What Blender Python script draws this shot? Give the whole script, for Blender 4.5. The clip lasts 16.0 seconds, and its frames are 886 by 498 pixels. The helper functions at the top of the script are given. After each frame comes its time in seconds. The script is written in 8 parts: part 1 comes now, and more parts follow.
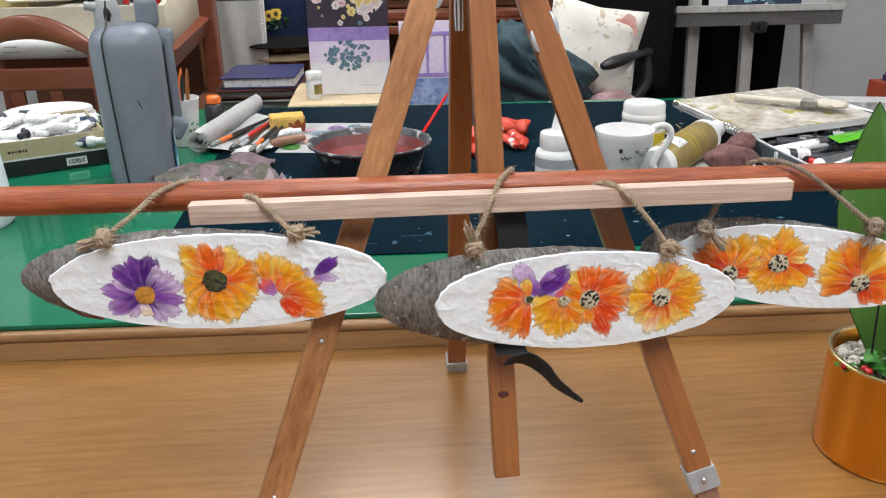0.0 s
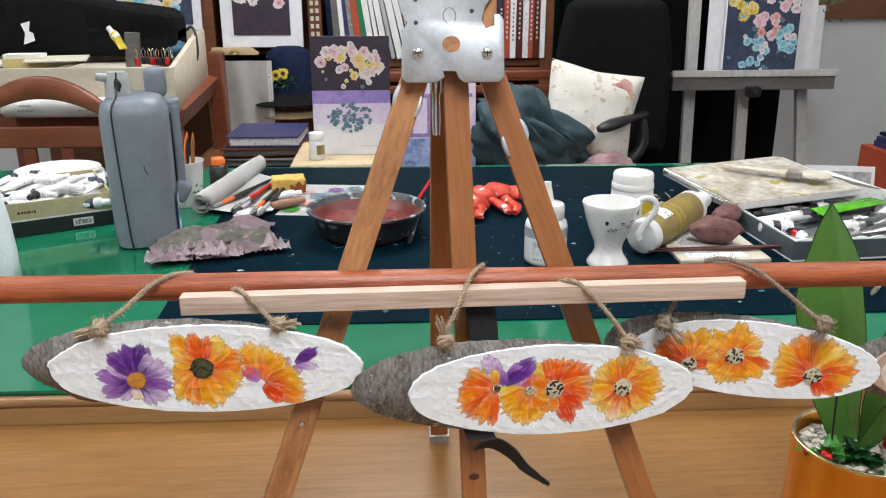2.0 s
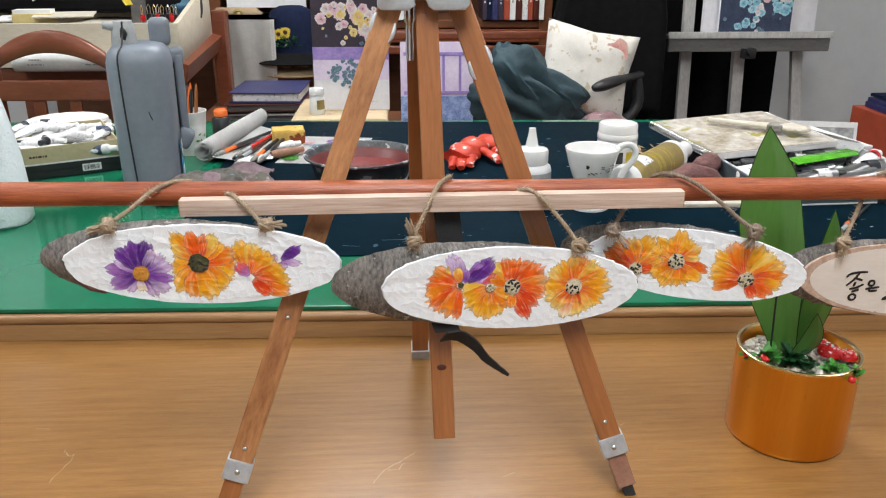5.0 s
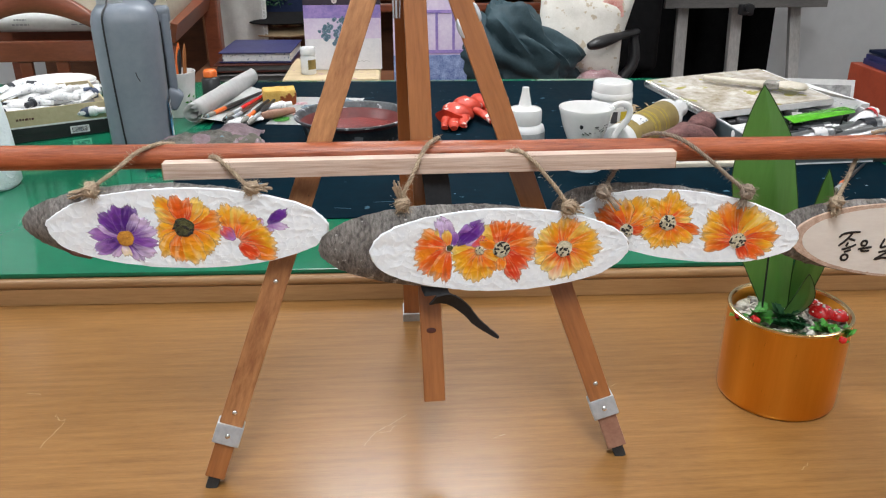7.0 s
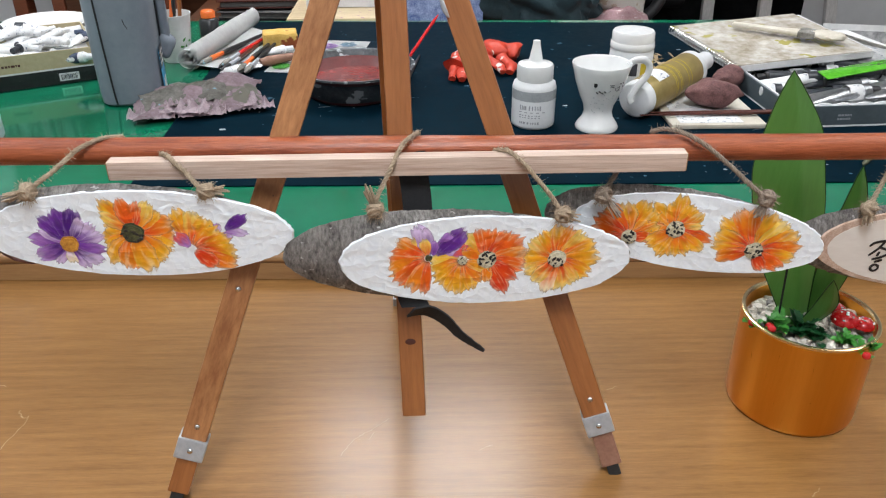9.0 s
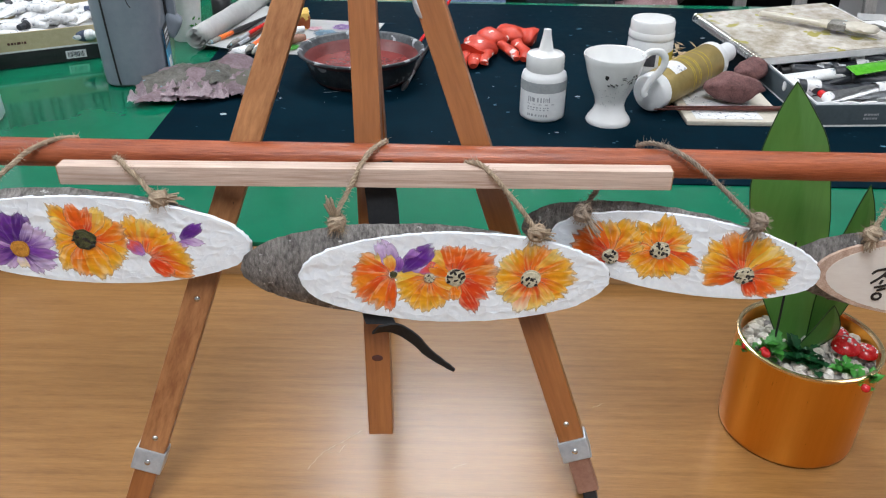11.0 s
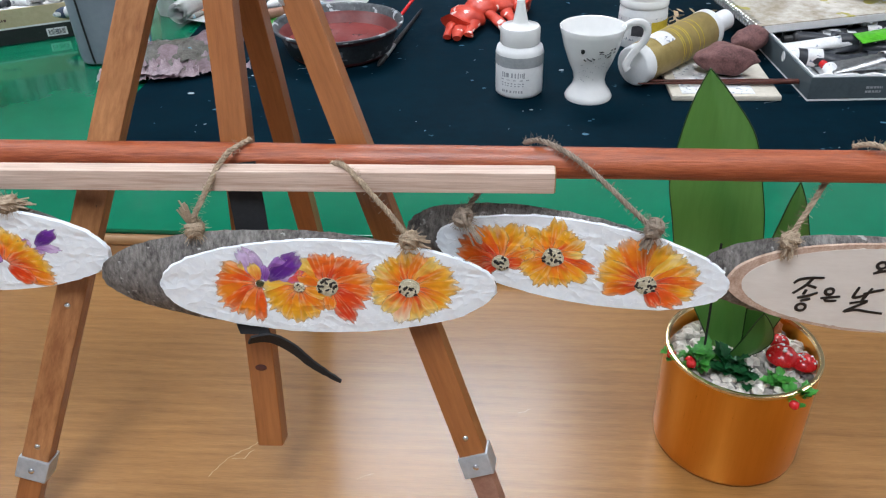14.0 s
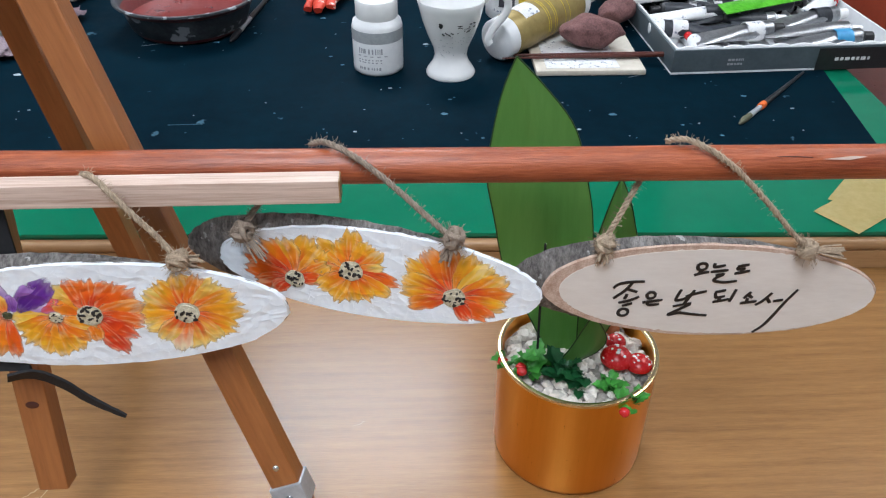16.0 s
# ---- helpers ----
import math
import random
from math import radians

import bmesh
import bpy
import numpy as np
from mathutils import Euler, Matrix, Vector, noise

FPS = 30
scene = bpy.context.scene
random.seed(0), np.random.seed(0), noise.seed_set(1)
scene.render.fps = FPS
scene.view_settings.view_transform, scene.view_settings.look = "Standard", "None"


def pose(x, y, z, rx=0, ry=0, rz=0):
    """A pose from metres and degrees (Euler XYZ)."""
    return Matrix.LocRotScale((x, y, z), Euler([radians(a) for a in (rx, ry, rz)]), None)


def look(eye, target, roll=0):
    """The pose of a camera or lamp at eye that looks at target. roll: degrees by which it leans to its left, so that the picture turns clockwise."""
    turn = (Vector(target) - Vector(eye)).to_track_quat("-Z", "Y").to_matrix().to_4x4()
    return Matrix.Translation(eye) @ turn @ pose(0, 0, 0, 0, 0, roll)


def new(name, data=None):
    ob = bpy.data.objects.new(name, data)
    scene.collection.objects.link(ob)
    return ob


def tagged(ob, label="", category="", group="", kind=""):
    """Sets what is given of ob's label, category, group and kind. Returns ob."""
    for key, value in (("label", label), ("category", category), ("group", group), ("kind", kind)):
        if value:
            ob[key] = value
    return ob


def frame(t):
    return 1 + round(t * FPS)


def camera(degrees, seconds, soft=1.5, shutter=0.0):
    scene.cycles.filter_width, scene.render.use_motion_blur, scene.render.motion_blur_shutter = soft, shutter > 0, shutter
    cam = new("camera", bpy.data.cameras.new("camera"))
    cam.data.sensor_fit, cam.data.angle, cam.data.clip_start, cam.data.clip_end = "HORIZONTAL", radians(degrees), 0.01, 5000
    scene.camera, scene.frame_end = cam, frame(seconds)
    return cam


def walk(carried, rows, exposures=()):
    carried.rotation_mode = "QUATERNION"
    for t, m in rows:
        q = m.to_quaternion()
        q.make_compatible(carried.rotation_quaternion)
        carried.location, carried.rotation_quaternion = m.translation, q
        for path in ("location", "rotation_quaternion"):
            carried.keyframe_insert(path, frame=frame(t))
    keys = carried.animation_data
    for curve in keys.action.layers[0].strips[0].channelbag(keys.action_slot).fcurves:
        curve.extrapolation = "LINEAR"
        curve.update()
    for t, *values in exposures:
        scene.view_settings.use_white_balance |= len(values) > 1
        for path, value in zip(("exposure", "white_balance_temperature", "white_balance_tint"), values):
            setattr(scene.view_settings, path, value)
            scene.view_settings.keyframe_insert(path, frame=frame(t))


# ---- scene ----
cam = camera(58.3, 16.0, soft=1.15)
PATH = [
    (0, (-0.074, -0.096, 0.434), (0.058, 1.752, -0.32), -0.8),
    (0.5, (-0.063, -0.11, 0.455), (0.064, 1.753, -0.261), -0.7),
    (1, (-0.054, -0.116, 0.465), (0.075, 1.77, -0.187), -0.5),
    (1.5, (-0.052, -0.121, 0.475), (0.072, 1.766, -0.175), -0.5),
    (2, (-0.053, -0.121, 0.479), (0.068, 1.768, -0.169), -0.1),
    (2.5, (-0.049, -0.125, 0.474), (0.07, 1.758, -0.189), 0.2),
    (3, (-0.039, -0.14, 0.466), (0.078, 1.737, -0.213), 0.2),
    (3.5, (-0.031, -0.174, 0.463), (0.084, 1.704, -0.216), -0.3),
    (4, (-0.03, -0.195, 0.456), (0.083, 1.679, -0.233), -0.1),
    (6.3, (-0.027, -0.206, 0.457), (0.069, 1.652, -0.278), 0.2),
    (6.5, (-0.027, -0.202, 0.455), (0.076, 1.654, -0.284), 0.4),
    (7, (-0.022, -0.197, 0.455), (0.087, 1.63, -0.352), -0.1),
    (7.5, (-0.007, -0.169, 0.467), (0.104, 1.622, -0.416), -0.1),
    (8, (0.012, -0.146, 0.467), (0.111, 1.632, -0.444), 0.3),
    (8.5, (0.013, -0.126, 0.473), (0.098, 1.632, -0.477), 0.5),
    (8.7, (0.013, -0.12, 0.478), (0.082, 1.633, -0.482), 0.2),
    (10.8, (0.053, -0.074, 0.49), (0.035, 1.642, -0.539), 0.4),
    (11, (0.058, -0.07, 0.491), (0.032, 1.646, -0.537), 0.4),
    (11.5, (0.077, -0.06, 0.498), (0.031, 1.651, -0.536), 0.8),
    (12, (0.101, -0.05, 0.496), (0.042, 1.652, -0.552), 0.5),
    (12.5, (0.121, -0.048, 0.498), (0.04, 1.643, -0.566), -0.1),
    (13, (0.134, -0.049, 0.498), (0.029, 1.632, -0.579), -0.6),
    (13.5, (0.152, -0.034, 0.493), (0.029, 1.639, -0.596), -1.2),
    (14, (0.169, -0.015, 0.491), (0.022, 1.648, -0.611), -1.8),
    (14.5, (0.191, 0.007, 0.491), (0.123, 1.666, -0.623), -0.7),
    (15, (0.21, 0.024, 0.49), (0.192, 1.675, -0.639), -0.2),
    (15.5, (0.228, 0.039, 0.486), (0.271, 1.676, -0.662), 0.4),
    (16, (0.24, 0.046, 0.482), (0.302, 1.665, -0.69), 0.3),
]
walk(cam, [(t, look(eye, target, roll)) for t, eye, target, roll in PATH], [(0.0, -0.03, 6750, 10), (4.0, 0.02, 6850, 10), (8.5, -0.08, 6600, 10), (11.0, -0.14, 6400, 10), (13.0, -0.14, 6300, 10), (16.0, -0.11, 6100, 10)])

# ---- world and lamps ----
world = bpy.data.worlds.new("world")
scene.world = world
world.use_nodes = True
world.node_tree.nodes["Background"].inputs[0].default_value = (0.9, 0.95, 1.0, 1)
world.node_tree.nodes["Background"].inputs[1].default_value = 0.15
scene.view_settings.exposure = 0.0

FLOOR, CEIL = -0.74, 1.80
# First panel follows the table glare; other three are unseen, added as fill.
LAMPS = [(0.0, 2.10, 0.86, 0.90), (0.02, -0.45, 0.62, 1.15), (-1.55, 1.0, 0.5, 1.15), (1.55, 0.9, 0.5, 1.15)]


def area_lamp(x, y, sx, sy, watts):
    d = bpy.data.lights.new("unseen_panel_light", "AREA")
    d.shape, d.size, d.size_y, d.energy, d.color = "RECTANGLE", sx, sy, watts, (0.90, 0.98, 1.08)
    o = new("unseen_panel_light", d)
    o.matrix_world = pose(x, y, CEIL - 0.03)
    return o


WATTS = [24, 29, 16, 6]
for (lx, ly, lsx, lsy), w in zip(LAMPS, WATTS):
    area_lamp(lx, ly, lsx * 0.9, lsy * 0.9, w)


# ---- materials ----
def nodes_of(name):
    m = bpy.data.materials.new(name)
    m.use_nodes = True
    nt = m.node_tree
    return m, nt, nt.nodes["Principled BSDF"]


def add(nt, kind, **kw):
    n = nt.nodes.new(kind)
    for k, v in kw.items():
        if k in n.inputs:
            n.inputs[k].default_value = v
    return n


def rgba(c):
    return (c[0], c[1], c[2], 1)


def ramp(nt, stops):
    r = nt.nodes.new("ShaderNodeValToRGB")
    e = r.color_ramp.elements
    e[0].position, e[0].color = stops[0][0], rgba(stops[0][1])
    e[1].position, e[1].color = stops[-1][0], rgba(stops[-1][1])
    for p, c in stops[1:-1]:
        x = e.new(p)
        x.color = rgba(c)
    return r


def surf(name, c1, c2, scale=20.0, rough=0.5, metal=0.0, bump=0.15, stretch=(1, 1, 1), fine=6.0, c3=None, spots=0.0, spot_scale=60.0, coat=0.0, coat_rough=0.15, spec=0.5, sheen=0.0, vary=0.0, dist=0.002, contrast=0.16):
    """Two scales of noise between two colours, fine relief, optional paint specks of a third colour."""
    m, nt, p = nodes_of(name)
    co = nt.nodes.new("ShaderNodeTexCoord")
    mp = nt.nodes.new("ShaderNodeMapping")
    mp.inputs["Scale"].default_value = stretch
    nt.links.new(co.outputs["Object"], mp.inputs["Vector"])
    big = add(nt, "ShaderNodeTexNoise", Scale=scale, Detail=5.0, Roughness=0.6)
    small = add(nt, "ShaderNodeTexNoise", Scale=scale * fine, Detail=4.0, Roughness=0.65)
    for n in (big, small):
        nt.links.new(mp.outputs[0], n.inputs["Vector"])
    mix = nt.nodes.new("ShaderNodeMath")
    mix.operation = "MULTIPLY_ADD"
    mix.inputs[1].default_value = 0.45
    half = nt.nodes.new("ShaderNodeMath")
    half.operation = "MULTIPLY"
    half.inputs[1].default_value = 0.55
    nt.links.new(big.outputs["Fac"], half.inputs[0])
    nt.links.new(small.outputs["Fac"], mix.inputs[0])
    nt.links.new(half.outputs[0], mix.inputs[2])
    r = ramp(nt, [(0.5 - contrast, c1), (0.5 + contrast, c2)])
    nt.links.new(mix.outputs[0], r.inputs[0])
    col = r.outputs[0]
    if vary:
        info = nt.nodes.new("ShaderNodeObjectInfo")
        hsv = nt.nodes.new("ShaderNodeHueSaturation")
        mr = nt.nodes.new("ShaderNodeMapRange")
        mr.inputs["To Min"].default_value, mr.inputs["To Max"].default_value = 1 - vary, 1 + vary
        nt.links.new(info.outputs["Random"], mr.inputs["Value"])
        nt.links.new(mr.outputs[0], hsv.inputs["Value"])
        nt.links.new(col, hsv.inputs["Color"])
        col = hsv.outputs[0]
    if c3 is not None:
        sp = add(nt, "ShaderNodeTexNoise", Scale=spot_scale, Detail=3.0, Roughness=0.55)
        nt.links.new(co.outputs["Object"], sp.inputs["Vector"])
        sr = ramp(nt, [(spots, (0, 0, 0)), (min(spots + 0.03, 1.0), (1, 1, 1))])
        nt.links.new(sp.outputs["Fac"], sr.inputs[0])
        mx = nt.nodes.new("ShaderNodeMixRGB")
        nt.links.new(sr.outputs[0], mx.inputs[0])
        nt.links.new(col, mx.inputs[1])
        mx.inputs[2].default_value = rgba(c3)
        col = mx.outputs[0]
    nt.links.new(col, p.inputs["Base Color"])
    rr = nt.nodes.new("ShaderNodeMapRange")
    rr.inputs["To Min"].default_value, rr.inputs["To Max"].default_value = max(rough - 0.08, 0.02), min(rough + 0.1, 1)
    nt.links.new(small.outputs["Fac"], rr.inputs["Value"])
    nt.links.new(rr.outputs[0], p.inputs["Roughness"])
    p.inputs["Metallic"].default_value = metal
    p.inputs["Coat Weight"].default_value = coat
    p.inputs["Specular IOR Level"].default_value = spec
    p.inputs["Coat Roughness"].default_value = coat_rough
    p.inputs["Sheen Weight"].default_value = sheen
    if bump:
        b = nt.nodes.new("ShaderNodeBump")
        b.inputs["Strength"].default_value, b.inputs["Distance"].default_value = bump, dist
        nt.links.new(mix.outputs[0], b.inputs["Height"])
        nt.links.new(b.outputs[0], p.inputs["Normal"])
    return m


def petal_paint(name, stops, rough=0.35, pale=(0.86, 0.56, 0.20), thin=(0.87, 0.50, 0.10)):
    """Paint laid outwards from a flower's heart (u of the map), streaked and blotched."""
    m, nt, p = nodes_of(name)
    uv = nt.nodes.new("ShaderNodeUVMap")
    sep = nt.nodes.new("ShaderNodeSeparateXYZ")
    nt.links.new(uv.outputs[0], sep.inputs[0])
    co = nt.nodes.new("ShaderNodeTexCoord")
    n1 = add(nt, "ShaderNodeTexNoise", Scale=150.0, Detail=4.0, Roughness=0.6)
    n2 = add(nt, "ShaderNodeTexNoise", Scale=9.0, Detail=4.0)
    mp = nt.nodes.new("ShaderNodeMapping")
    mp.inputs["Scale"].default_value = (0.5, 9, 1)
    nt.links.new(uv.outputs[0], mp.inputs["Vector"])
    nt.links.new(co.outputs["Object"], n1.inputs["Vector"])
    nt.links.new(mp.outputs[0], n2.inputs["Vector"])
    a = nt.nodes.new("ShaderNodeMath")
    a.operation = "MULTIPLY_ADD"
    a.inputs[1].default_value = 1.25
    nt.links.new(n1.outputs["Fac"], a.inputs[0])
    nt.links.new(sep.outputs[0], a.inputs[2])
    b = nt.nodes.new("ShaderNodeMath")
    b.operation = "MULTIPLY_ADD"
    b.inputs[1].default_value = 0.95
    nt.links.new(n2.outputs["Fac"], b.inputs[0])
    nt.links.new(a.outputs[0], b.inputs[2])
    c = nt.nodes.new("ShaderNodeMapRange")
    c.inputs["From Min"].default_value, c.inputs["From Max"].default_value = 0.95, 3.20
    nt.links.new(b.outputs[0], c.inputs["Value"])
    r = ramp(nt, stops)
    nt.links.new(c.outputs[0], r.inputs[0])
    vein = add(nt, "ShaderNodeTexNoise", Scale=7.0, Detail=5.0, Roughness=0.7)
    mv = nt.nodes.new("ShaderNodeMapping")
    mv.inputs["Scale"].default_value = (0.6, 11, 1)
    mv.inputs["Location"].default_value = (3.1, 5.7, 0)
    nt.links.new(uv.outputs[0], mv.inputs["Vector"])
    nt.links.new(mv.outputs[0], vein.inputs["Vector"])
    vr = ramp(nt, [(0.53, (0, 0, 0)), (0.63, (0.9, 0.9, 0.9))])
    nt.links.new(vein.outputs["Fac"], vr.inputs[0])
    mx = nt.nodes.new("ShaderNodeMixRGB")
    nt.links.new(vr.outputs[0], mx.inputs[0])
    nt.links.new(r.outputs[0], mx.inputs[1])
    mx.inputs[2].default_value = rgba(pale)
    # the paint thins and feathers towards its edge
    ed = nt.nodes.new("ShaderNodeUVMap")
    ed.uv_map = "edge"
    es = nt.nodes.new("ShaderNodeSeparateXYZ")
    nt.links.new(ed.outputs[0], es.inputs[0])
    n3 = add(nt, "ShaderNodeTexNoise", Scale=420.0, Detail=4.0, Roughness=0.65)
    nt.links.new(co.outputs["Object"], n3.inputs["Vector"])
    e1 = nt.nodes.new("ShaderNodeMath")
    e1.operation = "MULTIPLY_ADD"
    e1.inputs[1].default_value = 0.30
    nt.links.new(n3.outputs["Fac"], e1.inputs[0])
    nt.links.new(es.outputs[0], e1.inputs[2])
    al = nt.nodes.new("ShaderNodeMapRange")
    al.inputs["From Min"].default_value, al.inputs["From Max"].default_value = 0.085, 0.13
    nt.links.new(e1.outputs[0], al.inputs["Value"])
    nt.links.new(al.outputs[0], p.inputs["Alpha"])
    th = nt.nodes.new("ShaderNodeMapRange")
    th.inputs["From Min"].default_value, th.inputs["From Max"].default_value = 0.12, 0.36
    th.inputs["To Min"].default_value, th.inputs["To Max"].default_value = 0.72, 0.0
    nt.links.new(e1.outputs[0], th.inputs["Value"])
    my = nt.nodes.new("ShaderNodeMixRGB")
    nt.links.new(th.outputs[0], my.inputs[0])
    nt.links.new(mx.outputs[0], my.inputs[1])
    my.inputs[2].default_value = rgba(thin)
    nt.links.new(my.outputs[0], p.inputs["Base Color"])
    p.inputs["Roughness"].default_value = rough
    bp = nt.nodes.new("ShaderNodeBump")
    bp.inputs["Strength"].default_value, bp.inputs["Distance"].default_value = 0.5, 0.001
    nt.links.new(n2.outputs["Fac"], bp.inputs["Height"])
    nt.links.new(bp.outputs[0], p.inputs["Normal"])
    return m


M = {}
M["table"] = surf("table_oak", (0.198, 0.092, 0.025), (0.315, 0.155, 0.049), 5.0, 0.40, stretch=(2.0, 34, 34), fine=7.0, bump=0.12, coat=0.45, coat_rough=0.20, contrast=0.14, spec=0.28)
M["edge"] = surf("edge_oak", (0.22, 0.115, 0.048), (0.36, 0.205, 0.092), 5.0, 0.4, stretch=(1.2, 16, 16), bump=0.08)
M["felt"] = surf("green_felt", (0.006, 0.15, 0.062), (0.010, 0.19, 0.082), 14.0, 0.85, bump=0.05)
M["mat"] = surf("cutting_mat", (0.0006, 0.0080, 0.0150), (0.0016, 0.0145, 0.0250), 9.0, 0.6, bump=0.1, spec=0.03, c3=(0.05, 0.11, 0.15), spots=0.70, spot_scale=34.0)
M["leg"] = surf("easel_wood", (0.235, 0.081, 0.021), (0.360, 0.132, 0.039), 9.0, 0.38, stretch=(9, 9, 0.8), fine=5.0, bump=0.2, coat=0.2, contrast=0.14, c3=(0.08, 0.028, 0.010), spots=0.74, spot_scale=90.0)
M["leg_worn"] = surf("easel_wood_worn", (0.23, 0.085, 0.027), (0.46, 0.21, 0.080), 14.0, 0.5, stretch=(4, 4, 0.9), fine=6.0, bump=0.3, contrast=0.13, c3=(0.09, 0.033, 0.012), spots=0.72, spot_scale=120.0)
M["legtip"] = surf("worn_wood_tip", (0.24, 0.11, 0.07), (0.36, 0.19, 0.13), 60.0, 0.6)
M["steel"] = surf("zinc_steel", (0.42, 0.45, 0.48), (0.56, 0.59, 0.62), 55.0, 0.55, 0.6, bump=0.12, fine=4.0)
M["chrome"] = surf("polished_steel", (0.6, 0.6, 0.6), (0.8, 0.8, 0.8), 40.0, 0.2, 1.0, bump=0.05)
M["rubber"] = surf("black_rubber", (0.012, 0.012, 0.012), (0.03, 0.03, 0.03), 90.0, 0.75)
M["strap"] = surf("black_webbing", (0.006, 0.006, 0.007), (0.016, 0.016, 0.018), 300.0, 0.8, bump=0.6, dist=0.0006)
M["rod"] = surf("stained_rod", (0.18, 0.032, 0.009), (0.44, 0.115, 0.042), 30.0, 0.40, stretch=(0.35, 4, 4), fine=6.0, bump=0.6, coat=0.12, contrast=0.13, c3=(0.13, 0.026, 0.010), spots=0.73, spot_scale=70.0)
M["slat"] = surf("raw_pine", (0.42, 0.285, 0.215), (0.70, 0.56, 0.47), 16.0, 0.6, stretch=(0.6, 16, 16), fine=3.0, bump=0.25, contrast=0.13)
M["bark"] = surf("grey_bark", (0.050, 0.044, 0.040), (0.28, 0.26, 0.24), 45.0, 0.9, stretch=(2.6, 1, 1.2), fine=4.0, bump=1.0, dist=0.003, contrast=0.16, c3=(0.40, 0.39, 0.37), spots=0.64, spot_scale=110.0)
M["ring"] = surf("inner_bark", (0.36, 0.22, 0.15), (0.68, 0.52, 0.42), 160.0, 0.75)
M["face"] = surf("bare_wood_face", (0.68, 0.62, 0.56), (0.77, 0.72, 0.66), 14.0, 0.5, stretch=(1, 4, 1), bump=0.05)


def trowelled(name, c1, c2, paint=False):
    """Thick white ground laid on with a knife: overlapping flat strokes with raised, broken edges."""
    m, nt, p = nodes_of(name)
    co = nt.nodes.new("ShaderNodeTexCoord")
    mp = nt.nodes.new("ShaderNodeMapping")
    mp.inputs["Scale"].default_value = (0.85, 1.0, 1.15)
    nt.links.new(co.outputs["Object"], mp.inputs["Vector"])
    warp = add(nt, "ShaderNodeTexNoise", Scale=60.0, Detail=2.0)
    nt.links.new(mp.outputs[0], warp.inputs["Vector"])
    mixv = nt.nodes.new("ShaderNodeVectorMath")
    mixv.operation = "MULTIPLY_ADD"
    mixv.inputs[1].default_value = (0.022, 0.022, 0.022)
    nt.links.new(warp.outputs["Color"], mixv.inputs[0])
    nt.links.new(mp.outputs[0], mixv.inputs[2])
    cell = nt.nodes.new("ShaderNodeTexVoronoi")
    cell.feature = "F1"
    cell.inputs["Scale"].default_value = 112.0
    nt.links.new(mixv.outputs[0], cell.inputs["Vector"])
    tone = nt.nodes.new("ShaderNodeSeparateXYZ")
    nt.links.new(cell.outputs["Color"], tone.inputs[0])
    hgt = nt.nodes.new("ShaderNodeMath")
    hgt.operation = "MULTIPLY_ADD"
    hgt.inputs[1].default_value = 0.8
    nt.links.new(tone.outputs[0], hgt.inputs[0])
    nt.links.new(cell.outputs["Distance"], hgt.inputs[2])
    grit = add(nt, "ShaderNodeTexNoise", Scale=240.0, Detail=3.0)
    nt.links.new(co.outputs["Object"], grit.inputs["Vector"])
    sm = nt.nodes.new("ShaderNodeMath")
    sm.operation = "MULTIPLY_ADD"
    sm.inputs[1].default_value = 0.35
    nt.links.new(grit.outputs["Fac"], sm.inputs[0])
    nt.links.new(hgt.outputs[0], sm.inputs[2])
    bp = nt.nodes.new("ShaderNodeBump")
    bp.inputs["Strength"].default_value, bp.inputs["Distance"].default_value = 0.75, 0.0011
    nt.links.new(sm.outputs[0], bp.inputs["Height"])
    nt.links.new(bp.outputs[0], p.inputs["Normal"])
    if paint:
        tint = nt.nodes.new("ShaderNodeAttribute")
        tint.attribute_name = "paint"
        nt.links.new(tint.outputs["Color"], p.inputs["Base Color"])
        nt.links.new(tint.outputs["Alpha"], p.inputs["Alpha"])
    else:
        r = ramp(nt, [(0.3, c1), (0.7, c2)])
        nt.links.new(grit.outputs["Fac"], r.inputs[0])
        nt.links.new(r.outputs[0], p.inputs["Base Color"])
    p.inputs["Roughness"].default_value = 0.33
    return m


M["gesso"] = trowelled("white_gesso", (0.82, 0.88, 0.94), (0.87, 0.925, 0.965))
M["jute"] = surf("jute_twine", (0.20, 0.145, 0.095), (0.50, 0.39, 0.275), 300.0, 0.95, bump=0.6, dist=0.0006, stretch=(1, 1, 1))
M["jute_dark"] = surf("dusty_jute", (0.14, 0.105, 0.078), (0.35, 0.275, 0.21), 300.0, 0.95, bump=0.6, dist=0.0006)
M["ink"] = surf("black_ink", (0.008, 0.008, 0.008), (0.02, 0.018, 0.018), 90.0, 0.45)
M["purple"] = petal_paint("purple_petal_paint", [(0.0, (0.06, 0.005, 0.12)), (0.5, (0.09, 0.012, 0.19)), (0.8, (0.22, 0.07, 0.34)), (1.0, (0.72, 0.62, 0.74))], 0.35, (0.74, 0.66, 0.76), (0.62, 0.44, 0.66))
M["heart"] = surf("speckled_heart_paint", (0.34, 0.30, 0.18), (0.80, 0.76, 0.60), 260.0, 0.6, contrast=0.14)
M["heart_dark"] = surf("dark_heart_paint", (0.01, 0.012, 0.01), (0.12, 0.13, 0.05), 300.0, 0.5, contrast=0.12)
M["heart_gold"] = surf("gold_heart_paint", (0.30, 0.10, 0.01), (0.75, 0.38, 0.06), 300.0, 0.5)
M["seed"] = surf("black_seed_paint", (0.008, 0.008, 0.01), (0.03, 0.03, 0.03), 90.0, 0.5)
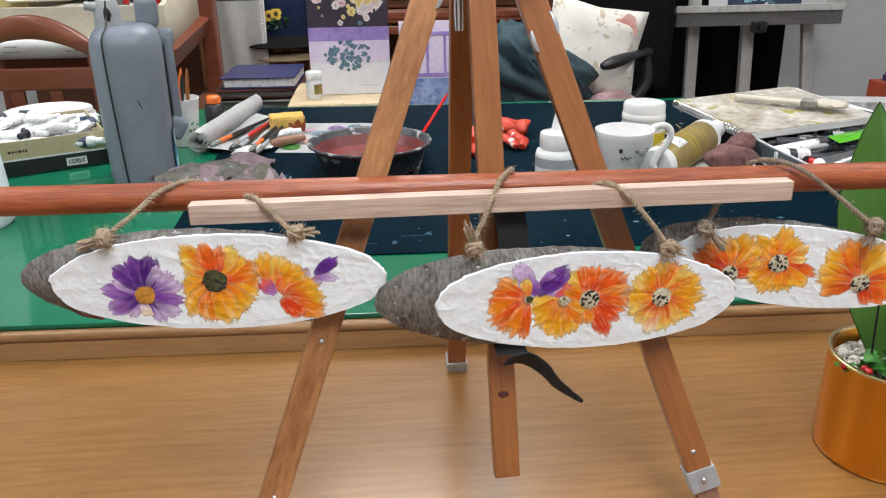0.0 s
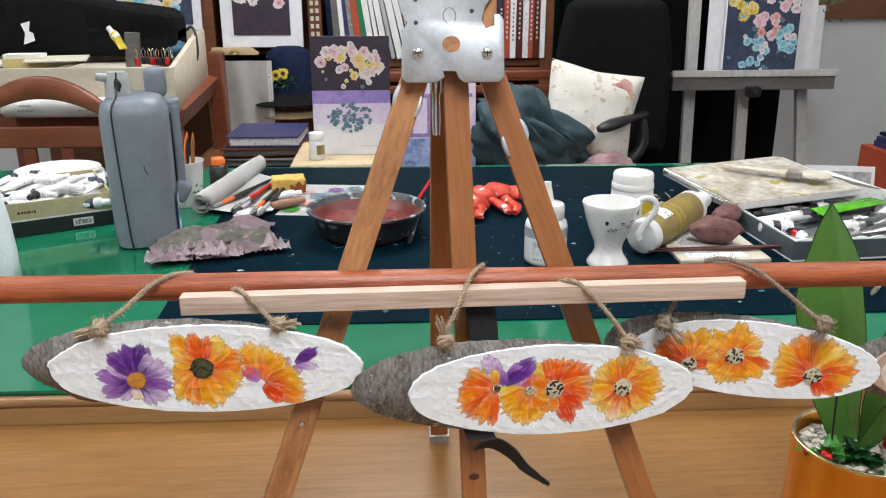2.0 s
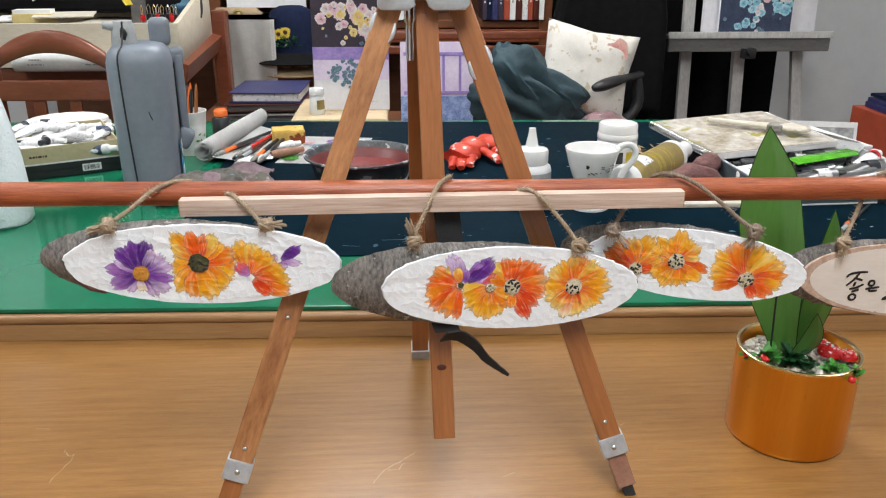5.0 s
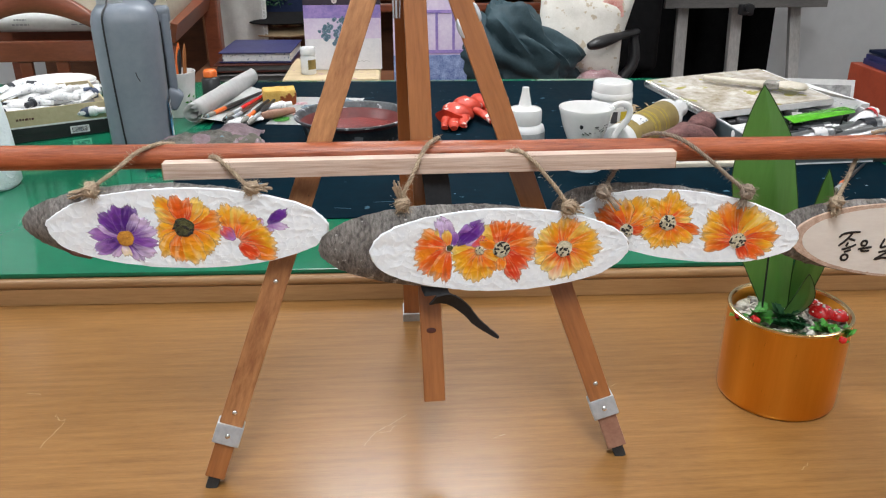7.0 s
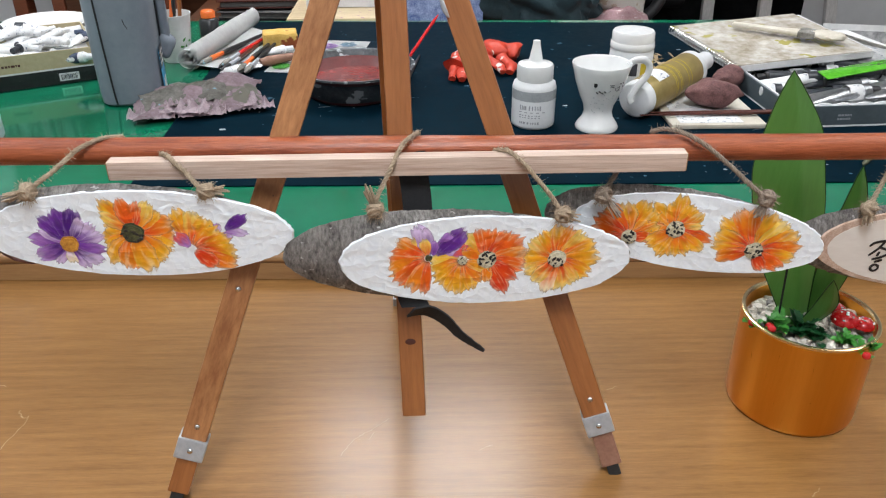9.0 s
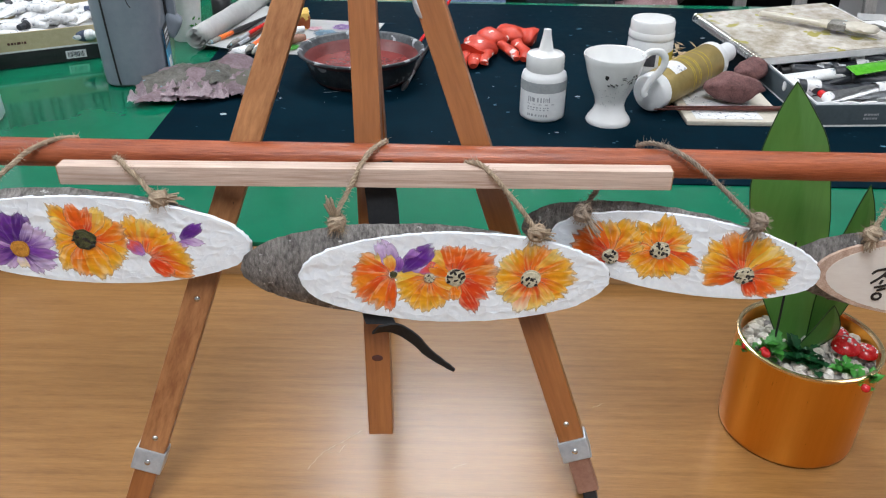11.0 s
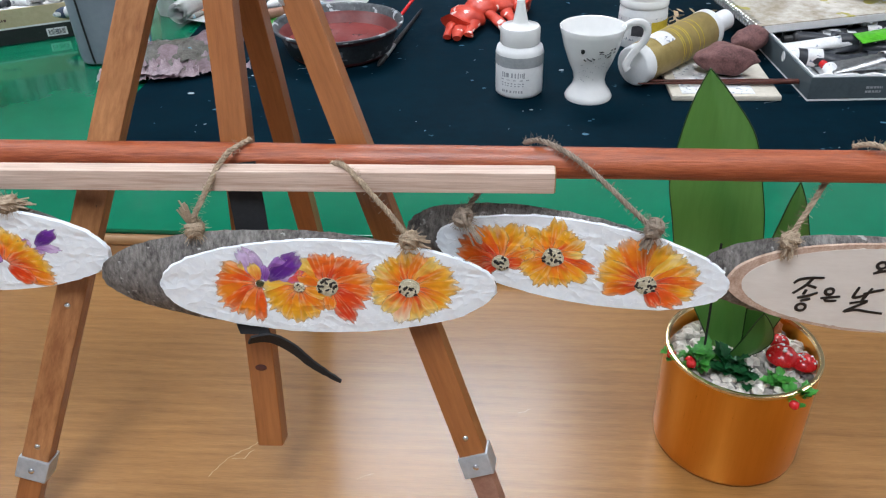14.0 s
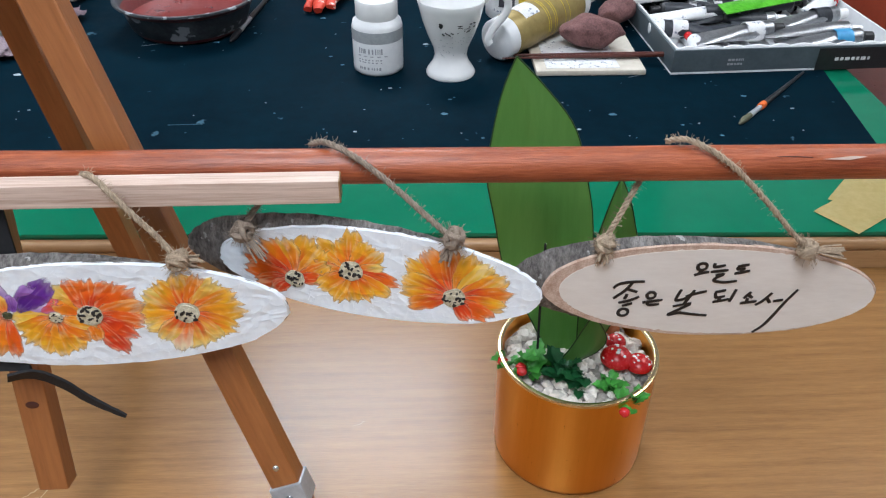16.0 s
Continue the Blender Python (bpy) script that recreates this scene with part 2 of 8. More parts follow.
M["gold"] = surf("brushed_gold", (0.78, 0.36, 0.055), (0.84, 0.40, 0.066), 10.0, 0.30, 1.0, stretch=(14, 14, 0.6), bump=0.008)
M["goldrim"] = surf("pale_gold_rim", (0.75, 0.58, 0.30), (0.9, 0.75, 0.48), 30.0, 0.2, 1.0, bump=0.02)
M["pebble"] = surf("white_pebble", (0.48, 0.43, 0.35), (0.82, 0.79, 0.74), 120.0, 0.6, vary=0.28)
M["pebble_grey"] = surf("grey_pebble", (0.12, 0.115, 0.12), (0.38, 0.34, 0.31), 120.0, 0.6, vary=0.4)
M["soil"] = surf("grit_bed", (0.16, 0.14, 0.12), (0.42, 0.39, 0.35), 160.0, 0.9, bump=0.5)
M["leaf"] = surf("glossy_leaf", (0.135, 0.320, 0.075), (0.185, 0.400, 0.105), 7.0, 0.32, stretch=(5, 5, 0.6), bump=0.05, coat=0.2)
M["leaf_rim"] = surf("dark_leaf_edge", (0.01, 0.045, 0.008), (0.02, 0.07, 0.012), 20.0, 0.4)
M["sprig"] = surf("sprig_leaf", (0.020, 0.15, 0.020), (0.075, 0.33, 0.045), 120.0, 0.4, vary=0.25)
M["sprig_dark"] = surf("dark_sprig_leaf", (0.006, 0.05, 0.018), (0.015, 0.11, 0.03), 120.0, 0.4, vary=0.25)
M["red"] = surf("red_gloss", (0.50, 0.008, 0.012), (0.66, 0.02, 0.02), 60.0, 0.25, bump=0.03, coat=0.3)
M["white"] = surf("white_gloss", (0.78, 0.78, 0.77), (0.84, 0.84, 0.83), 18.0, 0.2, bump=0.02, coat=0.3)
M["plastic"] = surf("white_plastic", (0.72, 0.73, 0.74), (0.82, 0.83, 0.83), 25.0, 0.35, bump=0.05)
M["paper"] = surf("white_paper", (0.66, 0.66, 0.65), (0.80, 0.80, 0.79), 18.0, 0.75, bump=0.15)
M["jug"] = surf("grey_plastic", (0.165, 0.195, 0.235), (0.215, 0.245, 0.285), 12.0, 0.42, bump=0.05)
M["black"] = surf("black_plastic", (0.010, 0.010, 0.011), (0.022, 0.022, 0.024), 30.0, 0.4, bump=0.05)
M["cloth_black"] = surf("black_cloth", (0.004, 0.004, 0.0045), (0.010, 0.0095, 0.010), 40.0, 0.9, bump=0.4, spec=0.1)
M["navy"] = surf("navy_cloth", (0.005, 0.009, 0.026), (0.012, 0.018, 0.045), 40.0, 0.9, bump=0.3, spec=0.1)
M["teal_cloth"] = surf("teal_jacket_cloth", (0.022, 0.046, 0.058), (0.045, 0.080, 0.095), 22.0, 0.6, bump=0.4, spec=0.3)
M["rag"] = surf("paint_rag", (0.27, 0.19, 0.21), (0.52, 0.40, 0.44), 40.0, 0.95, bump=0.5, c3=(0.24, 0.23, 0.19), spots=0.57, spot_scale=18.0)
M["rag_pale"] = surf("pale_mauve_cloth", (0.36, 0.27, 0.30), (0.70, 0.58, 0.62), 60.0, 0.95, bump=0.4, contrast=0.14)
M["rag_grey"] = surf("paint_crusted_rag", (0.11, 0.105, 0.085), (0.36, 0.34, 0.31), 60.0, 0.8, bump=0.8, c3=(0.30, 0.50, 0.58), spots=0.66, spot_scale=80.0)
M["sponge"] = surf("yellow_sponge", (0.55, 0.33, 0.06), (0.72, 0.50, 0.16), 40.0, 0.95, bump=0.8, c3=(0.25, 0.06, 0.015), spots=0.57, spot_scale=20.0)
M["basin"] = surf("stained_basin", (0.012, 0.014, 0.016), (0.10, 0.11, 0.12), 30.0, 0.45, bump=0.3, c3=(0.40, 0.42, 0.44), spots=0.58, spot_scale=40.0)
M["basin_out"] = surf("basin_outside", (0.11, 0.020, 0.020), (0.19, 0.042, 0.038), 25.0, 0.4, bump=0.15)
M["water"] = surf("murky_paint_water", (0.17, 0.030, 0.028), (0.23, 0.05, 0.045), 12.0, 0.08, bump=0.01)
M["glove"] = surf("red_rubber_glove", (0.42, 0.022, 0.009), (0.62, 0.06, 0.025), 40.0, 0.5, bump=0.3, c3=(0.70, 0.60, 0.56), spots=0.62, spot_scale=45.0)
M["goldlabel"] = surf("gold_bottle", (0.24, 0.175, 0.055), (0.40, 0.30, 0.11), 18.0, 0.38, 0.3, bump=0.05)
M["yellowlabel"] = surf("yellow_label", (0.52, 0.38, 0.02), (0.68, 0.52, 0.05), 30.0, 0.5)
M["greylabel"] = surf("silver_label_band", (0.30, 0.32, 0.33), (0.42, 0.44, 0.45), 50.0, 0.4)
M["print"] = surf("printed_ink", (0.03, 0.03, 0.035), (0.07, 0.07, 0.08), 100.0, 0.6, bump=0)
M["print_grey"] = surf("pale_print", (0.28, 0.29, 0.31), (0.42, 0.43, 0.45), 100.0, 0.6, bump=0)
M["potato"] = surf("sweet_potato_skin", (0.075, 0.028, 0.030), (0.24, 0.115, 0.105), 70.0, 0.8, bump=0.9, dist=0.003)
M["tile"] = surf("cream_tile", (0.52, 0.47, 0.38), (0.68, 0.63, 0.54), 22.0, 0.4, bump=0.15)
M["chop"] = surf("lacquered_red_wood", (0.055, 0.014, 0.010), (0.10, 0.027, 0.018), 40.0, 0.3, stretch=(1, 1, 1))
M["silver_tube"] = surf("aluminium_tube", (0.24, 0.25, 0.26), (0.50, 0.51, 0.53), 50.0, 0.30, 0.95, bump=0.4)
M["label_white"] = surf("white_tube_label", (0.62, 0.62, 0.62), (0.80, 0.80, 0.80), 70.0, 0.5, c3=(0.25, 0.28, 0.34), spots=0.62, spot_scale=150.0)
M["label_black"] = surf("black_tube_label", (0.012, 0.014, 0.02), (0.04, 0.045, 0.055), 60.0, 0.4)
M["lime"] = surf("lime_plastic", (0.05, 0.30, 0.012), (0.12, 0.50, 0.03), 30.0, 0.2)
M["orange_ferrule"] = surf("orange_plastic", (0.75, 0.12, 0.02), (0.88, 0.2, 0.03), 30.0, 0.4)
M["blue"] = surf("blue_print", (0.03, 0.22, 0.45), (0.07, 0.34, 0.60), 30.0, 0.4)
M["boxblue"] = surf("slate_box_card", (0.055, 0.075, 0.085), (0.085, 0.11, 0.125), 30.0, 0.5)
M["boxtan"] = surf("tan_box_card", (0.42, 0.35, 0.20), (0.55, 0.47, 0.30), 20.0, 0.6)
M["cream_wood"] = surf("pale_plywood", (0.46, 0.40, 0.31), (0.58, 0.52, 0.42), 9.0, 0.6, stretch=(1, 5, 5), bump=0.1)
M["redwood"] = surf("red_stained_wood", (0.13, 0.032, 0.014), (0.22, 0.060, 0.026), 9.0, 0.35, stretch=(1, 5, 3), bump=0.1, coat=0.2)
M["shelfwood"] = surf("dark_shelf_wood", (0.10, 0.032, 0.012), (0.19, 0.068, 0.026), 9.0, 0.4, stretch=(1, 4, 6), bump=0.1)
M["light_top"] = surf("pale_wood_top", (0.50, 0.38, 0.22), (0.66, 0.53, 0.34), 9.0, 0.45, stretch=(1, 6, 6), bump=0.05, c3=(0.42, 0.24, 0.26), spots=0.63, spot_scale=60.0)
M["wall"] = surf("wall_paint", (0.56, 0.57, 0.58), (0.63, 0.64, 0.65), 3.0, 0.8, bump=0.1)
M["ceil"] = surf("ceiling_paint", (0.72, 0.72, 0.71), (0.78, 0.78, 0.77), 4.0, 0.9, bump=0.1)
M["floor"] = surf("floor_vinyl", (0.13, 0.10, 0.08), (0.19, 0.15, 0.12), 5.0, 0.4)
M["grey_metal"] = surf("grey_easel_wood", (0.34, 0.335, 0.325), (0.60, 0.59, 0.57), 14.0, 0.5, stretch=(3, 3, 0.7), bump=0.2)
M["grey_dark"] = surf("grey_tray_wood", (0.085, 0.08, 0.078), (0.15, 0.145, 0.14), 14.0, 0.5, stretch=(0.7, 3, 3), bump=0.2)
M["pillow"] = surf("floral_pillow_cloth", (0.63, 0.60, 0.54), (0.74, 0.71, 0.66), 22.0, 0.9, bump=0.3, c3=(0.52, 0.44, 0.33), spots=0.58, spot_scale=34.0, sheen=0.2)
M["peach"] = surf("peach_print", (0.62, 0.28, 0.22), (0.74, 0.46, 0.36), 30.0, 0.9)
M["tape"] = surf("masking_tape", (0.55, 0.43, 0.16), (0.68, 0.56, 0.26), 25.0, 0.6, bump=0.3)
M["brick_red"] = surf("red_box_board", (0.30, 0.045, 0.02), (0.42, 0.075, 0.035), 14.0, 0.5)
M["folder"] = surf("blue_folder", (0.016, 0.020, 0.075), (0.04, 0.042, 0.14), 20.0, 0.4)
M["doily"] = surf("linen_cover", (0.64, 0.63, 0.60), (0.78, 0.77, 0.74), 35.0, 0.9, bump=0.4, c3=(0.30, 0.18, 0.18), spots=0.68, spot_scale=22.0)
M["straw"] = surf("straw_brim", (0.34, 0.24, 0.13), (0.50, 0.38, 0.24), 60.0, 0.8, stretch=(1, 1, 4), bump=0.4)
M["night"] = surf("dark_violet_ground", (0.018, 0.012, 0.022), (0.045, 0.028, 0.05), 12.0, 0.5)
M["haze"] = surf("violet_blue_paint", (0.16, 0.13, 0.42), (0.42, 0.28, 0.60), 22.0, 0.5)
M["lilac"] = surf("lilac_paint", (0.58, 0.46, 0.66), (0.76, 0.68, 0.80), 14.0, 0.5)
M["canvas"] = surf("white_canvas", (0.66, 0.66, 0.70), (0.78, 0.77, 0.80), 40.0, 0.7, bump=0.2)
M["p_yellow"] = petal_paint("pale_yellow_bloom", [(0, (0.62, 0.33, 0.05)), (0.5, (0.74, 0.55, 0.17)), (1, (0.78, 0.72, 0.46))], 0.35, (0.80, 0.74, 0.52), (0.76, 0.62, 0.28))
M["p_pink"] = petal_paint("pink_bloom", [(0, (0.52, 0.18, 0.25)), (0.5, (0.70, 0.46, 0.52)), (1, (0.78, 0.68, 0.70))], 0.35, (0.80, 0.70, 0.72), (0.74, 0.54, 0.58))
M["p_white"] = petal_paint("white_bloom", [(0, (0.45, 0.36, 0.36)), (0.5, (0.70, 0.62, 0.62)), (1, (0.80, 0.76, 0.74))], 0.35, (0.80, 0.77, 0.76), (0.74, 0.68, 0.68))
M["p_blue"] = petal_paint("blue_bloom", [(0, (0.06, 0.20, 0.34)), (0.5, (0.20, 0.50, 0.62)), (1, (0.52, 0.74, 0.80))], 0.35, (0.62, 0.80, 0.84), (0.30, 0.58, 0.68))
M["p_gold"] = petal_paint("gold_bloom", [(0, (0.42, 0.22, 0.01)), (0.5, (0.66, 0.45, 0.03)), (1, (0.74, 0.60, 0.12))], 0.35, (0.78, 0.68, 0.24), (0.70, 0.52, 0.06))
M["p_coral"] = petal_paint("coral_bloom", [(0, (0.48, 0.10, 0.08)), (0.5, (0.70, 0.30, 0.26)), (1, (0.78, 0.52, 0.46))], 0.35, (0.80, 0.62, 0.56), (0.72, 0.40, 0.34))
M["p_leaf"] = petal_paint("painted_leaf", [(0, (0.03, 0.08, 0.11)), (0.5, (0.08, 0.17, 0.24)), (1, (0.20, 0.31, 0.40))], 0.35, (0.30, 0.38, 0.46), (0.22, 0.30, 0.38))
M["navy_paint"] = surf("navy_painted_ground", (0.012, 0.018, 0.045), (0.045, 0.07, 0.13), 30.0, 0.5, contrast=0.15)
M["hydrangea"] = surf("blue_blossom_paint", (0.06, 0.11, 0.34), (0.40, 0.50, 0.74), 45.0, 0.6, contrast=0.12)
M["diffuser"] = None
dm, dnt, dp = nodes_of("lamp_diffuser")
dp.inputs["Base Color"].default_value = (0.85, 0.85, 0.85, 1)
dp.inputs["Emission Color"].default_value = (1.0, 0.98, 0.95, 1)
dp.inputs["Emission Strength"].default_value = 6.0
M["diffuser"] = dm


# ---- building helpers ----
def thing(name, loc=(0, 0, 0), rz=0.0, label="", category="", group="", kind="", rx=0.0, ry=0.0):
    o = new(name)
    o.matrix_world = pose(*loc, rx, ry, rz)
    return tagged(o, label, category, group, kind)


def part(name, bm, material, parent=None, label="", smooth=True):
    me = bpy.data.meshes.new(name)
    bm.normal_update()
    bm.to_mesh(me)
    bm.free()
    me.materials.append(material)
    if smooth:
        flags = [p.use_smooth for p in me.polygons]
        if not any(flags):
            flags = [True] * len(flags)
        me.set_sharp_from_angle(angle=radians(50))
        me.polygons.foreach_set("use_smooth", flags)
    o = new(name, me)
    if parent is not None:
        o.parent = parent
    if label:
        o["label"] = label
    return o


def at(ob, loc, rx=0, ry=0, rz=0):
    ob.matrix_local = pose(*loc, rx, ry, rz)
    return ob


def box(sx, sy, sz, loc=(0, 0, 0), bevel=0.0, rot=(0, 0, 0), bm=None, seg=2):
    """A block with worn edges; loc is its middle."""
    own = bmesh.new()
    bmesh.ops.create_cube(own, size=1.0)
    for v in own.verts:
        v.co = Vector((v.co.x * sx, v.co.y * sy, v.co.z * sz))
    if bevel:
        bmesh.ops.bevel(own, geom=list(own.edges), offset=bevel, segments=seg, affect="EDGES", profile=0.6)
        for f in own.faces:
            f.smooth = max(abs(c) for c in f.normal) < 0.9999
    own.transform(pose(*loc, *rot))
    return merge(bm, own, True)


def merge(bm, own, keep=False):
    if not keep:
        for f in own.faces:
            f.smooth = True
    if bm is None:
        return own
    me = bpy.data.meshes.new("tmp")
    own.to_mesh(me)
    own.free()
    bm.from_mesh(me)
    bpy.data.meshes.remove(me)
    return bm


def lathe(profile, seg=40, bm=None, m=None, squash=1.0, cap=True):
    """Profile of (radius, height) turned about z."""
    own = bmesh.new()
    rings = []
    for r, z in profile:
        rings.append([own.verts.new((r * math.cos(2 * math.pi * k / seg), r * squash * math.sin(2 * math.pi * k / seg), z)) for k in range(seg)])
    for a, b in zip(rings, rings[1:]):
        for k in range(seg):
            own.faces.new((a[k], a[(k + 1) % seg], b[(k + 1) % seg], b[k]))
    if cap:
        if profile[0][0] > 1e-6:
            own.faces.new(list(reversed(rings[0])))
        if profile[-1][0] > 1e-6:
            own.faces.new(rings[-1])
    bmesh.ops.remove_doubles(own, verts=list(own.verts), dist=1e-6)
    bmesh.ops.recalc_face_normals(own, faces=list(own.faces))
    if m is not None:
        own.transform(m)
    return merge(bm, own)


def smooth_path(pts, n=6):
    pts = [Vector(p) for p in pts]
    out = []
    for i in range(len(pts) - 1):
        p0, p1, p2, p3 = pts[max(i - 1, 0)], pts[i], pts[i + 1], pts[min(i + 2, len(pts) - 1)]
        for k in range(n):
            t = k / n
            out.append(0.5 * (2 * p1 + (p2 - p0) * t + (2 * p0 - 5 * p1 + 4 * p2 - p3) * t * t + (3 * p1 - p0 - 3 * p2 + p3) * t ** 3))
    out.append(pts[-1])
    return out


def tube(pts, radius, seg=8, bm=None, radii=None, flat=1.0):
    own = bmesh.new()
    rings = []
    n = len(pts)
    ref = Vector((0, 0, 1))
    side = None
    for i, p in enumerate(pts):
        p = Vector(p)
        d = (Vector(pts[min(i + 1, n - 1)]) - Vector(pts[max(i - 1, 0)])).normalized()
        if side is None:
            side = d.cross(ref if abs(d.z) < 0.9 else Vector((1, 0, 0))).normalized()
        else:
            side = (side - d * side.dot(d)).normalized()
        up = d.cross(side)
        r = radii[i] if radii else radius
        rings.append([own.verts.new(p + side * (r * math.cos(2 * math.pi * k / seg)) + up * (flat * r * math.sin(2 * math.pi * k / seg))) for k in range(seg)])
    for a, b in zip(rings, rings[1:]):
        for k in range(seg):
            own.faces.new((a[k], a[(k + 1) % seg], b[(k + 1) % seg], b[k]))
    own.faces.new(list(reversed(rings[0])))
    own.faces.new(rings[-1])
    bmesh.ops.recalc_face_normals(own, faces=list(own.faces))
    return merge(bm, own)


def slab(outline, depth, bevel=0.0, bm=None, m=None):
    """A flat outline of (x, y) raised along z by depth."""
    own = bmesh.new()
    lo = [own.verts.new((x, y, 0)) for x, y in outline]
    hi = [own.verts.new((x, y, depth)) for x, y in outline]
    n = len(outline)
    own.faces.new(list(reversed(lo)))
    top = own.faces.new(hi)
    for k in range(n):
        own.faces.new((lo[k], lo[(k + 1) % n], hi[(k + 1) % n], hi[k]))
    bmesh.ops.recalc_face_normals(own, faces=list(own.faces))
    if bevel:
        bmesh.ops.bevel(own, geom=list(own.edges), offset=bevel, segments=1, affect="EDGES")
    if m is not None:
        own.transform(m)
    return merge(bm, own)


def sheet(w, d, nx, ny, height, bm=None, m=None, thick=0.0):
    """A cloth or paper sheet w x d with height(u, v) in metres."""
    own = bmesh.new()
    g = [[own.verts.new(((i / nx - 0.5) * w, (j / ny - 0.5) * d, height(i / nx, j / ny))) for i in range(nx + 1)] for j in range(ny + 1)]
    for j in range(ny):
        for i in range(nx):
            own.faces.new((g[j][i], g[j][i + 1], g[j + 1][i + 1], g[j + 1][i]))
    if thick:
        ext = bmesh.ops.solidify(own, geom=list(own.faces), thickness=thick)
    if m is not None:
        own.transform(m)
    return merge(bm, own)


def blob(r, noise_amp, noise_scale, squash=(1, 1, 1), seed=0, sub=3, bm=None, m=None):
    own = bmesh.new()
    bmesh.ops.create_icosphere(own, subdivisions=sub, radius=1.0)
    off = Vector((seed * 7.1, seed * 3.3, seed * 1.7))
    for v in own.verts:
        k = 1 + noise_amp * noise.noise(v.co * noise_scale + off)
        v.co = Vector((v.co.x * squash[0], v.co.y * squash[1], v.co.z * squash[2])) * (r * k)
    if m is not None:
        own.transform(m)
    return merge(bm, own)


def text_bars(parent, name, w, h, rows, m, material=None, seed=1):
    """Unreadable print: thin raised bars in rows on a flat patch (x right, y up, z out)."""
    rnd = random.Random(seed)
    bm = bmesh.new()
    for r in range(rows):
        y = h * (0.5 - (r + 0.5) / rows)
        x = -w / 2
        while x < w / 2 - 0.02 * w:
            l = min(w * rnd.uniform(0.07, 0.22), w / 2 - x)
            box(l, h / rows * 0.5, 0.0003, (x + l / 2, y, 0), 0, bm=bm)
            x += l + w * 0.05
    bm.transform(m)
    return part(name, bm, material or M["print"], parent, smooth=False)


# ---- room ----
def wall_block(name, sx, sy, sz, loc, material, label):
    o = part(name, box(sx, sy, sz), material, None, smooth=False)
    o.matrix_world = pose(*loc)
    return tagged(o, label, "wall", kind="structure")


X0, X1, Y0, Y1 = -2.6, 2.5, -2.0, 3.45
RH, RM = CEIL - FLOOR, (CEIL + FLOOR) / 2
o = part("floor", box(X1 - X0, Y1 - Y0, 0.1), M["floor"], None, smooth=False)
o.matrix_world = pose((X0 + X1) / 2, (Y0 + Y1) / 2, FLOOR - 0.05)
tagged(o, "dark brown vinyl studio floor", "floor", kind="structure")
o = part("ceiling", box(X1 - X0, Y1 - Y0, 0.1), M["ceil"], None, smooth=False)
o.matrix_world = pose((X0 + X1) / 2, (Y0 + Y1) / 2, CEIL + 0.05)
tagged(o, "plain white painted ceiling", "ceiling", kind="structure")
wall_block("wall_north", X1 - X0, 0.1, RH, ((X0 + X1) / 2, Y1 + 0.05, RM), M["wall"], "grey-white painted wall behind the shelves")
wall_block("wall_south", X1 - X0, 0.1, RH, ((X0 + X1) / 2, Y0 - 0.05, RM), M["wall"], "plain grey-white painted wall")
wall_block("wall_west", 0.1, Y1 - Y0 + 0.2, RH, (X0 - 0.05, (Y0 + Y1) / 2, RM), M["wall"], "plain grey-white painted wall")
wall_block("wall_east", 0.1, Y1 - Y0 + 0.2, RH, (X1 + 0.05, (Y0 + Y1) / 2, RM), M["wall"], "plain grey-white painted wall")


def ceiling_panel(x, y, sx, sy):
    t = thing("unseen_ceiling_light", (x, y, CEIL), label="square-edged white ceiling light panel, unseen: one placed from table glare, three added as fill", category="ceiling light", group="ceiling lights")
    fr = bmesh.new()
    for s in (-1, 1):
        box(sx + 0.04, 0.02, 0.03, (0, s * (sy / 2 + 0.01), -0.015), 0.003, bm=fr)
        box(0.02, sy, 0.03, (s * (sx / 2 + 0.01), 0, -0.015), 0.003, bm=fr)
    part("frame", fr, M["plastic"], t)
    part("diffuser", box(sx, sy, 0.006, (0, 0, -0.008)), M["diffuser"], t, "glowing white diffuser")


# Bodies for all four lamps, the three added fill ones included.
for p in LAMPS:
    ceiling_panel(*p)

# ---- the two tables ----
t = thing("wooden_table", (0.1, 0.06, 0), label="honey-brown oak veneer table, top scratched and glossy", category="table")
part("tabletop", box(2.6, 1.295, 0.03, (0, 0.0475, -0.015), 0.002), M["table"], t)
for sx in (-1.22, 1.22):
    for sy in (-0.5, 0.5):
        part("leg", box(0.06, 0.06, -FLOOR - 0.03, (sx, sy, (FLOOR - 0.03) / 2), 0.004), M["edge"], t)
for sy in (-0.5, 0.5):
    part("apron", box(2.38, 0.022, 0.07, (0, sy, -0.065), 0.002), M["edge"], t)

GZ = 0.040
desk = thing("painting_desk", (0, 0, 0), label="painting desk with green felt under glass and oak edge", category="desk")
DR = -1.3
DX0, DX1, DY0, DY1 = -1.25, 0.845, 0.6935, 1.80


def desk_pose(z):
    return pose((DX0 + DX1) / 2, (DY0 + DY1) / 2, z, 0, 0, DR)


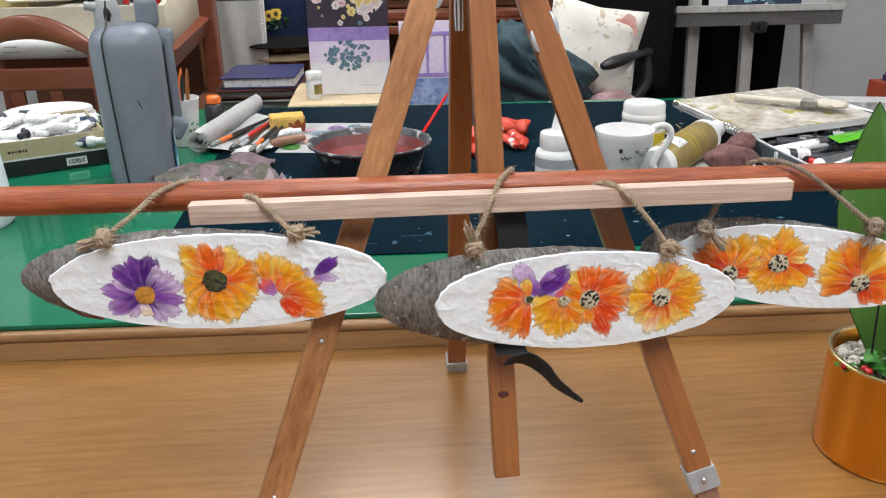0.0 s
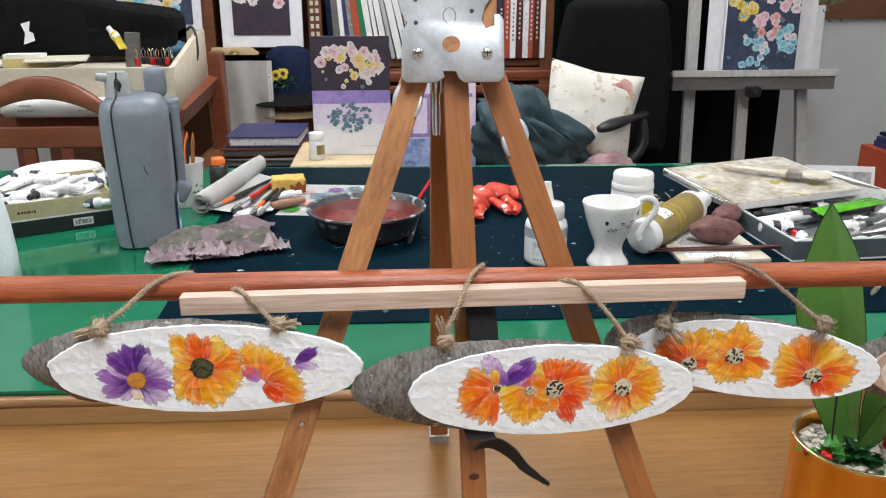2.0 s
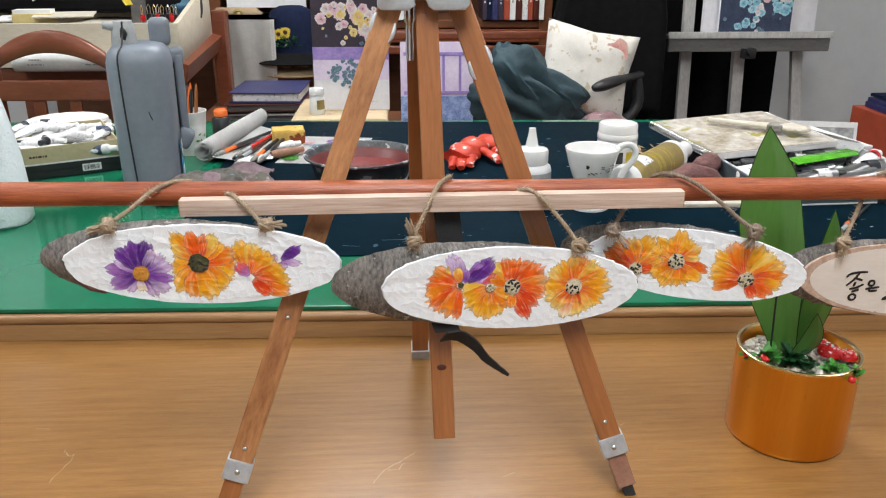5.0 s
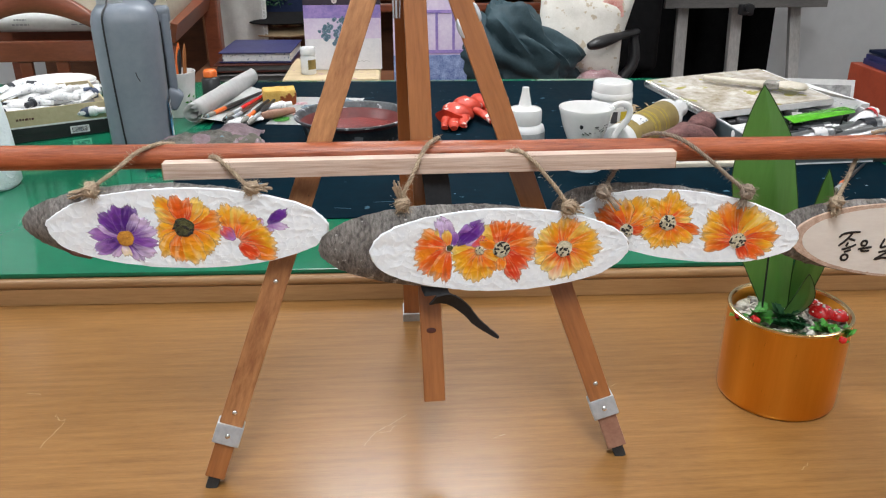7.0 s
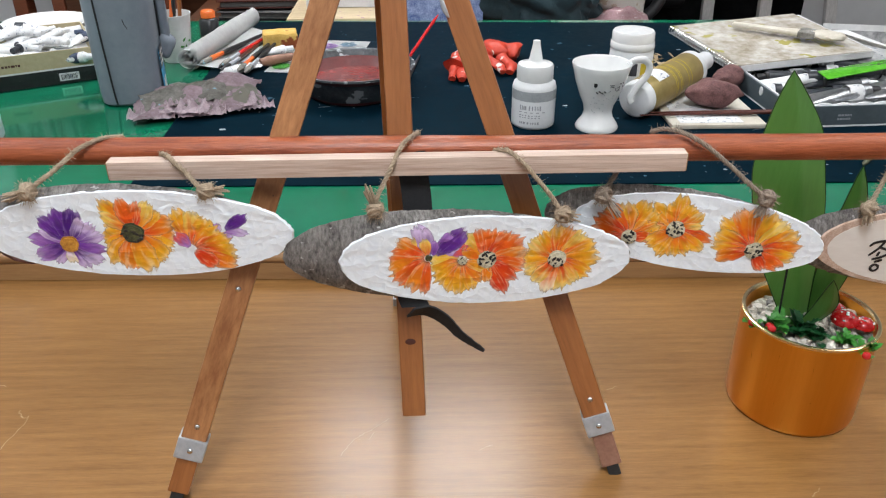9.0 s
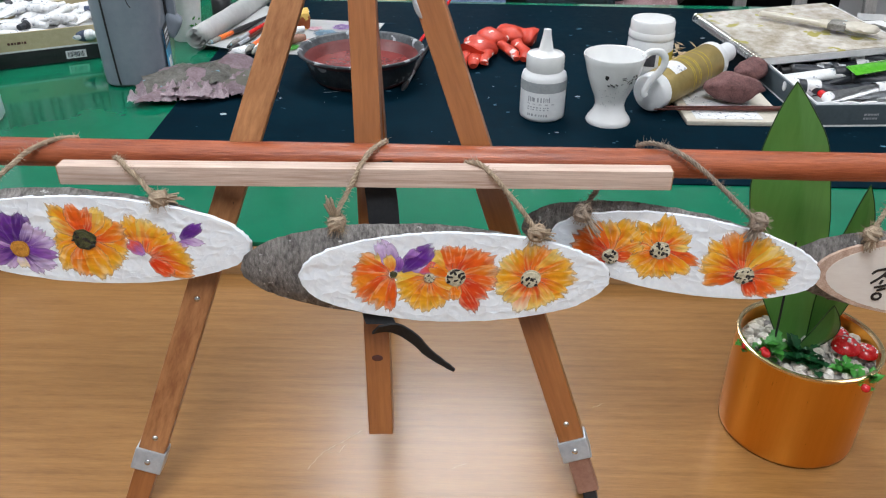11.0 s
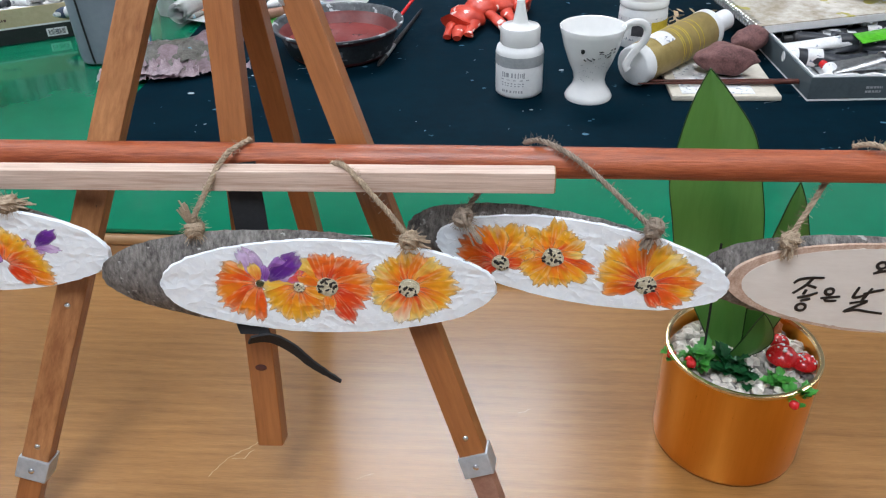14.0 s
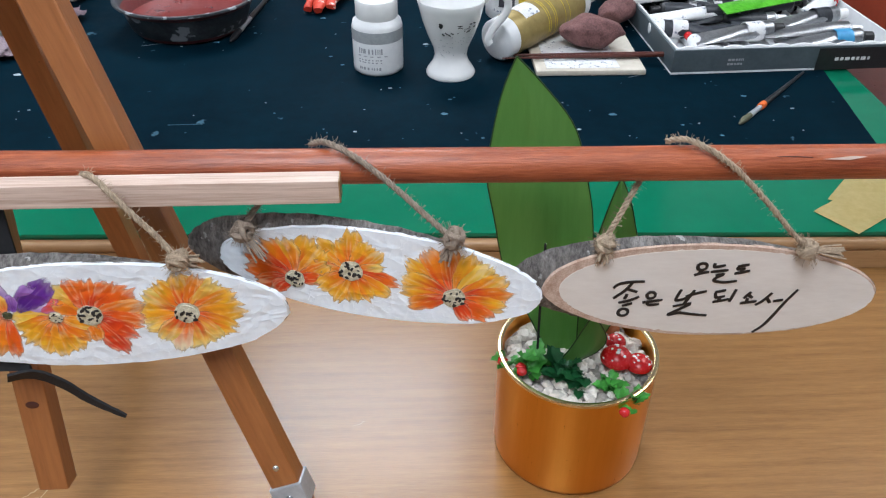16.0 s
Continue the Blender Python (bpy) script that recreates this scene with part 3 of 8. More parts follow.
W, D = DX1 - DX0, DY1 - DY0
at(part("desk_board", box(W, D, 0.012, (0, 0, 0), 0.002), M["edge"], desk), ((DX0 + DX1) / 2, (DY0 + DY1) / 2, GZ - 0.0148), 0, 0, DR)
at(part("felt", box(W - 0.01, D - 0.006, 0.003), M["felt"], desk, "emerald green felt"), ((DX0 + DX1) / 2, (DY0 + DY1) / 2, GZ - 0.0072), 0, 0, DR)
M["topglass"] = surf("glass_over_felt", (0.003, 0.128, 0.064), (0.005, 0.162, 0.082), 3.0, 0.06, bump=0.0, coat=0.1, spec=0.4)
gl = at(part("glass_top", box(W - 0.002, D - 0.002, 0.005, (0, 0, 0), 0.001), M["topglass"], desk, "green glass sheet with bright polished edge"), ((DX0 + DX1) / 2, (DY0 + DY1) / 2, GZ - 0.0029), 0, 0, DR)
prof = [(0.005 * math.cos(a), 0.0060 * math.sin(a)) for a in [radians(-90 + 180 * k / 12) for k in range(13)]]
mould = slab([(x, y) for x, y in prof] + [(-0.004, 0.0060), (-0.004, -0.0060)], W, 0)
mould.transform(Matrix(((0, 0, 1, -W / 2), (-1, 0, 0, 0), (0, 1, 0, 0), (0, 0, 0, 1))))
at(part("edge_moulding", mould, M["edge"], desk, "rounded oak front edge"), ((DX0 + DX1) / 2 - 0.015, DY0 - 0.003, GZ - 0.0125), 0, 0, DR)
# Oak painted lighter than the tabletop to offset dimmer light on the upright face.
M["apron"] = surf("apron_oak_lightened", (0.28, 0.150, 0.062), (0.42, 0.240, 0.108), 5.0, 0.4, stretch=(2.0, 26, 26), fine=3.5, bump=0.08, contrast=0.18)
at(part("edge_board", box(W, 0.012, 0.0212, (0, 0, 0), 0.0004), M["apron"], desk, "oak veneer apron, colour lightened to offset its shade"), ((DX0 + DX1) / 2 - 0.015, DY0 - 0.0005, 0.0111), 0, 0, DR)
for sx in (DX0 + 0.08, DX1 - 0.08):
    for sy in (DY0 + 0.1, DY1 - 0.12):
        part("leg", box(0.06, 0.06, -FLOOR + GZ - 0.0205, (sx, sy, (FLOOR + GZ - 0.0205) / 2), 0.004), M["redwood"], desk)
part("front_panel", box(W - 0.2, 0.02, 0.46, ((DX0 + DX1) / 2, DY0 + 0.12, -0.2105), 0.002), M["redwood"], desk)
MZ = GZ + 0.002
mat_ = part("cutting_mat", slab([(-0.376, 0.862), (0.775, 0.845), (0.835, 1.30), (0.83, 1.735), (-0.40, 1.79), (-0.385, 1.2)], 0.0018, 0.0004), M["mat"], None)
mat_.matrix_world = pose(0, 0, GZ)
tagged(mat_, "dark blue-green cutting mat spotted with paint on the glass", "mat")
rnd = random.Random(77)
for nm, mtl, cnt in (("pale_paint_specks", surf("pale_speck_paint", (0.16, 0.22, 0.26), (0.50, 0.54, 0.57), 200.0, 0.6), 90), ("blue_paint_specks", surf("blue_speck_paint", (0.02, 0.08, 0.13), (0.06, 0.19, 0.28), 200.0, 0.6), 90)):
    dabs = bmesh.new()
    for k in range(cnt):
        cx, cy = rnd.uniform(-0.34, 0.76), 0.87 + 0.85 * rnd.random() ** 1.4
        r = 0.0006 + 0.0034 * rnd.random() ** 5
        if k % 17 == 0:
            a, L = rnd.uniform(-0.6, 0.6), rnd.uniform(0.02, 0.05)
            box(L, 0.0006, 0.0003, (cx, cy, 0.0019), bm=dabs, rot=(0, 0, math.degrees(a)))
        else:
            ph = rnd.uniform(0, 9)
            slab([(cx + r * (1 + 0.5 * noise.noise(Vector((math.cos(t) * 1.6 + ph, math.sin(t) * 1.6, k)))) * 1.5 * math.cos(t), cy + r * (1 + 0.5 * noise.noise(Vector((math.cos(t) * 1.6, math.sin(t) * 1.6 + ph, k)))) * math.sin(t)) for t in [6.283 * i / 10 for i in range(10)]], 0.0003, bm=dabs, m=Matrix.Translation((0, 0, 0.0018)))
    part(nm, dabs, mtl, mat_, "dried paint specks")["kind"] = "stuff"

# ---- easel ----
easel = thing("tripod_easel", (0, 0, 0), label="small wooden tripod easel with zinc head plate, standing on the table", category="easel")
TOP = Vector((-0.008, 0.474, 0.47))


def bar(name, a, b, w, th, material, label="", parent=easel, twist=0.0):
    """A square wooden bar from a to b, its wide side to the front."""
    a, b = Vector(a), Vector(b)
    d = b - a
    o = part(name, box(w, th, d.length, (0, 0, d.length / 2), 0.0012), material, parent, label)
    q = d.to_track_quat("Z", "Y")
    z = d.normalized()
    y = (Vector((0, 1, 0)) - z * z.y).normalized()
    x = y.cross(z)
    o.matrix_local = Matrix.Translation(a) @ Matrix((x, y, z)).transposed().to_4x4() @ pose(0, 0, 0, 0, 0, twist)
    return o


def on_line(a, b, z):
    a, b = Vector(a), Vector(b)
    return a + (b - a) * ((z - a.z) / (b.z - a.z))


LF, LT = Vector((-0.1845, 0.352, 0.004)), Vector((-0.0222, 0.484, 0.445))
RF, RT = Vector((0.1685, 0.372, 0.004)), Vector((0.0095, 0.494, 0.445))
CF, CT = Vector((0.0050, 0.382, 0.057)), Vector((-0.0068, 0.485, 0.445))
BF, BT = Vector((-0.0095, 0.634, 0.004)), Vector((-0.013, 0.508, 0.445))
for f, tp, nm in ((LF, LT, "l"), (RF, RT, "r")):
    bar("leg", on_line(f, tp, 0.042), tp, 0.0195, 0.0150, M["leg_worn"] if nm == "l" else M["leg"])
    bar("leg_extension", on_line(f, tp, 0.008), on_line(f, tp, 0.05), 0.0165, 0.0130, M["leg"] if nm == "l" else M["legtip"])
    br = bar("clamp", on_line(f, tp, 0.036), on_line(f, tp, 0.052), 0.0225, 0.0185, M["steel"], "zinc clamp with a rivet")
    rv = part("rivet", lathe([(0.0022, 0), (0.0022, 0.0008), (0.0012, 0.0016), (0, 0.0018)], 12, m=pose(0, -0.0092, 0.0085, 90)), M["chrome"], br)
    bar("foot", on_line(f, tp, -0.002), on_line(f, tp, 0.0095), 0.010, 0.010, M["rubber"], "black rubber foot")
    d = (tp - f).normalized()
    for zz in ((0.064, 0.169) if nm == "l" else (0.067,)):
        p = on_line(f, tp, zz)
        s = part("screw", lathe([(0.0024, 0), (0.0024, 0.0005), (0.0014, 0.0014), (0, 0.0016)], 12), M["chrome"], easel)
        at(s, (p.x, p.y - 0.0078, p.z), 90 - 15, 0, 0)
bar("centre_bar", CF, CT, 0.0185, 0.014, M["leg"])
bar("back_leg", on_line(BF, BT, 0.006), BT, 0.0185, 0.016, M["leg"])
bar("clamp", on_line(BF, BT, 0.0), on_line(BF, BT, 0.014), 0.021, 0.02, M["steel"])
# head plate: a pressed sheet with rounded lower corners, notches and a hook on one side
TILT = math.degrees(math.atan2(CT.y - CF.y, CT.z - CF.z))
hp = [(-0.037, -0.030), (-0.034, -0.034), (-0.012, -0.034), (-0.006, -0.030), (-0.0075, -0.026), (0.002, -0.026), (0.004, -0.031), (0.008, -0.034), (0.033, -0.034), (0.037, -0.030),
      (0.037, 0.010), (0.034, 0.014), (0.030, 0.014), (0.030, 0.006), (0.024, 0.004), (0.021, 0.010), (0.024, 0.020), (0.032, 0.030), (0.032, 0.045), (-0.037, 0.045), (-0.039, 0.030), (-0.037, 0.016), (-0.032, 0.008), (-0.036, 0.002)]
pl = part("head_plate", slab(hp, 0.0022, 0.0004), M["steel"], easel, "dull zinc head plate with a hook notch")
PM = Matrix.Translation((-0.0085, 0.4655, 0.440)) @ pose(0, 0, 0, 90 - TILT, 0, 0)
pl.matrix_local = PM
for sx in (-0.025, 0.0245):
    s = part("screw", lathe([(0.0042, 0), (0.0042, 0.001), (0.003, 0.0022), (0, 0.0026)], 16), M["chrome"], pl)
    at(s, (sx, -0.0135, 0.0022))
    x = bmesh.new()
    box(0.0048, 0.0009, 0.0006, (0, 0, 0.0026), bm=x)
    box(0.0009, 0.0048, 0.0006, (0, 0, 0.0026), bm=x)
    part("cross_slot", x, M["black"], s)
for sx, sy in ((-0.026, 0.008), (0.014, 0.016), (-0.026, 0.024)):
    at(part("hole", lathe([(0.0016, 0), (0.0016, 0.0003)], 12), M["black"], pl), (sx, sy, 0.0022))
hole = slab([(0.007 * math.cos(a) * (1.0 if math.cos(a) < 0.4 else 0.85), 0.0055 * math.sin(a)) for a in [2 * math.pi * k / 18 for k in range(18)]], 0.0004)
at(part("oval_opening", hole, M["leg_worn"], pl, "opening showing the wood behind"), (-0.0005, -0.007, 0.0022))
at(part("stamped_ring", tube([(0.0045 * math.cos(a), 0.0055 * math.sin(a), 0) for a in [2 * math.pi * k / 20 for k in range(21)]], 0.0004, 5), M["chrome"], pl), (-0.002, 0.013, 0.0024))
# head block behind the plate
at(part("head_block", box(0.066, 0.012, 0.07, (0, 0, 0), 0.003), M["leg_worn"], easel), (-0.0085, 0.4775, 0.455), -TILT)
# steel clips on both legs
for f, tp, zs in ((LF, LT, ((-0.011, 0.397), (0.011, 0.389))), (RF, RT, ((-0.011, 0.358), (0.011, 0.370)))):
    for dx, z in zs:
        p = on_line(f, tp, z)
        lean = math.degrees(math.atan2(tp.x - f.x, tp.z - f.z))
        sg = 1 if dx > 0 else -1
        c = part("clip", slab([(sg * 0.0034 * math.cos(w), 0.0085 * math.sin(w)) for w in [radians(-90 + 180 * k / 9) for k in range(10)]], 0.0045, 0.0006), M["steel"], easel, "zinc leg clip")
        c.matrix_local = Matrix.Translation((p.x + sg * 0.0082, p.y - 0.0045, p.z)) @ pose(0, 0, 0, 90 - TILT, 0, 0) @ pose(0, 0, 0, 0, 0, -lean)
hw = part("hinge_pin", lathe([(0.003, 0), (0.0035, 0.012), (0.003, 0.03), (0.0045, 0.032), (0.0045, 0.05), (0.002, 0.052)], 14), M["chrome"], easel)
at(hw, (-0.0195, 0.479, 0.365), -8)
# webbing strap hanging round the centre bar, its tail loose to one side
strap = bmesh.new()


def ribbon(pts, widths, axis, thick=0.0016, bm=None):
    own = bmesh.new()
    rows = []
    for i, p in enumerate(pts):
        a = axis(i / (len(pts) - 1)).normalized() * widths[i] / 2
        d = (Vector(pts[min(i + 1, len(pts) - 1)]) - Vector(pts[max(i - 1, 0)])).normalized()
        n = a.cross(d).normalized() * thick / 2
        p = Vector(p)
        rows.append([own.verts.new(p - a - n), own.verts.new(p + a - n), own.verts.new(p + a + n), own.verts.new(p - a + n)])
    for r, s in zip(rows, rows[1:]):
        for k in range(4):
            own.faces.new((r[k], r[(k + 1) % 4], s[(k + 1) % 4], s[k]))
    own.faces.new(list(reversed(rows[0])))
    own.faces.new(rows[-1])
    bmesh.ops.recalc_face_normals(own, faces=list(own.faces))
    return merge(bm, own)


pts = smooth_path([(0.006, 0.414, 0.268), (0.008, 0.410, 0.252), (0.010, 0.405, 0.236), (0.011, 0.400, 0.210), (0.008, 0.394, 0.185), (0.006, 0.390, 0.172), (0.005, 0.386, 0.165), (0.008, 0.382, 0.158)], 6)
ribbon(pts, [0.021] * len(pts), lambda u: Vector((1, 0.1 - 0.2 * u, 0.1)), bm=strap)
pts = smooth_path([(0.004, 0.379, 0.155), (0.014, 0.382, 0.155), (0.022, 0.384, 0.151), (0.032, 0.385, 0.142), (0.040, 0.386, 0.131), (0.050, 0.386, 0.122), (0.060, 0.386, 0.114)], 6)
ribbon(pts, [0.0135 - 0.0112 * (k / (len(pts) - 1)) ** 1.8 + 0.0012 * noise.noise(Vector((k * 0.5, 0, 0))) for k in range(len(pts))], lambda u: Vector((0.45, -0.5 + 0.4 * u, 0.85)), bm=strap)
part("strap", strap, M["strap"], easel, "black webbing strap with a frayed tail")
kn = part("knot_mark", lathe([(0.0042, 0), (0.003, 0.0003), (0, 0.0003)], 14, squash=0.6), M["chop"], easel, "dark wood knot")
kp = on_line(CF, CT, 0.12)
at(kn, (kp.x, kp.y - 0.0076, kp.z), 90 - TILT)

# ---- rod and slat ----
rod = thing("hanging_rod", (0.15, 0.424, 0.2655), label="reddish-brown stained round wooden rod lying across the easel", category="rod")
RL = 1.15
own = bmesh.new()
rings = []
NR = 90
for i in range(NR + 1):
    x = (i / NR - 0.5) * RL
    ring = []
    for k in range(20):
        a = 2 * math.pi * k / 20
        r = 0.0098 * (1 + 0.035 * noise.noise(Vector((x * 14, 1.3 * math.cos(a), 1.3 * math.sin(a)))))
        ring.append(own.verts.new((x, r * math.cos(a), r * math.sin(a) - 0.006 * x)))
    rings.append(ring)
for a, b in zip(rings, rings[1:]):
    for k in range(20):
        own.faces.new((a[k], a[(k + 1) % 20], b[(k + 1) % 20], b[k]))
own.faces.new(rings[0])
own.faces.new(list(reversed(rings[-1])))
bmesh.ops.recalc_face_normals(own, faces=list(own.faces))
part("rod_body", own, M["rod"], rod)
part("splinter", slab([(-0.012, 0), (0.004, 0.0011), (0.013, 0.0004), (0.003, -0.0010)], 0.0006, m=pose(0.322, -0.0078, 0.0046, 55, 0, 3)), M["slat"], rod, "pale raised wood splinter")
part("crack", tube(smooth_path([(0.285, -0.0062, 0.0052), (0.295, -0.0066, 0.0054), (0.305, -0.0068, 0.0049)], 4), 0.0004, 5), M["chop"], rod, "dark hairline crack")
slat = tagged(part("pine_batten", box(0.402, 0.011, 0.0135, (0, 0, 0), 0.0007), M["slat"], None), "pale raw pine batten tied in front of the rod", "batten")
slat.matrix_world = pose(-0.0015, 0.4035, 0.2635, 0, -0.25, 0)
for sx in (-1, 1):
    part("end_grain", box(0.0008, 0.0104, 0.0129, (sx * 0.2012, 0, 0), 0.0003), M["edge"], slat, "sawn end grain")


# ---- hanging signs ----
def petal_mesh(bm, uvl, u, v, r, rr, a, half, squash, lift, k, rag, rnd, droop):
    """One ragged petal of paint from the heart outwards."""
    rows = []
    NU, NV = 8, 12
    tone = rnd.uniform(-0.50, 0.38)
    el = bm.loops.layers.uv.get("edge") or bm.loops.layers.uv.new("edge")
    uvl = bm.loops.layers.uv["UVMap"]
    lean = rnd.uniform(-0.25, 0.25) * half
    for i in range(NU + 1):
        s = i / NU
        wd = half * (0.36 + 0.84 * math.sin(math.pi * min(s * 1.05, 1) * 0.60)) * (1.0 if s < 0.85 else 1 - 1.2 * (s - 0.85))
        row = []
        for j in range(NV + 1):
            q = j / NV * 2 - 1
            edge = 0.97 - 0.13 * q ** 4 - 0.035 * math.cos(q * 7 + k * 2)
            jag = 1 + rag * 0.46 * (rnd.random() - 0.6) * (1 if i == NU else (0.3 if i == NU - 1 else 0.08))
            rad = 0.10 * r + (rr - 0.10 * r) * s * edge * jag
            aa = a + q * wd * (1 + 0.30 * noise.noise(Vector((s * 3.5, k * 3.1 + u * 200, q * 1.5)))) + lean * s
            h = 0.00133 + (0.25 * (lift - 0.0012) + 0.00005 * (k % 3) + 0.00012 * (1 - q * q) + 0.00005 * noise.noise(Vector((rad * 300, aa * 6, k)))) * min(1, 3 * (1 - s))
            row.append((bm.verts.new((u + rad * math.cos(aa), -h, v + squash * rad * math.sin(aa))), (s * 1.7 + tone, q * 0.5 + k * 1.37 + u * 90), (min(1 - s, (1 - abs(q)) * 0.55 + 0.02, s * 0.9 + 0.06), 0)))
        rows.append(row)
    for i in range(NU):
        for j in range(NV):
            quad = (rows[i][j], rows[i][j + 1], rows[i + 1][j + 1], rows[i + 1][j])
            f = bm.faces.new([x[0] for x in quad])
            for lp, x in zip(f.loops, quad):
                lp[uvl].uv = x[1]
                lp[el].uv = x[2]


def bloom(parent, name, u, v, r, n, material, heart, hr, seed, squash=1.0, a0=0.0, a1=360.0, rag=0.75, lift=0.0012, hearts=True, joined=False, mix=None):
    """A painted bloom on a face (x right, z up, the viewer at minus y): a thin wash, ragged petals over it, and a heart."""
    rnd = random.Random(seed)
    specs = []
    for k in range(n):
        a = radians(a0 + (a1 - a0) * (k + 0.5) / n + rnd.uniform(-6, 6))
        specs.append((a, radians((a1 - a0) / n) * rnd.uniform(0.56, 0.72), 0.97 * r * rnd.uniform(0.84, 1.10), k))
    wash = bmesh.new()
    uvl = wash.loops.layers.uv.new("UVMap")
    for a, half, rr, k in (specs if joined else specs[::2]):
        petal_mesh(wash, uvl, u, v, r, rr * (1 if joined else 0.72), a, half * (1.3 if joined else 0.95), squash, lift - 0.0003, k, rag * 1.3, rnd, 0)
    bmesh.ops.recalc_face_normals(wash, faces=list(wash.faces))
    fl = part(name, wash, material, parent)
    if not joined:
        for a, half, rr, k in specs:
            bm = bmesh.new()
            ul = bm.loops.layers.uv.new("UVMap")
            petal_mesh(bm, ul, u, v, r, rr, a, half, squash, lift, k, rag, rnd, 0)
            bmesh.ops.recalc_face_normals(bm, faces=list(bm.faces))
            part("petal", bm, material if not mix or rnd.random() > 0.42 else mix, fl)
    if hearts:
        hb = lathe([(hr, 0), (hr * 0.93, 0.0005), (hr * 0.5, 0.0009), (0, 0.0010)], 18)
        h = part("heart", hb, heart, fl)
        at(h, (u, -lift - 0.0004, v), 90)
        sd = bmesh.new()
        for k in range(24):
            a, q = rnd.uniform(0, 6.28), hr * math.sqrt(rnd.random()) * 0.92
            blob(hr * rnd.uniform(0.06, 0.13), 0.4, 2, (1.5, 0.8, 0.5), k, 1, sd, pose(q * math.cos(a), q * math.sin(a), 0.0010 - 0.0005 * (q / hr) ** 2, 0, 0, rnd.uniform(0, 180)))
        s_ = part("seed_dots", sd, M["seed"], fl, "black dabbed seed dots")
        at(s_, (u, -lift - 0.0004, v), 90)
        s_["kind"] = "stuff"
    return fl


def ellipse_sign(name, loc, a, b, tilt, shift, thick, yaw, label, painted=True, group="hanging wood slice signs", seed=0):
    """A slice cut aslant from a branch: an oval face, the bark drawn back and to one side."""
    t = thing(name, loc, label=label, category="sign", group=group)
    t.matrix_world = Matrix.Translation(loc) @ pose(0, 0, 0, 0, 0, yaw) @ pose(0, 0, 0, 0, -tilt, 0)
    own = bmesh.new()
    N, K = 120, 6
    rings = []
    for j in range(K + 1):
        s = j / K
        ring = []
        for i in range(N):
            an = 2 * math.pi * i / N
            c, sn = math.cos(an), math.sin(an)
            k = 1 + 0.018 * noise.noise(Vector((c * 3, sn * 3, seed + s * 1.5)))
            x, z = a * c * k, b * sn * k
            # the tapering left end of the slice runs further out than the rest
            x += shift * s * (1.0 if c < 0 else 0.75) - 0.004 * s
            z += 0.001 * s
            rough = 0.0012 * noise.noise(Vector((c * 30, sn * 14, s * 3 + seed)))
            ring.append(own.verts.new((x + rough * c, thick * s + 0.0004, z + rough * sn)))
        rings.append(ring)
    for p, q in zip(rings, rings[1:]):
        for i in range(N):
            own.faces.new((p[i], q[i], q[(i + 1) % N], p[(i + 1) % N]))
    own.faces.new(rings[0])
    own.faces.new(list(reversed(rings[-1])))
    bmesh.ops.recalc_face_normals(own, faces=list(own.faces))
    part("bark_slice", own, M["bark"], t, "grey furrowed bark")
    # face: a thin layer with an uneven rim
    fb = bmesh.new()
    C = 26
    rows = []
    for j in range(C + 1):
        s = j / C if j < C - 1 else (0.988 if j == C - 1 else 1.0)
        row = []
        for i in range(N):
            an = 2 * math.pi * i / N
            k = 1 + 0.018 * noise.noise(Vector((math.cos(an) * 3, math.sin(an) * 3, seed)))
            if painted:
                k *= 1.004 + 0.016 * noise.noise(Vector((math.cos(an) * 34, math.sin(an) * 34, seed + 9)))
            x, z = a * s * k * math.cos(an), b * s * k * math.sin(an)
            h = 0.0
            if painted:
                w = Vector((x * 95 + seed * 5, z * 140, seed * 3.0))
                h = 0.0001 * noise.noise(w)
            row.append(fb.verts.new((x, -0.0012 - h if s < 0.999 else 0.001, z)))
        rows.append(row)
    for p, q in zip(rows, rows[1:]):
        for i in range(N):
            fb.faces.new((p[i], p[(i + 1) % N], q[(i + 1) % N], q[i]))
    bmesh.ops.remove_doubles(fb, verts=list(fb.verts), dist=1e-6)
    bmesh.ops.recalc_face_normals(fb, faces=list(fb.faces))
    if painted:
        part("white_face", fb, M["gesso"], t, "thick white trowelled ground")
    else:
        part("inner_bark_rim", fb, M["ring"], t, "ragged brown inner bark")
        cf = slab([(a * 0.945 * (1 + 0.010 * noise.noise(Vector((k * 0.7, 2, 1)))) * math.cos(2 * math.pi * k / 220), b * 0.925 * (1 + 0.030 * noise.noise(Vector((k * 0.9, 7, 1)))) * math.sin(2 * math.pi * k / 220)) for k in range(220)], 0.00025)
        at(part("bare_face", cf, M["face"], t, "smooth pale bare wood"), (0.0045, -0.0012, -0.0005), 90)
    return t


PAINT = {"R": (0.66, 0.030, 0.006), "V": (0.80, 0.075, 0.006), "O": (0.84, 0.150, 0.006), "G": (0.85, 0.260, 0.008), "Y": (0.88, 0.450, 0.016), "L": (0.88, 0.600, 0.110), "W": (0.86, 0.740, 0.500),
         "D": (0.062, 0.005, 0.190), "U": (0.145, 0.022, 0.320), "I": (0.340, 0.150, 0.490), "J": (0.660, 0.520, 0.760)}
M["flower_paint"] = trowelled("flower_paint", None, None, True)


def ease(x):
    x = min(max(x, 0.0), 1.0)
    return x * x * (3 - 2 * x)


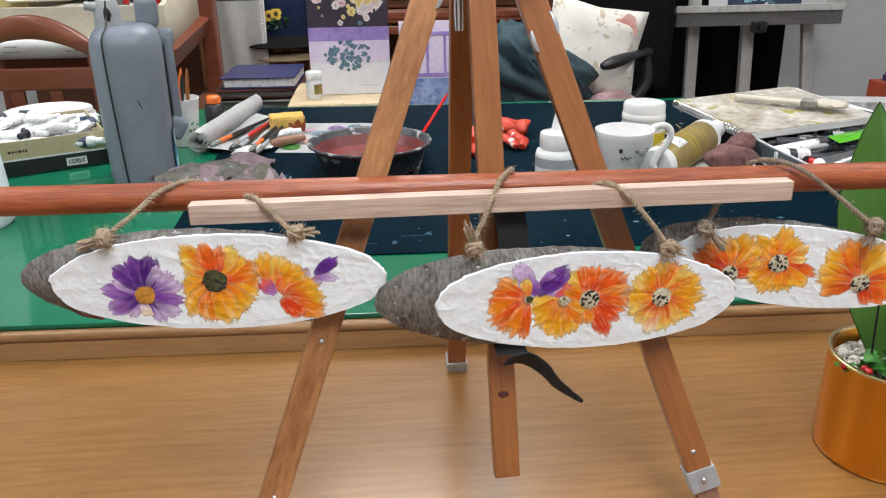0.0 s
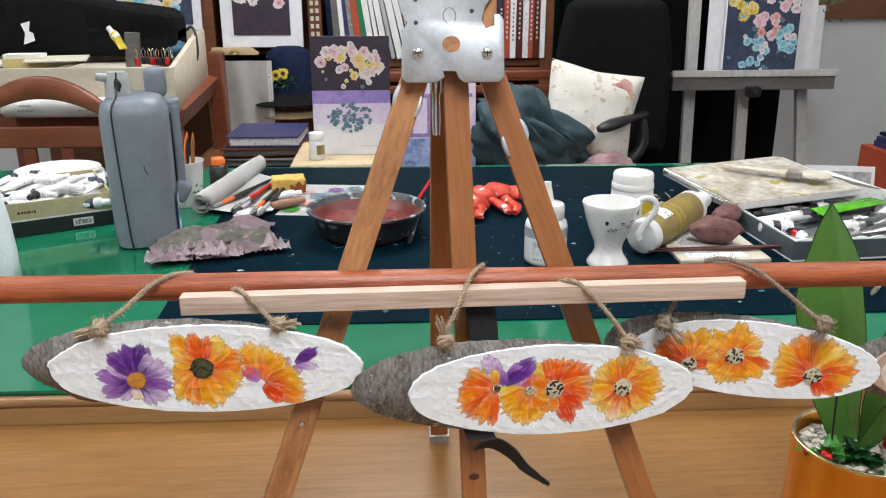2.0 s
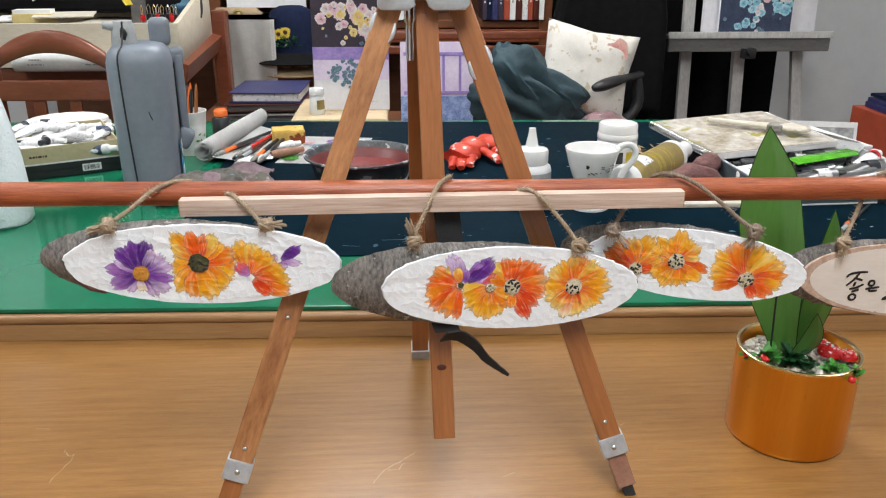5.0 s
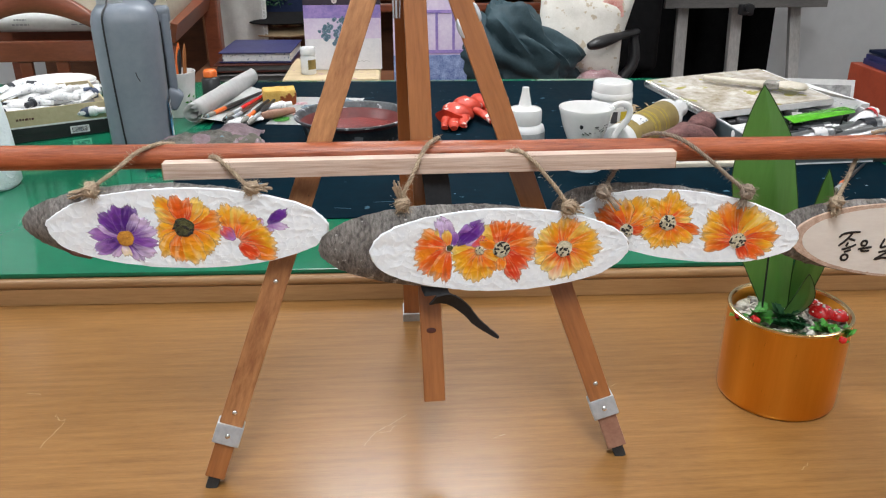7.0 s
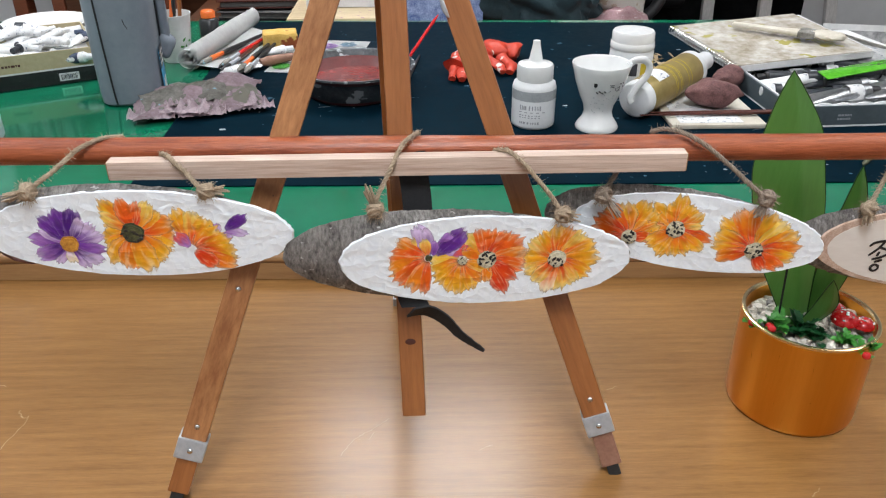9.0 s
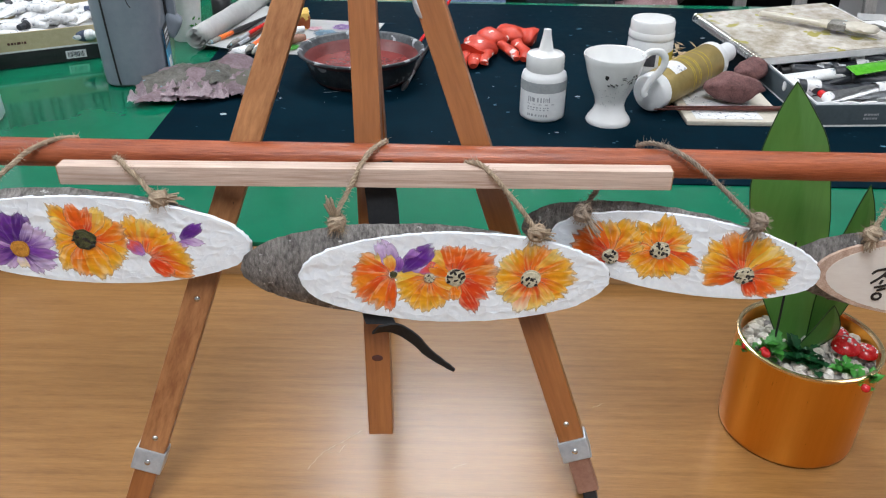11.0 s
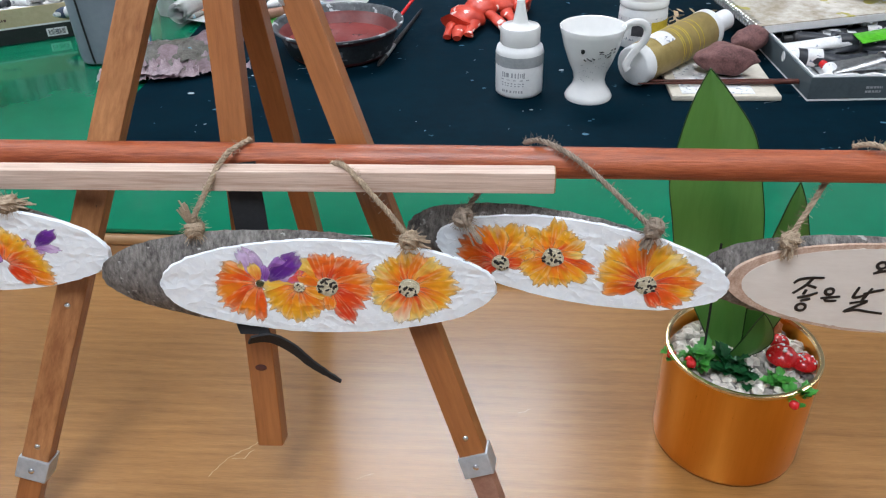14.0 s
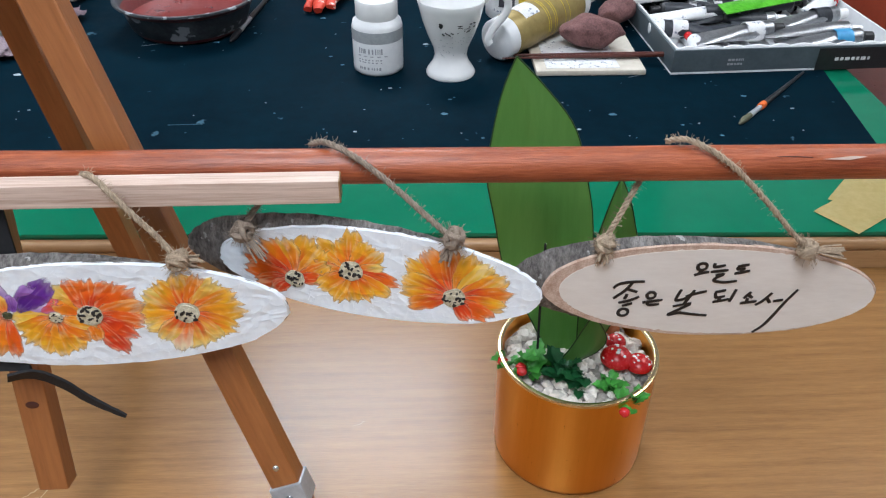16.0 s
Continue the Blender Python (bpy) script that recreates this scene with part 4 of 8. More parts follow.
def painted_petal(parent, u, v, ang, length, half, base, tip, k, seed):
    """One petal of thin paint from the heart outwards: ragged tip, streaks and pale veins, feathered edge."""
    bm = bmesh.new()
    tint = bm.verts.layers.float_color.new("paint")
    base, tip = Vector(PAINT[base]), Vector(PAINT[tip])
    pale, faint = (Vector((0.90, 0.76, 0.50)), 0.50) if base.x > 0.5 else (Vector((0.60, 0.45, 0.74)), 0.30)
    ca, sa = math.cos(radians(ang)), math.sin(radians(ang))
    NU, NV = 18, 20
    bend = 0.10 * noise.noise(Vector((seed * 3.7, 1.1, k))) * length
    rows = []
    for i in range(NU + 1):
        s = i / NU
        w = 1.12 * half * (0.24 + 0.76 * math.sin(math.pi / 2 * min(1, s / 0.62))) if s < 0.62 else 1.12 * half * (0.42 + 0.58 * math.sqrt(max(0, 1 - ((s - 0.62) / 0.40) ** 2)))
        row = []
        for j in range(NV + 1):
            q = j / NV * 2 - 1
            lobe = 1 + s ** 3 * (0.15 * noise.noise(Vector((q * 2.3, seed, k * 1.7))) + 0.05 * noise.noise(Vector((q * 6.5, seed + 4, k)))) - 0.10 * q * q * s
            x = length * (0.10 + 0.90 * s) * lobe
            y = q * w * (1 + 0.16 * noise.noise(Vector((s * 4, 2.0 if q > 0 else 7.0, seed + k)))) + bend * s * s
            wave = noise.noise(Vector((s * 2.2, q * 3.0 + k, seed)))
            streak = noise.noise(Vector((s * 1.4, q * 6.5, seed + k * 2.3)))
            c = base.lerp(tip, ease(s * 1.15 - 0.10 + 0.32 * wave + 0.17 * streak))
            vein = max(0.0, 1 - abs(noise.noise(Vector((s * 1.1 + 9, q * 2.3, seed * 2 + k)))) * 11) * (0.45 + 0.5 * s)
            c = c.lerp(pale, faint * vein)
            thin = max(0.0, noise.noise(Vector((s * 3 + 3, q * 2.2, seed + k * 5.1)))) * s
            edge = min((1 - s) * 1.5, (1 - abs(q)) * 1.0, s * 1.7 + 0.02) + 0.13 * noise.noise(Vector((x * 480, y * 480, seed)))
            c = c.lerp(pale, 0.30 * ease(1 - edge * 2.6))
            vt = bm.verts.new((u + ca * x - sa * y, -0.00133 - 0.000010 * k - 0.00004 * (1 - q * q) * s, v + sa * x + ca * y))
            vt[tint] = (c.x, c.y, c.z, ease((edge + 0.03) * 4.2) * (1 - 0.65 * thin))
            row.append(vt)
        rows.append(row)
    for i in range(NU):
        for j in range(NV):
            bm.faces.new((rows[i][j], rows[i][j + 1], rows[i + 1][j + 1], rows[i + 1][j]))
    return part("petal", bm, M["flower_paint"], parent)


def painted_flower(parent, name, u, v, petals, seed, heart=None, hr=0.0, dots=16):
    """Petals given as 'angle length half-width base tip' in degrees and millimetres."""
    fl = new(name)
    fl.parent = parent
    rnd = random.Random(seed)
    for k, row in enumerate(petals.split(";")):
        a, l, w, b, t = row.split()
        painted_petal(fl, u, v, float(a), float(l) / 1000, float(w) / 1000, b, t, k, seed)
    if heart:
        hb = bmesh.new()
        for ring_r, h in ((1.0, 0.0), (0.8, 0.0005), (0.4, 0.0007)):
            slab([(ring_r * hr * (1 + 0.16 * noise.noise(Vector((math.cos(t) * 1.8, math.sin(t) * 1.8, seed)))) * math.cos(t), ring_r * hr * (1 + 0.16 * noise.noise(Vector((math.cos(t) * 1.8, math.sin(t) * 1.8, seed)))) * math.sin(t)) for t in [6.283 * i / 24 for i in range(24)]], 0.0003 + h, bm=hb)
        at(part("heart", hb, heart, fl), (u, -0.0018, v), 90)
        if dots:
            sd = bmesh.new()
            for k in range(dots):
                a, q = rnd.uniform(0, 6.28), hr * math.sqrt(rnd.random()) * 0.95
                blob(hr * rnd.uniform(0.11, 0.20), 0.4, 2, (1.4, 0.8, 0.4), k, 1, sd, pose(q * math.cos(a), q * math.sin(a), 0.0010 - 0.0004 * (q / hr) ** 2, 0, 0, rnd.uniform(0, 180)))
            s_ = at(part("seed_dots", sd, M["seed"], fl, "black dabbed seed dots"), (u, -0.0018, v), 90)
            s_["kind"] = "stuff"
    return fl


s1 = ellipse_sign("painted_sign", (-0.185, 0.386, 0.2205), 0.1075, 0.0335, -1.2, -0.017, 0.008, 0, "oval wood slice painted white with purple and orange flowers", seed=1)
painted_flower(s1, "purple_flower", -0.0488, -0.0074, "232 20 4 I J;270 16 5 J W;300 23 5 U J;18 26 5 U J;42 25 5 U J;172 28 5.5 U I;152 23 4 I J;205 28 6 D I;322 26 5.5 D J;345 26 4.5 U I;130 28 6 D U;104 29 6.5 D U;78 29 6.5 D D;60 24 4 D J", 1, M["heart_gold"], 0.0064, 0)
painted_flower(s1, "orange_flower", -0.0035, 0.0017, "195 23 7 G Y;172 20 6 G Y;215 24 7 O Y;355 31 8 O G;338 30 7 G Y;18 31 8 V G;40 27 6 O Y;127 33 6 V Y;145 26 5 O L;56 29 6 G L;78 25 5 R O;103 27 6 V O;235 31 9 G Y;312 31 9 O Y;257 31 9 O G;285 32 10 G Y", 2, M["heart_dark"], 0.0078, 12)
painted_flower(s1, "side_flower", 0.0355, -0.0110, "105 34 7 O Y;82 32 8 O L;62 28 8 V Y;40 27 8 O Y;20 29 8 V Y;-4 33 8 R Y;-22 35 7 R G;-40 22 6 R V;128 16 5 I V", 3)
painted_flower(s1, "purple_bud", 0.0585, 0.0030, "-60 9 4 I J;-5 18 3 I J;150 8 4 J I;36 22 4.5 D U", 4)
at(part("bare_patch", blob(0.0075, 0.3, 2.0, (1.7, 0.45, 0.55), 3, 3), M["potato"], s1, "brown patch where bark is missing"), (-0.0885, 0.0030, -0.0200), 0, 20, 0)
s2 = ellipse_sign("painted_sign", (0.060, 0.385, 0.1955), 0.1065, 0.0360, -2.2, -0.036, 0.0085, 4, "oval wood slice painted white with four orange flowers", seed=2)
painted_flower(s2, "orange_flower", -0.0426, 0.0036, "125 20 6 G L;150 27 7 V G;175 29 8 V O;200 31 8 O G;222 32 8 V O;245 31 7 O G;266 32 4 V O;105 16 4 O L", 11, M["heart_dark"], 0.0026, 0)
painted_flower(s2, "purple_petals", -0.0390, 0.0035, "22 27 6 I V;30 24 6 I J;120 30 6 I J;112 26 5 U J;50 24 6 U I;44 31 7 D U;88 14 3 U I", 12)
painted_flower(s2, "orange_flower", -0.0003, 0.0018, "152 21 6 O G;128 27 6 G L;104 26 7 V O;80 25 6 V O;56 28 7 R O;32 31 8 V O;10 31 8 O G;-13 30 7 V O;-38 28 7 R V;-62 34 6 V R;-88 20 4 O G", 14, M["heart"], 0.0070, 20)
painted_flower(s2, "yellow_flower", -0.0181, 0.0010, "165 22 5 Y L;182 24 6 Y L;203 25 7 O Y;224 27 6 G Y;247 29 6 O Y;268 29 7 G Y;290 27 6 O Y;315 24 6 O G;337 22 5 G Y", 13, M["heart"], 0.0036, 9)
painted_flower(s2, "orange_flower", 0.0512, 0.0012, "200 27 7 O L;172 27 7 G Y;145 27 6 O L;120 27 6 O Y;95 29 7 V Y;70 27 6 O G;47 29 7 G L;22 31 8 O Y;-3 32 8 G Y;-27 30 7 V Y;-52 27 7 O L;-78 28 7 V L;-104 30 7 O W;-130 26 6 V L", 15, M["heart"], 0.0068, 14)
s3 = ellipse_sign("painted_sign", (0.218, 0.4045, 0.2045), 0.0928, 0.0310, -5.5, -0.017, 0.0055, -8, "oval wood slice painted white with three orange-yellow flowers", seed=3)
painted_flower(s3, "orange_flower", -0.0490, -0.0095, "78 33 7 V Y;52 31 7 G Y;28 24 6 V Y;6 17 5 R O;104 30 7 O Y;128 32 7 V G;150 32 7 R O;172 30 7 V O;195 24 6 R O;215 17 5 R V", 21, M["heart"], 0.0058, 18)
painted_flower(s3, "yellow_flower", -0.0168, 0.0017, "168 22 6 V G;192 18 5 O Y;138 27 6 G Y;112 23 6 O Y;90 29 6 O Y;66 24 6 G Y;42 24 6 V Y;16 20 4 O L;-8 29 5 R O;-34 28 6 O Y;-60 24 6 V Y;-86 24 6 O Y;-114 26 6 G Y;-140 25 6 O Y", 22, M["heart"], 0.0068, 20)
painted_flower(s3, "orange_yellow_flower", 0.0432, -0.0070, "142 37 7 O Y;122 37 7 V G;100 35 7 V G;76 34 7 G Y;55 33 7 Y L;35 36 7 O Y;14 35 7 R G;-4 32 6 V Y;-28 27 6 V O;-56 19 5 R V;162 33 7 R Y;180 31 6 V Y;200 29 6 R G", 23, M["heart"], 0.0066, 18)
s4 = ellipse_sign("lettered_sign", (0.4145, 0.411, 0.1835), 0.102, 0.0345, -3.6, -0.015, 0.0055, 0, "oval bare wood slice with black brush lettering", painted=False, seed=4)


# ---- twine, knots and eye screws ----
def twine(pts, r=0.0016, turns=260.0, seed=0, bm=None):
    """Two strands twisted round each other along a path, with loose fibres."""
    path = smooth_path(pts, 9)
    bm = bm or bmesh.new()
    rnd = random.Random(seed)
    length = 0.0
    frames = []
    side = None
    for i, p in enumerate(path):
        d = (path[min(i + 1, len(path) - 1)] - path[max(i - 1, 0)]).normalized()
        if side is None:
            side = d.cross(Vector((0.3, 1, 0.2))).normalized()
        side = (side - d * side.dot(d)).normalized()
        if i:
            length += (p - path[i - 1]).length
        frames.append((p, side, d.cross(side), length))
    for ph in (0, 2.09, 4.19):
        strand = []
        for p, a, b, l in frames:
            an = ph + l * turns * 2.6
            strand.append(p + a * (0.55 * r * math.cos(an)) + b * (0.55 * r * math.sin(an)))
        tube(strand, 0, 6, bm, [r * (0.64 + 0.16 * noise.noise(q * 500)) for q in strand])
    for p, a, b, l in frames[::2]:
        for _ in range(9):
            an = rnd.uniform(0, 6.28)
            d = a * math.cos(an) + b * math.sin(an)
            q = p + d * r * 0.9
            tube([q, q + d * rnd.uniform(0.0008, 0.0034) + Vector((rnd.uniform(-1, 1), rnd.uniform(-1, 1), rnd.uniform(-1, 1))) * 0.0013], 0.00011, 3, bm)
    return bm


def knot(c, r, seed, bm, tail=None):
    rnd = random.Random(seed)
    c = Vector(c)
    for k in range(5):
        n = Vector((rnd.uniform(-1, 1), rnd.uniform(-1, 1), rnd.uniform(-1, 1))).normalized()
        a = n.orthogonal().normalized()
        b = n.cross(a)
        tube([c + a * (r * math.cos(t)) + b * (r * 0.75 * math.sin(t)) + n * (0.0012 * math.sin(2 * t)) for t in [6.4 * i / 16 for i in range(17)]], 0.0020, 6, bm)
    for k in range(150):
        d = Vector((rnd.uniform(-1, 1), rnd.uniform(-1, 1), rnd.uniform(-1, 1))).normalized()
        q = c + d * r
        tube([q * 1.0, q + d * rnd.uniform(0.001, 0.006) + Vector((0, 0, -0.001))], 0.00013, 3, bm)
    if tail is not None:
        v = Vector(tail)
        for k in range(16):
            w = Vector((rnd.uniform(-1, 1), rnd.uniform(-1, 1), rnd.uniform(-1, 1))) * 0.0022
            tube([c, c + v * 0.5 + w, c + v + w * 1.5], 0.0006, 4, bm)
    return bm


def hang(sign, left, right, seed, dark=False):
    """The twine of one sign, in world metres: left and right run from knot to rod; knots sit on eye screws."""
    inv = sign.matrix_world.inverted()
    for nm, pts, tail in (("left", *left), ("right", *right)):
        path = [Vector(p) for p in pts]
        bm = twine([inv @ p for p in path], seed=seed)
        knot(inv @ Vector(pts[0]), 0.0050, seed + 3, bm, inv.to_3x3() @ Vector(tail))
        part("twine", bm, M["jute_dark"] if dark else M["jute"], sign, "frayed jute twine with a knot")
        e = inv @ (Vector(pts[0]) + Vector((0.002, -0.001, -0.004)))
        part("eye_screw", tube([e + Vector((0.0026 * math.cos(t), 0, 0.0026 * math.sin(t))) for t in [6.28 * i / 14 for i in range(15)]], 0.0005, 5), M["chrome"], sign, "small steel eye screw")
        seed += 1


hang(s1, ([(-0.254, 0.385, 0.2545), (-0.246, 0.388, 0.2600), (-0.238, 0.395, 0.2650), (-0.231, 0.404, 0.2700), (-0.224, 0.411, 0.2750), (-0.212, 0.421, 0.2780), (-0.200, 0.432, 0.2755)], (-0.014, -0.001, -0.004)),
     ([(-0.134, 0.387, 0.2525), (-0.140, 0.389, 0.2560), (-0.148, 0.3945, 0.2625), (-0.155, 0.3965, 0.2690), (-0.162, 0.4035, 0.2725), (-0.168, 0.411, 0.270)], (0.012, 0.002, -0.001)), 31)
hang(s2, ([(-0.0190, 0.386, 0.2370), (-0.0175, 0.386, 0.2460), (-0.013, 0.390, 0.2540), (-0.008, 0.3945, 0.263), (-0.003, 0.4015, 0.2715), (0.003, 0.412, 0.2775), (0.012, 0.426, 0.2785)], (-0.004, 0.0, 0.016)),
     ([(0.1130, 0.387, 0.2310), (0.104, 0.390, 0.244), (0.094, 0.392, 0.2560), (0.084, 0.3955, 0.2670), (0.074, 0.4025, 0.2730), (0.065, 0.411, 0.270)], (0.010, 0.003, -0.004)), 41)
hang(s3, ([(0.1450, 0.404, 0.2370), (0.1480, 0.408, 0.242), (0.153, 0.412, 0.248), (0.159, 0.418, 0.2545), (0.163, 0.424, 0.258)], (0.010, -0.008, -0.012)),
     ([(0.2590, 0.392, 0.2385), (0.250, 0.395, 0.2450), (0.238, 0.400, 0.2550), (0.225, 0.4055, 0.2655), (0.212, 0.411, 0.2745), (0.200, 0.418, 0.2790), (0.190, 0.427, 0.2785), (0.182, 0.434, 0.2735)], (-0.005, -0.003, -0.012)), 51, True)
hang(s4, ([(0.3460, 0.409, 0.2210), (0.3485, 0.411, 0.2290), (0.355, 0.416, 0.2390), (0.362, 0.423, 0.2485), (0.367, 0.4275, 0.2545)], (-0.002, -0.004, -0.010)),
     ([(0.4630, 0.407, 0.2160), (0.452, 0.408, 0.2265), (0.438, 0.4095, 0.2415), (0.424, 0.4105, 0.2555), (0.410, 0.412, 0.2685), (0.397, 0.4165, 0.2765), (0.386, 0.425, 0.2782), (0.378, 0.432, 0.2735)], (0.020, 0.0, -0.002)), 61)


# ---- brush lettering ----
def strokes(parent, rows, weight, name="letter"):
    bm = bmesh.new()
    for st in rows:
        p = smooth_path([((x - 666) * 0.000251, -0.0022, -(y - 157) * 0.000302) for x, y in st], 5)
        n = len(p)
        tube(p, 0, 8, bm, [weight * (0.75 + 0.45 * math.sin(2.2 * k / max(n - 1, 1) + 0.5) + 0.12 * noise.noise(p[k] * 900)) for k in range(n)], 0.9)
    for v in bm.verts:
        v.co.y = -0.0019 + (v.co.y + 0.0022) * 0.12
    return part(name, bm, M["ink"], parent, "black brush stroke lettering")


def ring(cx, cy, rx, ry):
    return [(cx + rx * math.cos(0.3 - t), cy + ry * math.sin(0.3 - t)) for t in [6.6 * k / 10 for k in range(11)]]


lettering = new("lettering")
lettering.parent = s4
lettering.matrix_local = pose(0, 0, 0, 0, -3.0, 0)
for rows in (
    [ring(628, 92, 11, 8), [(629, 101), (623, 110)], [(613, 113), (628, 108), (647, 105)]],
    [[(656, 84), (658, 93), (682, 89)], [(651, 105), (692, 101)], [(664, 113), (683, 111), (668, 119), (665, 127), (690, 131), (719, 128)]],
    [[(711, 93), (738, 88)], [(713, 93), (715, 99), (732, 98)], [(724, 99), (723, 107)], [(708, 110), (724, 107), (744, 103)]],
    [[(428, 143), (440, 133), (466, 128), (500, 127)], [(472, 130), (456, 150), (432, 169)], [(462, 146), (487, 153)], [(464, 158), (459, 171)], [(446, 180), (470, 175), (494, 165)], [(456, 188), (480, 182)], ring(462, 205, 12, 9)],
    [ring(522, 162, 10, 8), [(504, 180), (552, 174)], [(517, 178), (520, 186), (546, 185)]],
    [[(592, 148), (584, 174), (600, 173), (616, 166)], [(624, 150), (606, 186)], [(606, 166), (632, 158), (654, 153)], [(580, 191), (622, 184), (597, 199), (573, 213), (600, 208), (630, 212), (669, 216)]],
    [[(674, 156), (700, 151)], [(676, 157), (681, 169), (701, 166)], [(690, 168), (688, 178)], [(674, 181), (714, 174)], [(724, 149), (720, 164), (715, 181)]],
    [[(762, 156), (748, 173)], [(757, 164), (769, 171)], [(758, 172), (757, 181)], [(742, 185), (782, 180)]],
    [[(814, 159), (797, 179), (781, 190)], [(804, 172), (816, 185)], [(822, 181), (846, 177)], [(874, 151), (852, 184), (836, 214), (816, 245), (794, 263)]],
):
    strokes(lettering, rows, 0.00104)

# ---- gold pot with leaf plant ----
PX, PY, PR, PH = 0.3520, 0.4590, 0.0562, 0.0945
pot = thing("plant_pot", (PX, PY, 0), label="brushed gold metal pot on the wooden table, filled with pebbles", category="plant pot")
part("pot_body", lathe([(0.0, 0.0), (0.0534, 0.0), (0.0552, 0.0015), (0.0557, 0.005), (0.0560, 0.05), (PR, PH - 0.001), (PR - 0.002, PH - 0.0005), (PR - 0.003, PH - 0.006), (PR - 0.004, 0.055), (0, 0.055)], 72), M["gold"], pot)
part("rim", lathe([(PR - 0.0028, PH - 0.002), (PR - 0.0025, PH + 0.0006), (PR - 0.0008, PH + 0.0010), (PR + 0.0006, PH + 0.0004), (PR + 0.0006, PH - 0.0016)], 72, cap=False), M["goldrim"], pot, "polished pale gold rim")
part("grit", lathe([(0.0, 0.082), (0.03, 0.0815), (0.0530, 0.079), (0.0530, 0.06), (0, 0.06)], 48), M["soil"], pot, "grit bed")
rnd = random.Random(5)
pebbles = []
for k in range(7):
    own = bmesh.new()
    bmesh.ops.create_icosphere(own, subdivisions=2, radius=1)
    for v in own.verts:
        q = v.co * (1 + 0.55 * noise.noise(v.co * 1.5 + Vector((k * 9, 0, 0))))
        v.co = Vector((q.x, q.y * 0.8, q.z * 0.6))
    me = bpy.data.meshes.new("pebble")
    own.to_mesh(me)
    own.free()
    me.materials.append(M["pebble_grey"] if k == 5 else M["pebble"])
    pebbles.append(me)
for k in range(250):
    a, q = rnd.uniform(0, 6.283), 0.0500 * math.sqrt(rnd.random())
    o = new("pebble", pebbles[rnd.choice((0, 1, 2, 3, 4, 5, 6, 0, 1, 3))])
    o.parent = pot
    sc = rnd.uniform(0.0032, 0.0062)
    o.matrix_local = pose(q * math.cos(a), q * math.sin(a), 0.0815 - 0.0012 * (q / 0.05) ** 2 + rnd.uniform(0, 0.003), rnd.uniform(-40, 40), rnd.uniform(-40, 40), rnd.uniform(0, 360)) @ Matrix.Scale(sc, 4)


def big_leaf(parent, base, tip, width, wavy, fold, seed, curve=0.0, peak=0.5):
    """A strap leaf from base to tip with a wavy edge, folded along its middle rib, and a dark rim."""
    base, tip = Vector(base), Vector(tip)
    d = tip - base
    x = Vector((1, 0.15, 0)).normalized()
    n = d.normalized().cross(x).normalized()
    x = n.cross(d.normalized())
    bm = bmesh.new()
    NU, NV = 30, 10
    g, edge_l, edge_r = [], [], []
    for i in range(NU + 1):
        s = i / NU
        w = width * (0.30 + 0.70 * math.sin(math.pi * min(s / (2 * peak), 0.5))) if s < peak else width * (1 - ((s - peak) / (1 - peak)) ** 1.9)
        row = []
        for j in range(NV + 1):
            q = j / NV * 2 - 1
            ww = w * (1 + wavy * noise.noise(Vector((s * 4.5, 1.0 if q > 0 else 5.0, seed))))
            p = base + d * s + x * (q * ww / 2 + curve * math.sin(math.pi * s)) + n * (fold * abs(q) * w + 0.006 * math.sin(3 * s + seed))
            row.append(bm.verts.new(p))
        g.append(row)
        edge_l.append(row[0].co.copy())
        edge_r.append(row[-1].co.copy())
    for i in range(NU):
        for j in range(NV):
            bm.faces.new((g[i][j], g[i][j + 1], g[i + 1][j + 1], g[i + 1][j]))
    bmesh.ops.solidify(bm, geom=list(bm.faces), thickness=0.0007)
    lf = part("leaf", bm, M["leaf"], parent)
    part("leaf_rim", tube(edge_l + list(reversed(edge_r)), 0.0005, 5), M["leaf_rim"], lf, "thin dark leaf edge")
    return lf


plant = thing("strap_leaf_plant", (PX + 0.007, PY, 0.0815), label="artificial plant with broad dark-edged green strap leaves in the pot", category="plant")
big_leaf(plant, (-0.012, 0, -0.002), (-0.0620, 0.018, 0.2250), 0.069, 0.12, 0.20, 1, 0.004, 0.55)
big_leaf(plant, (0.0, -0.002, -0.002), (0.006, 0.010, 0.150), 0.035, 0.10, 0.14, 2, 0.008, 0.48)
big_leaf(plant, (-0.020, -0.006, -0.002), (-0.004, -0.014, 0.056), 0.024, 0.06, 0.18, 3, 0.010, 0.5)
part("wire_stem", tube([(-0.036, -0.004, 0), (-0.037, 0.0, 0.06), (-0.036, 0.006, 0.10)], 0.0009, 6), M["strap"], plant, "thin black wire stem")


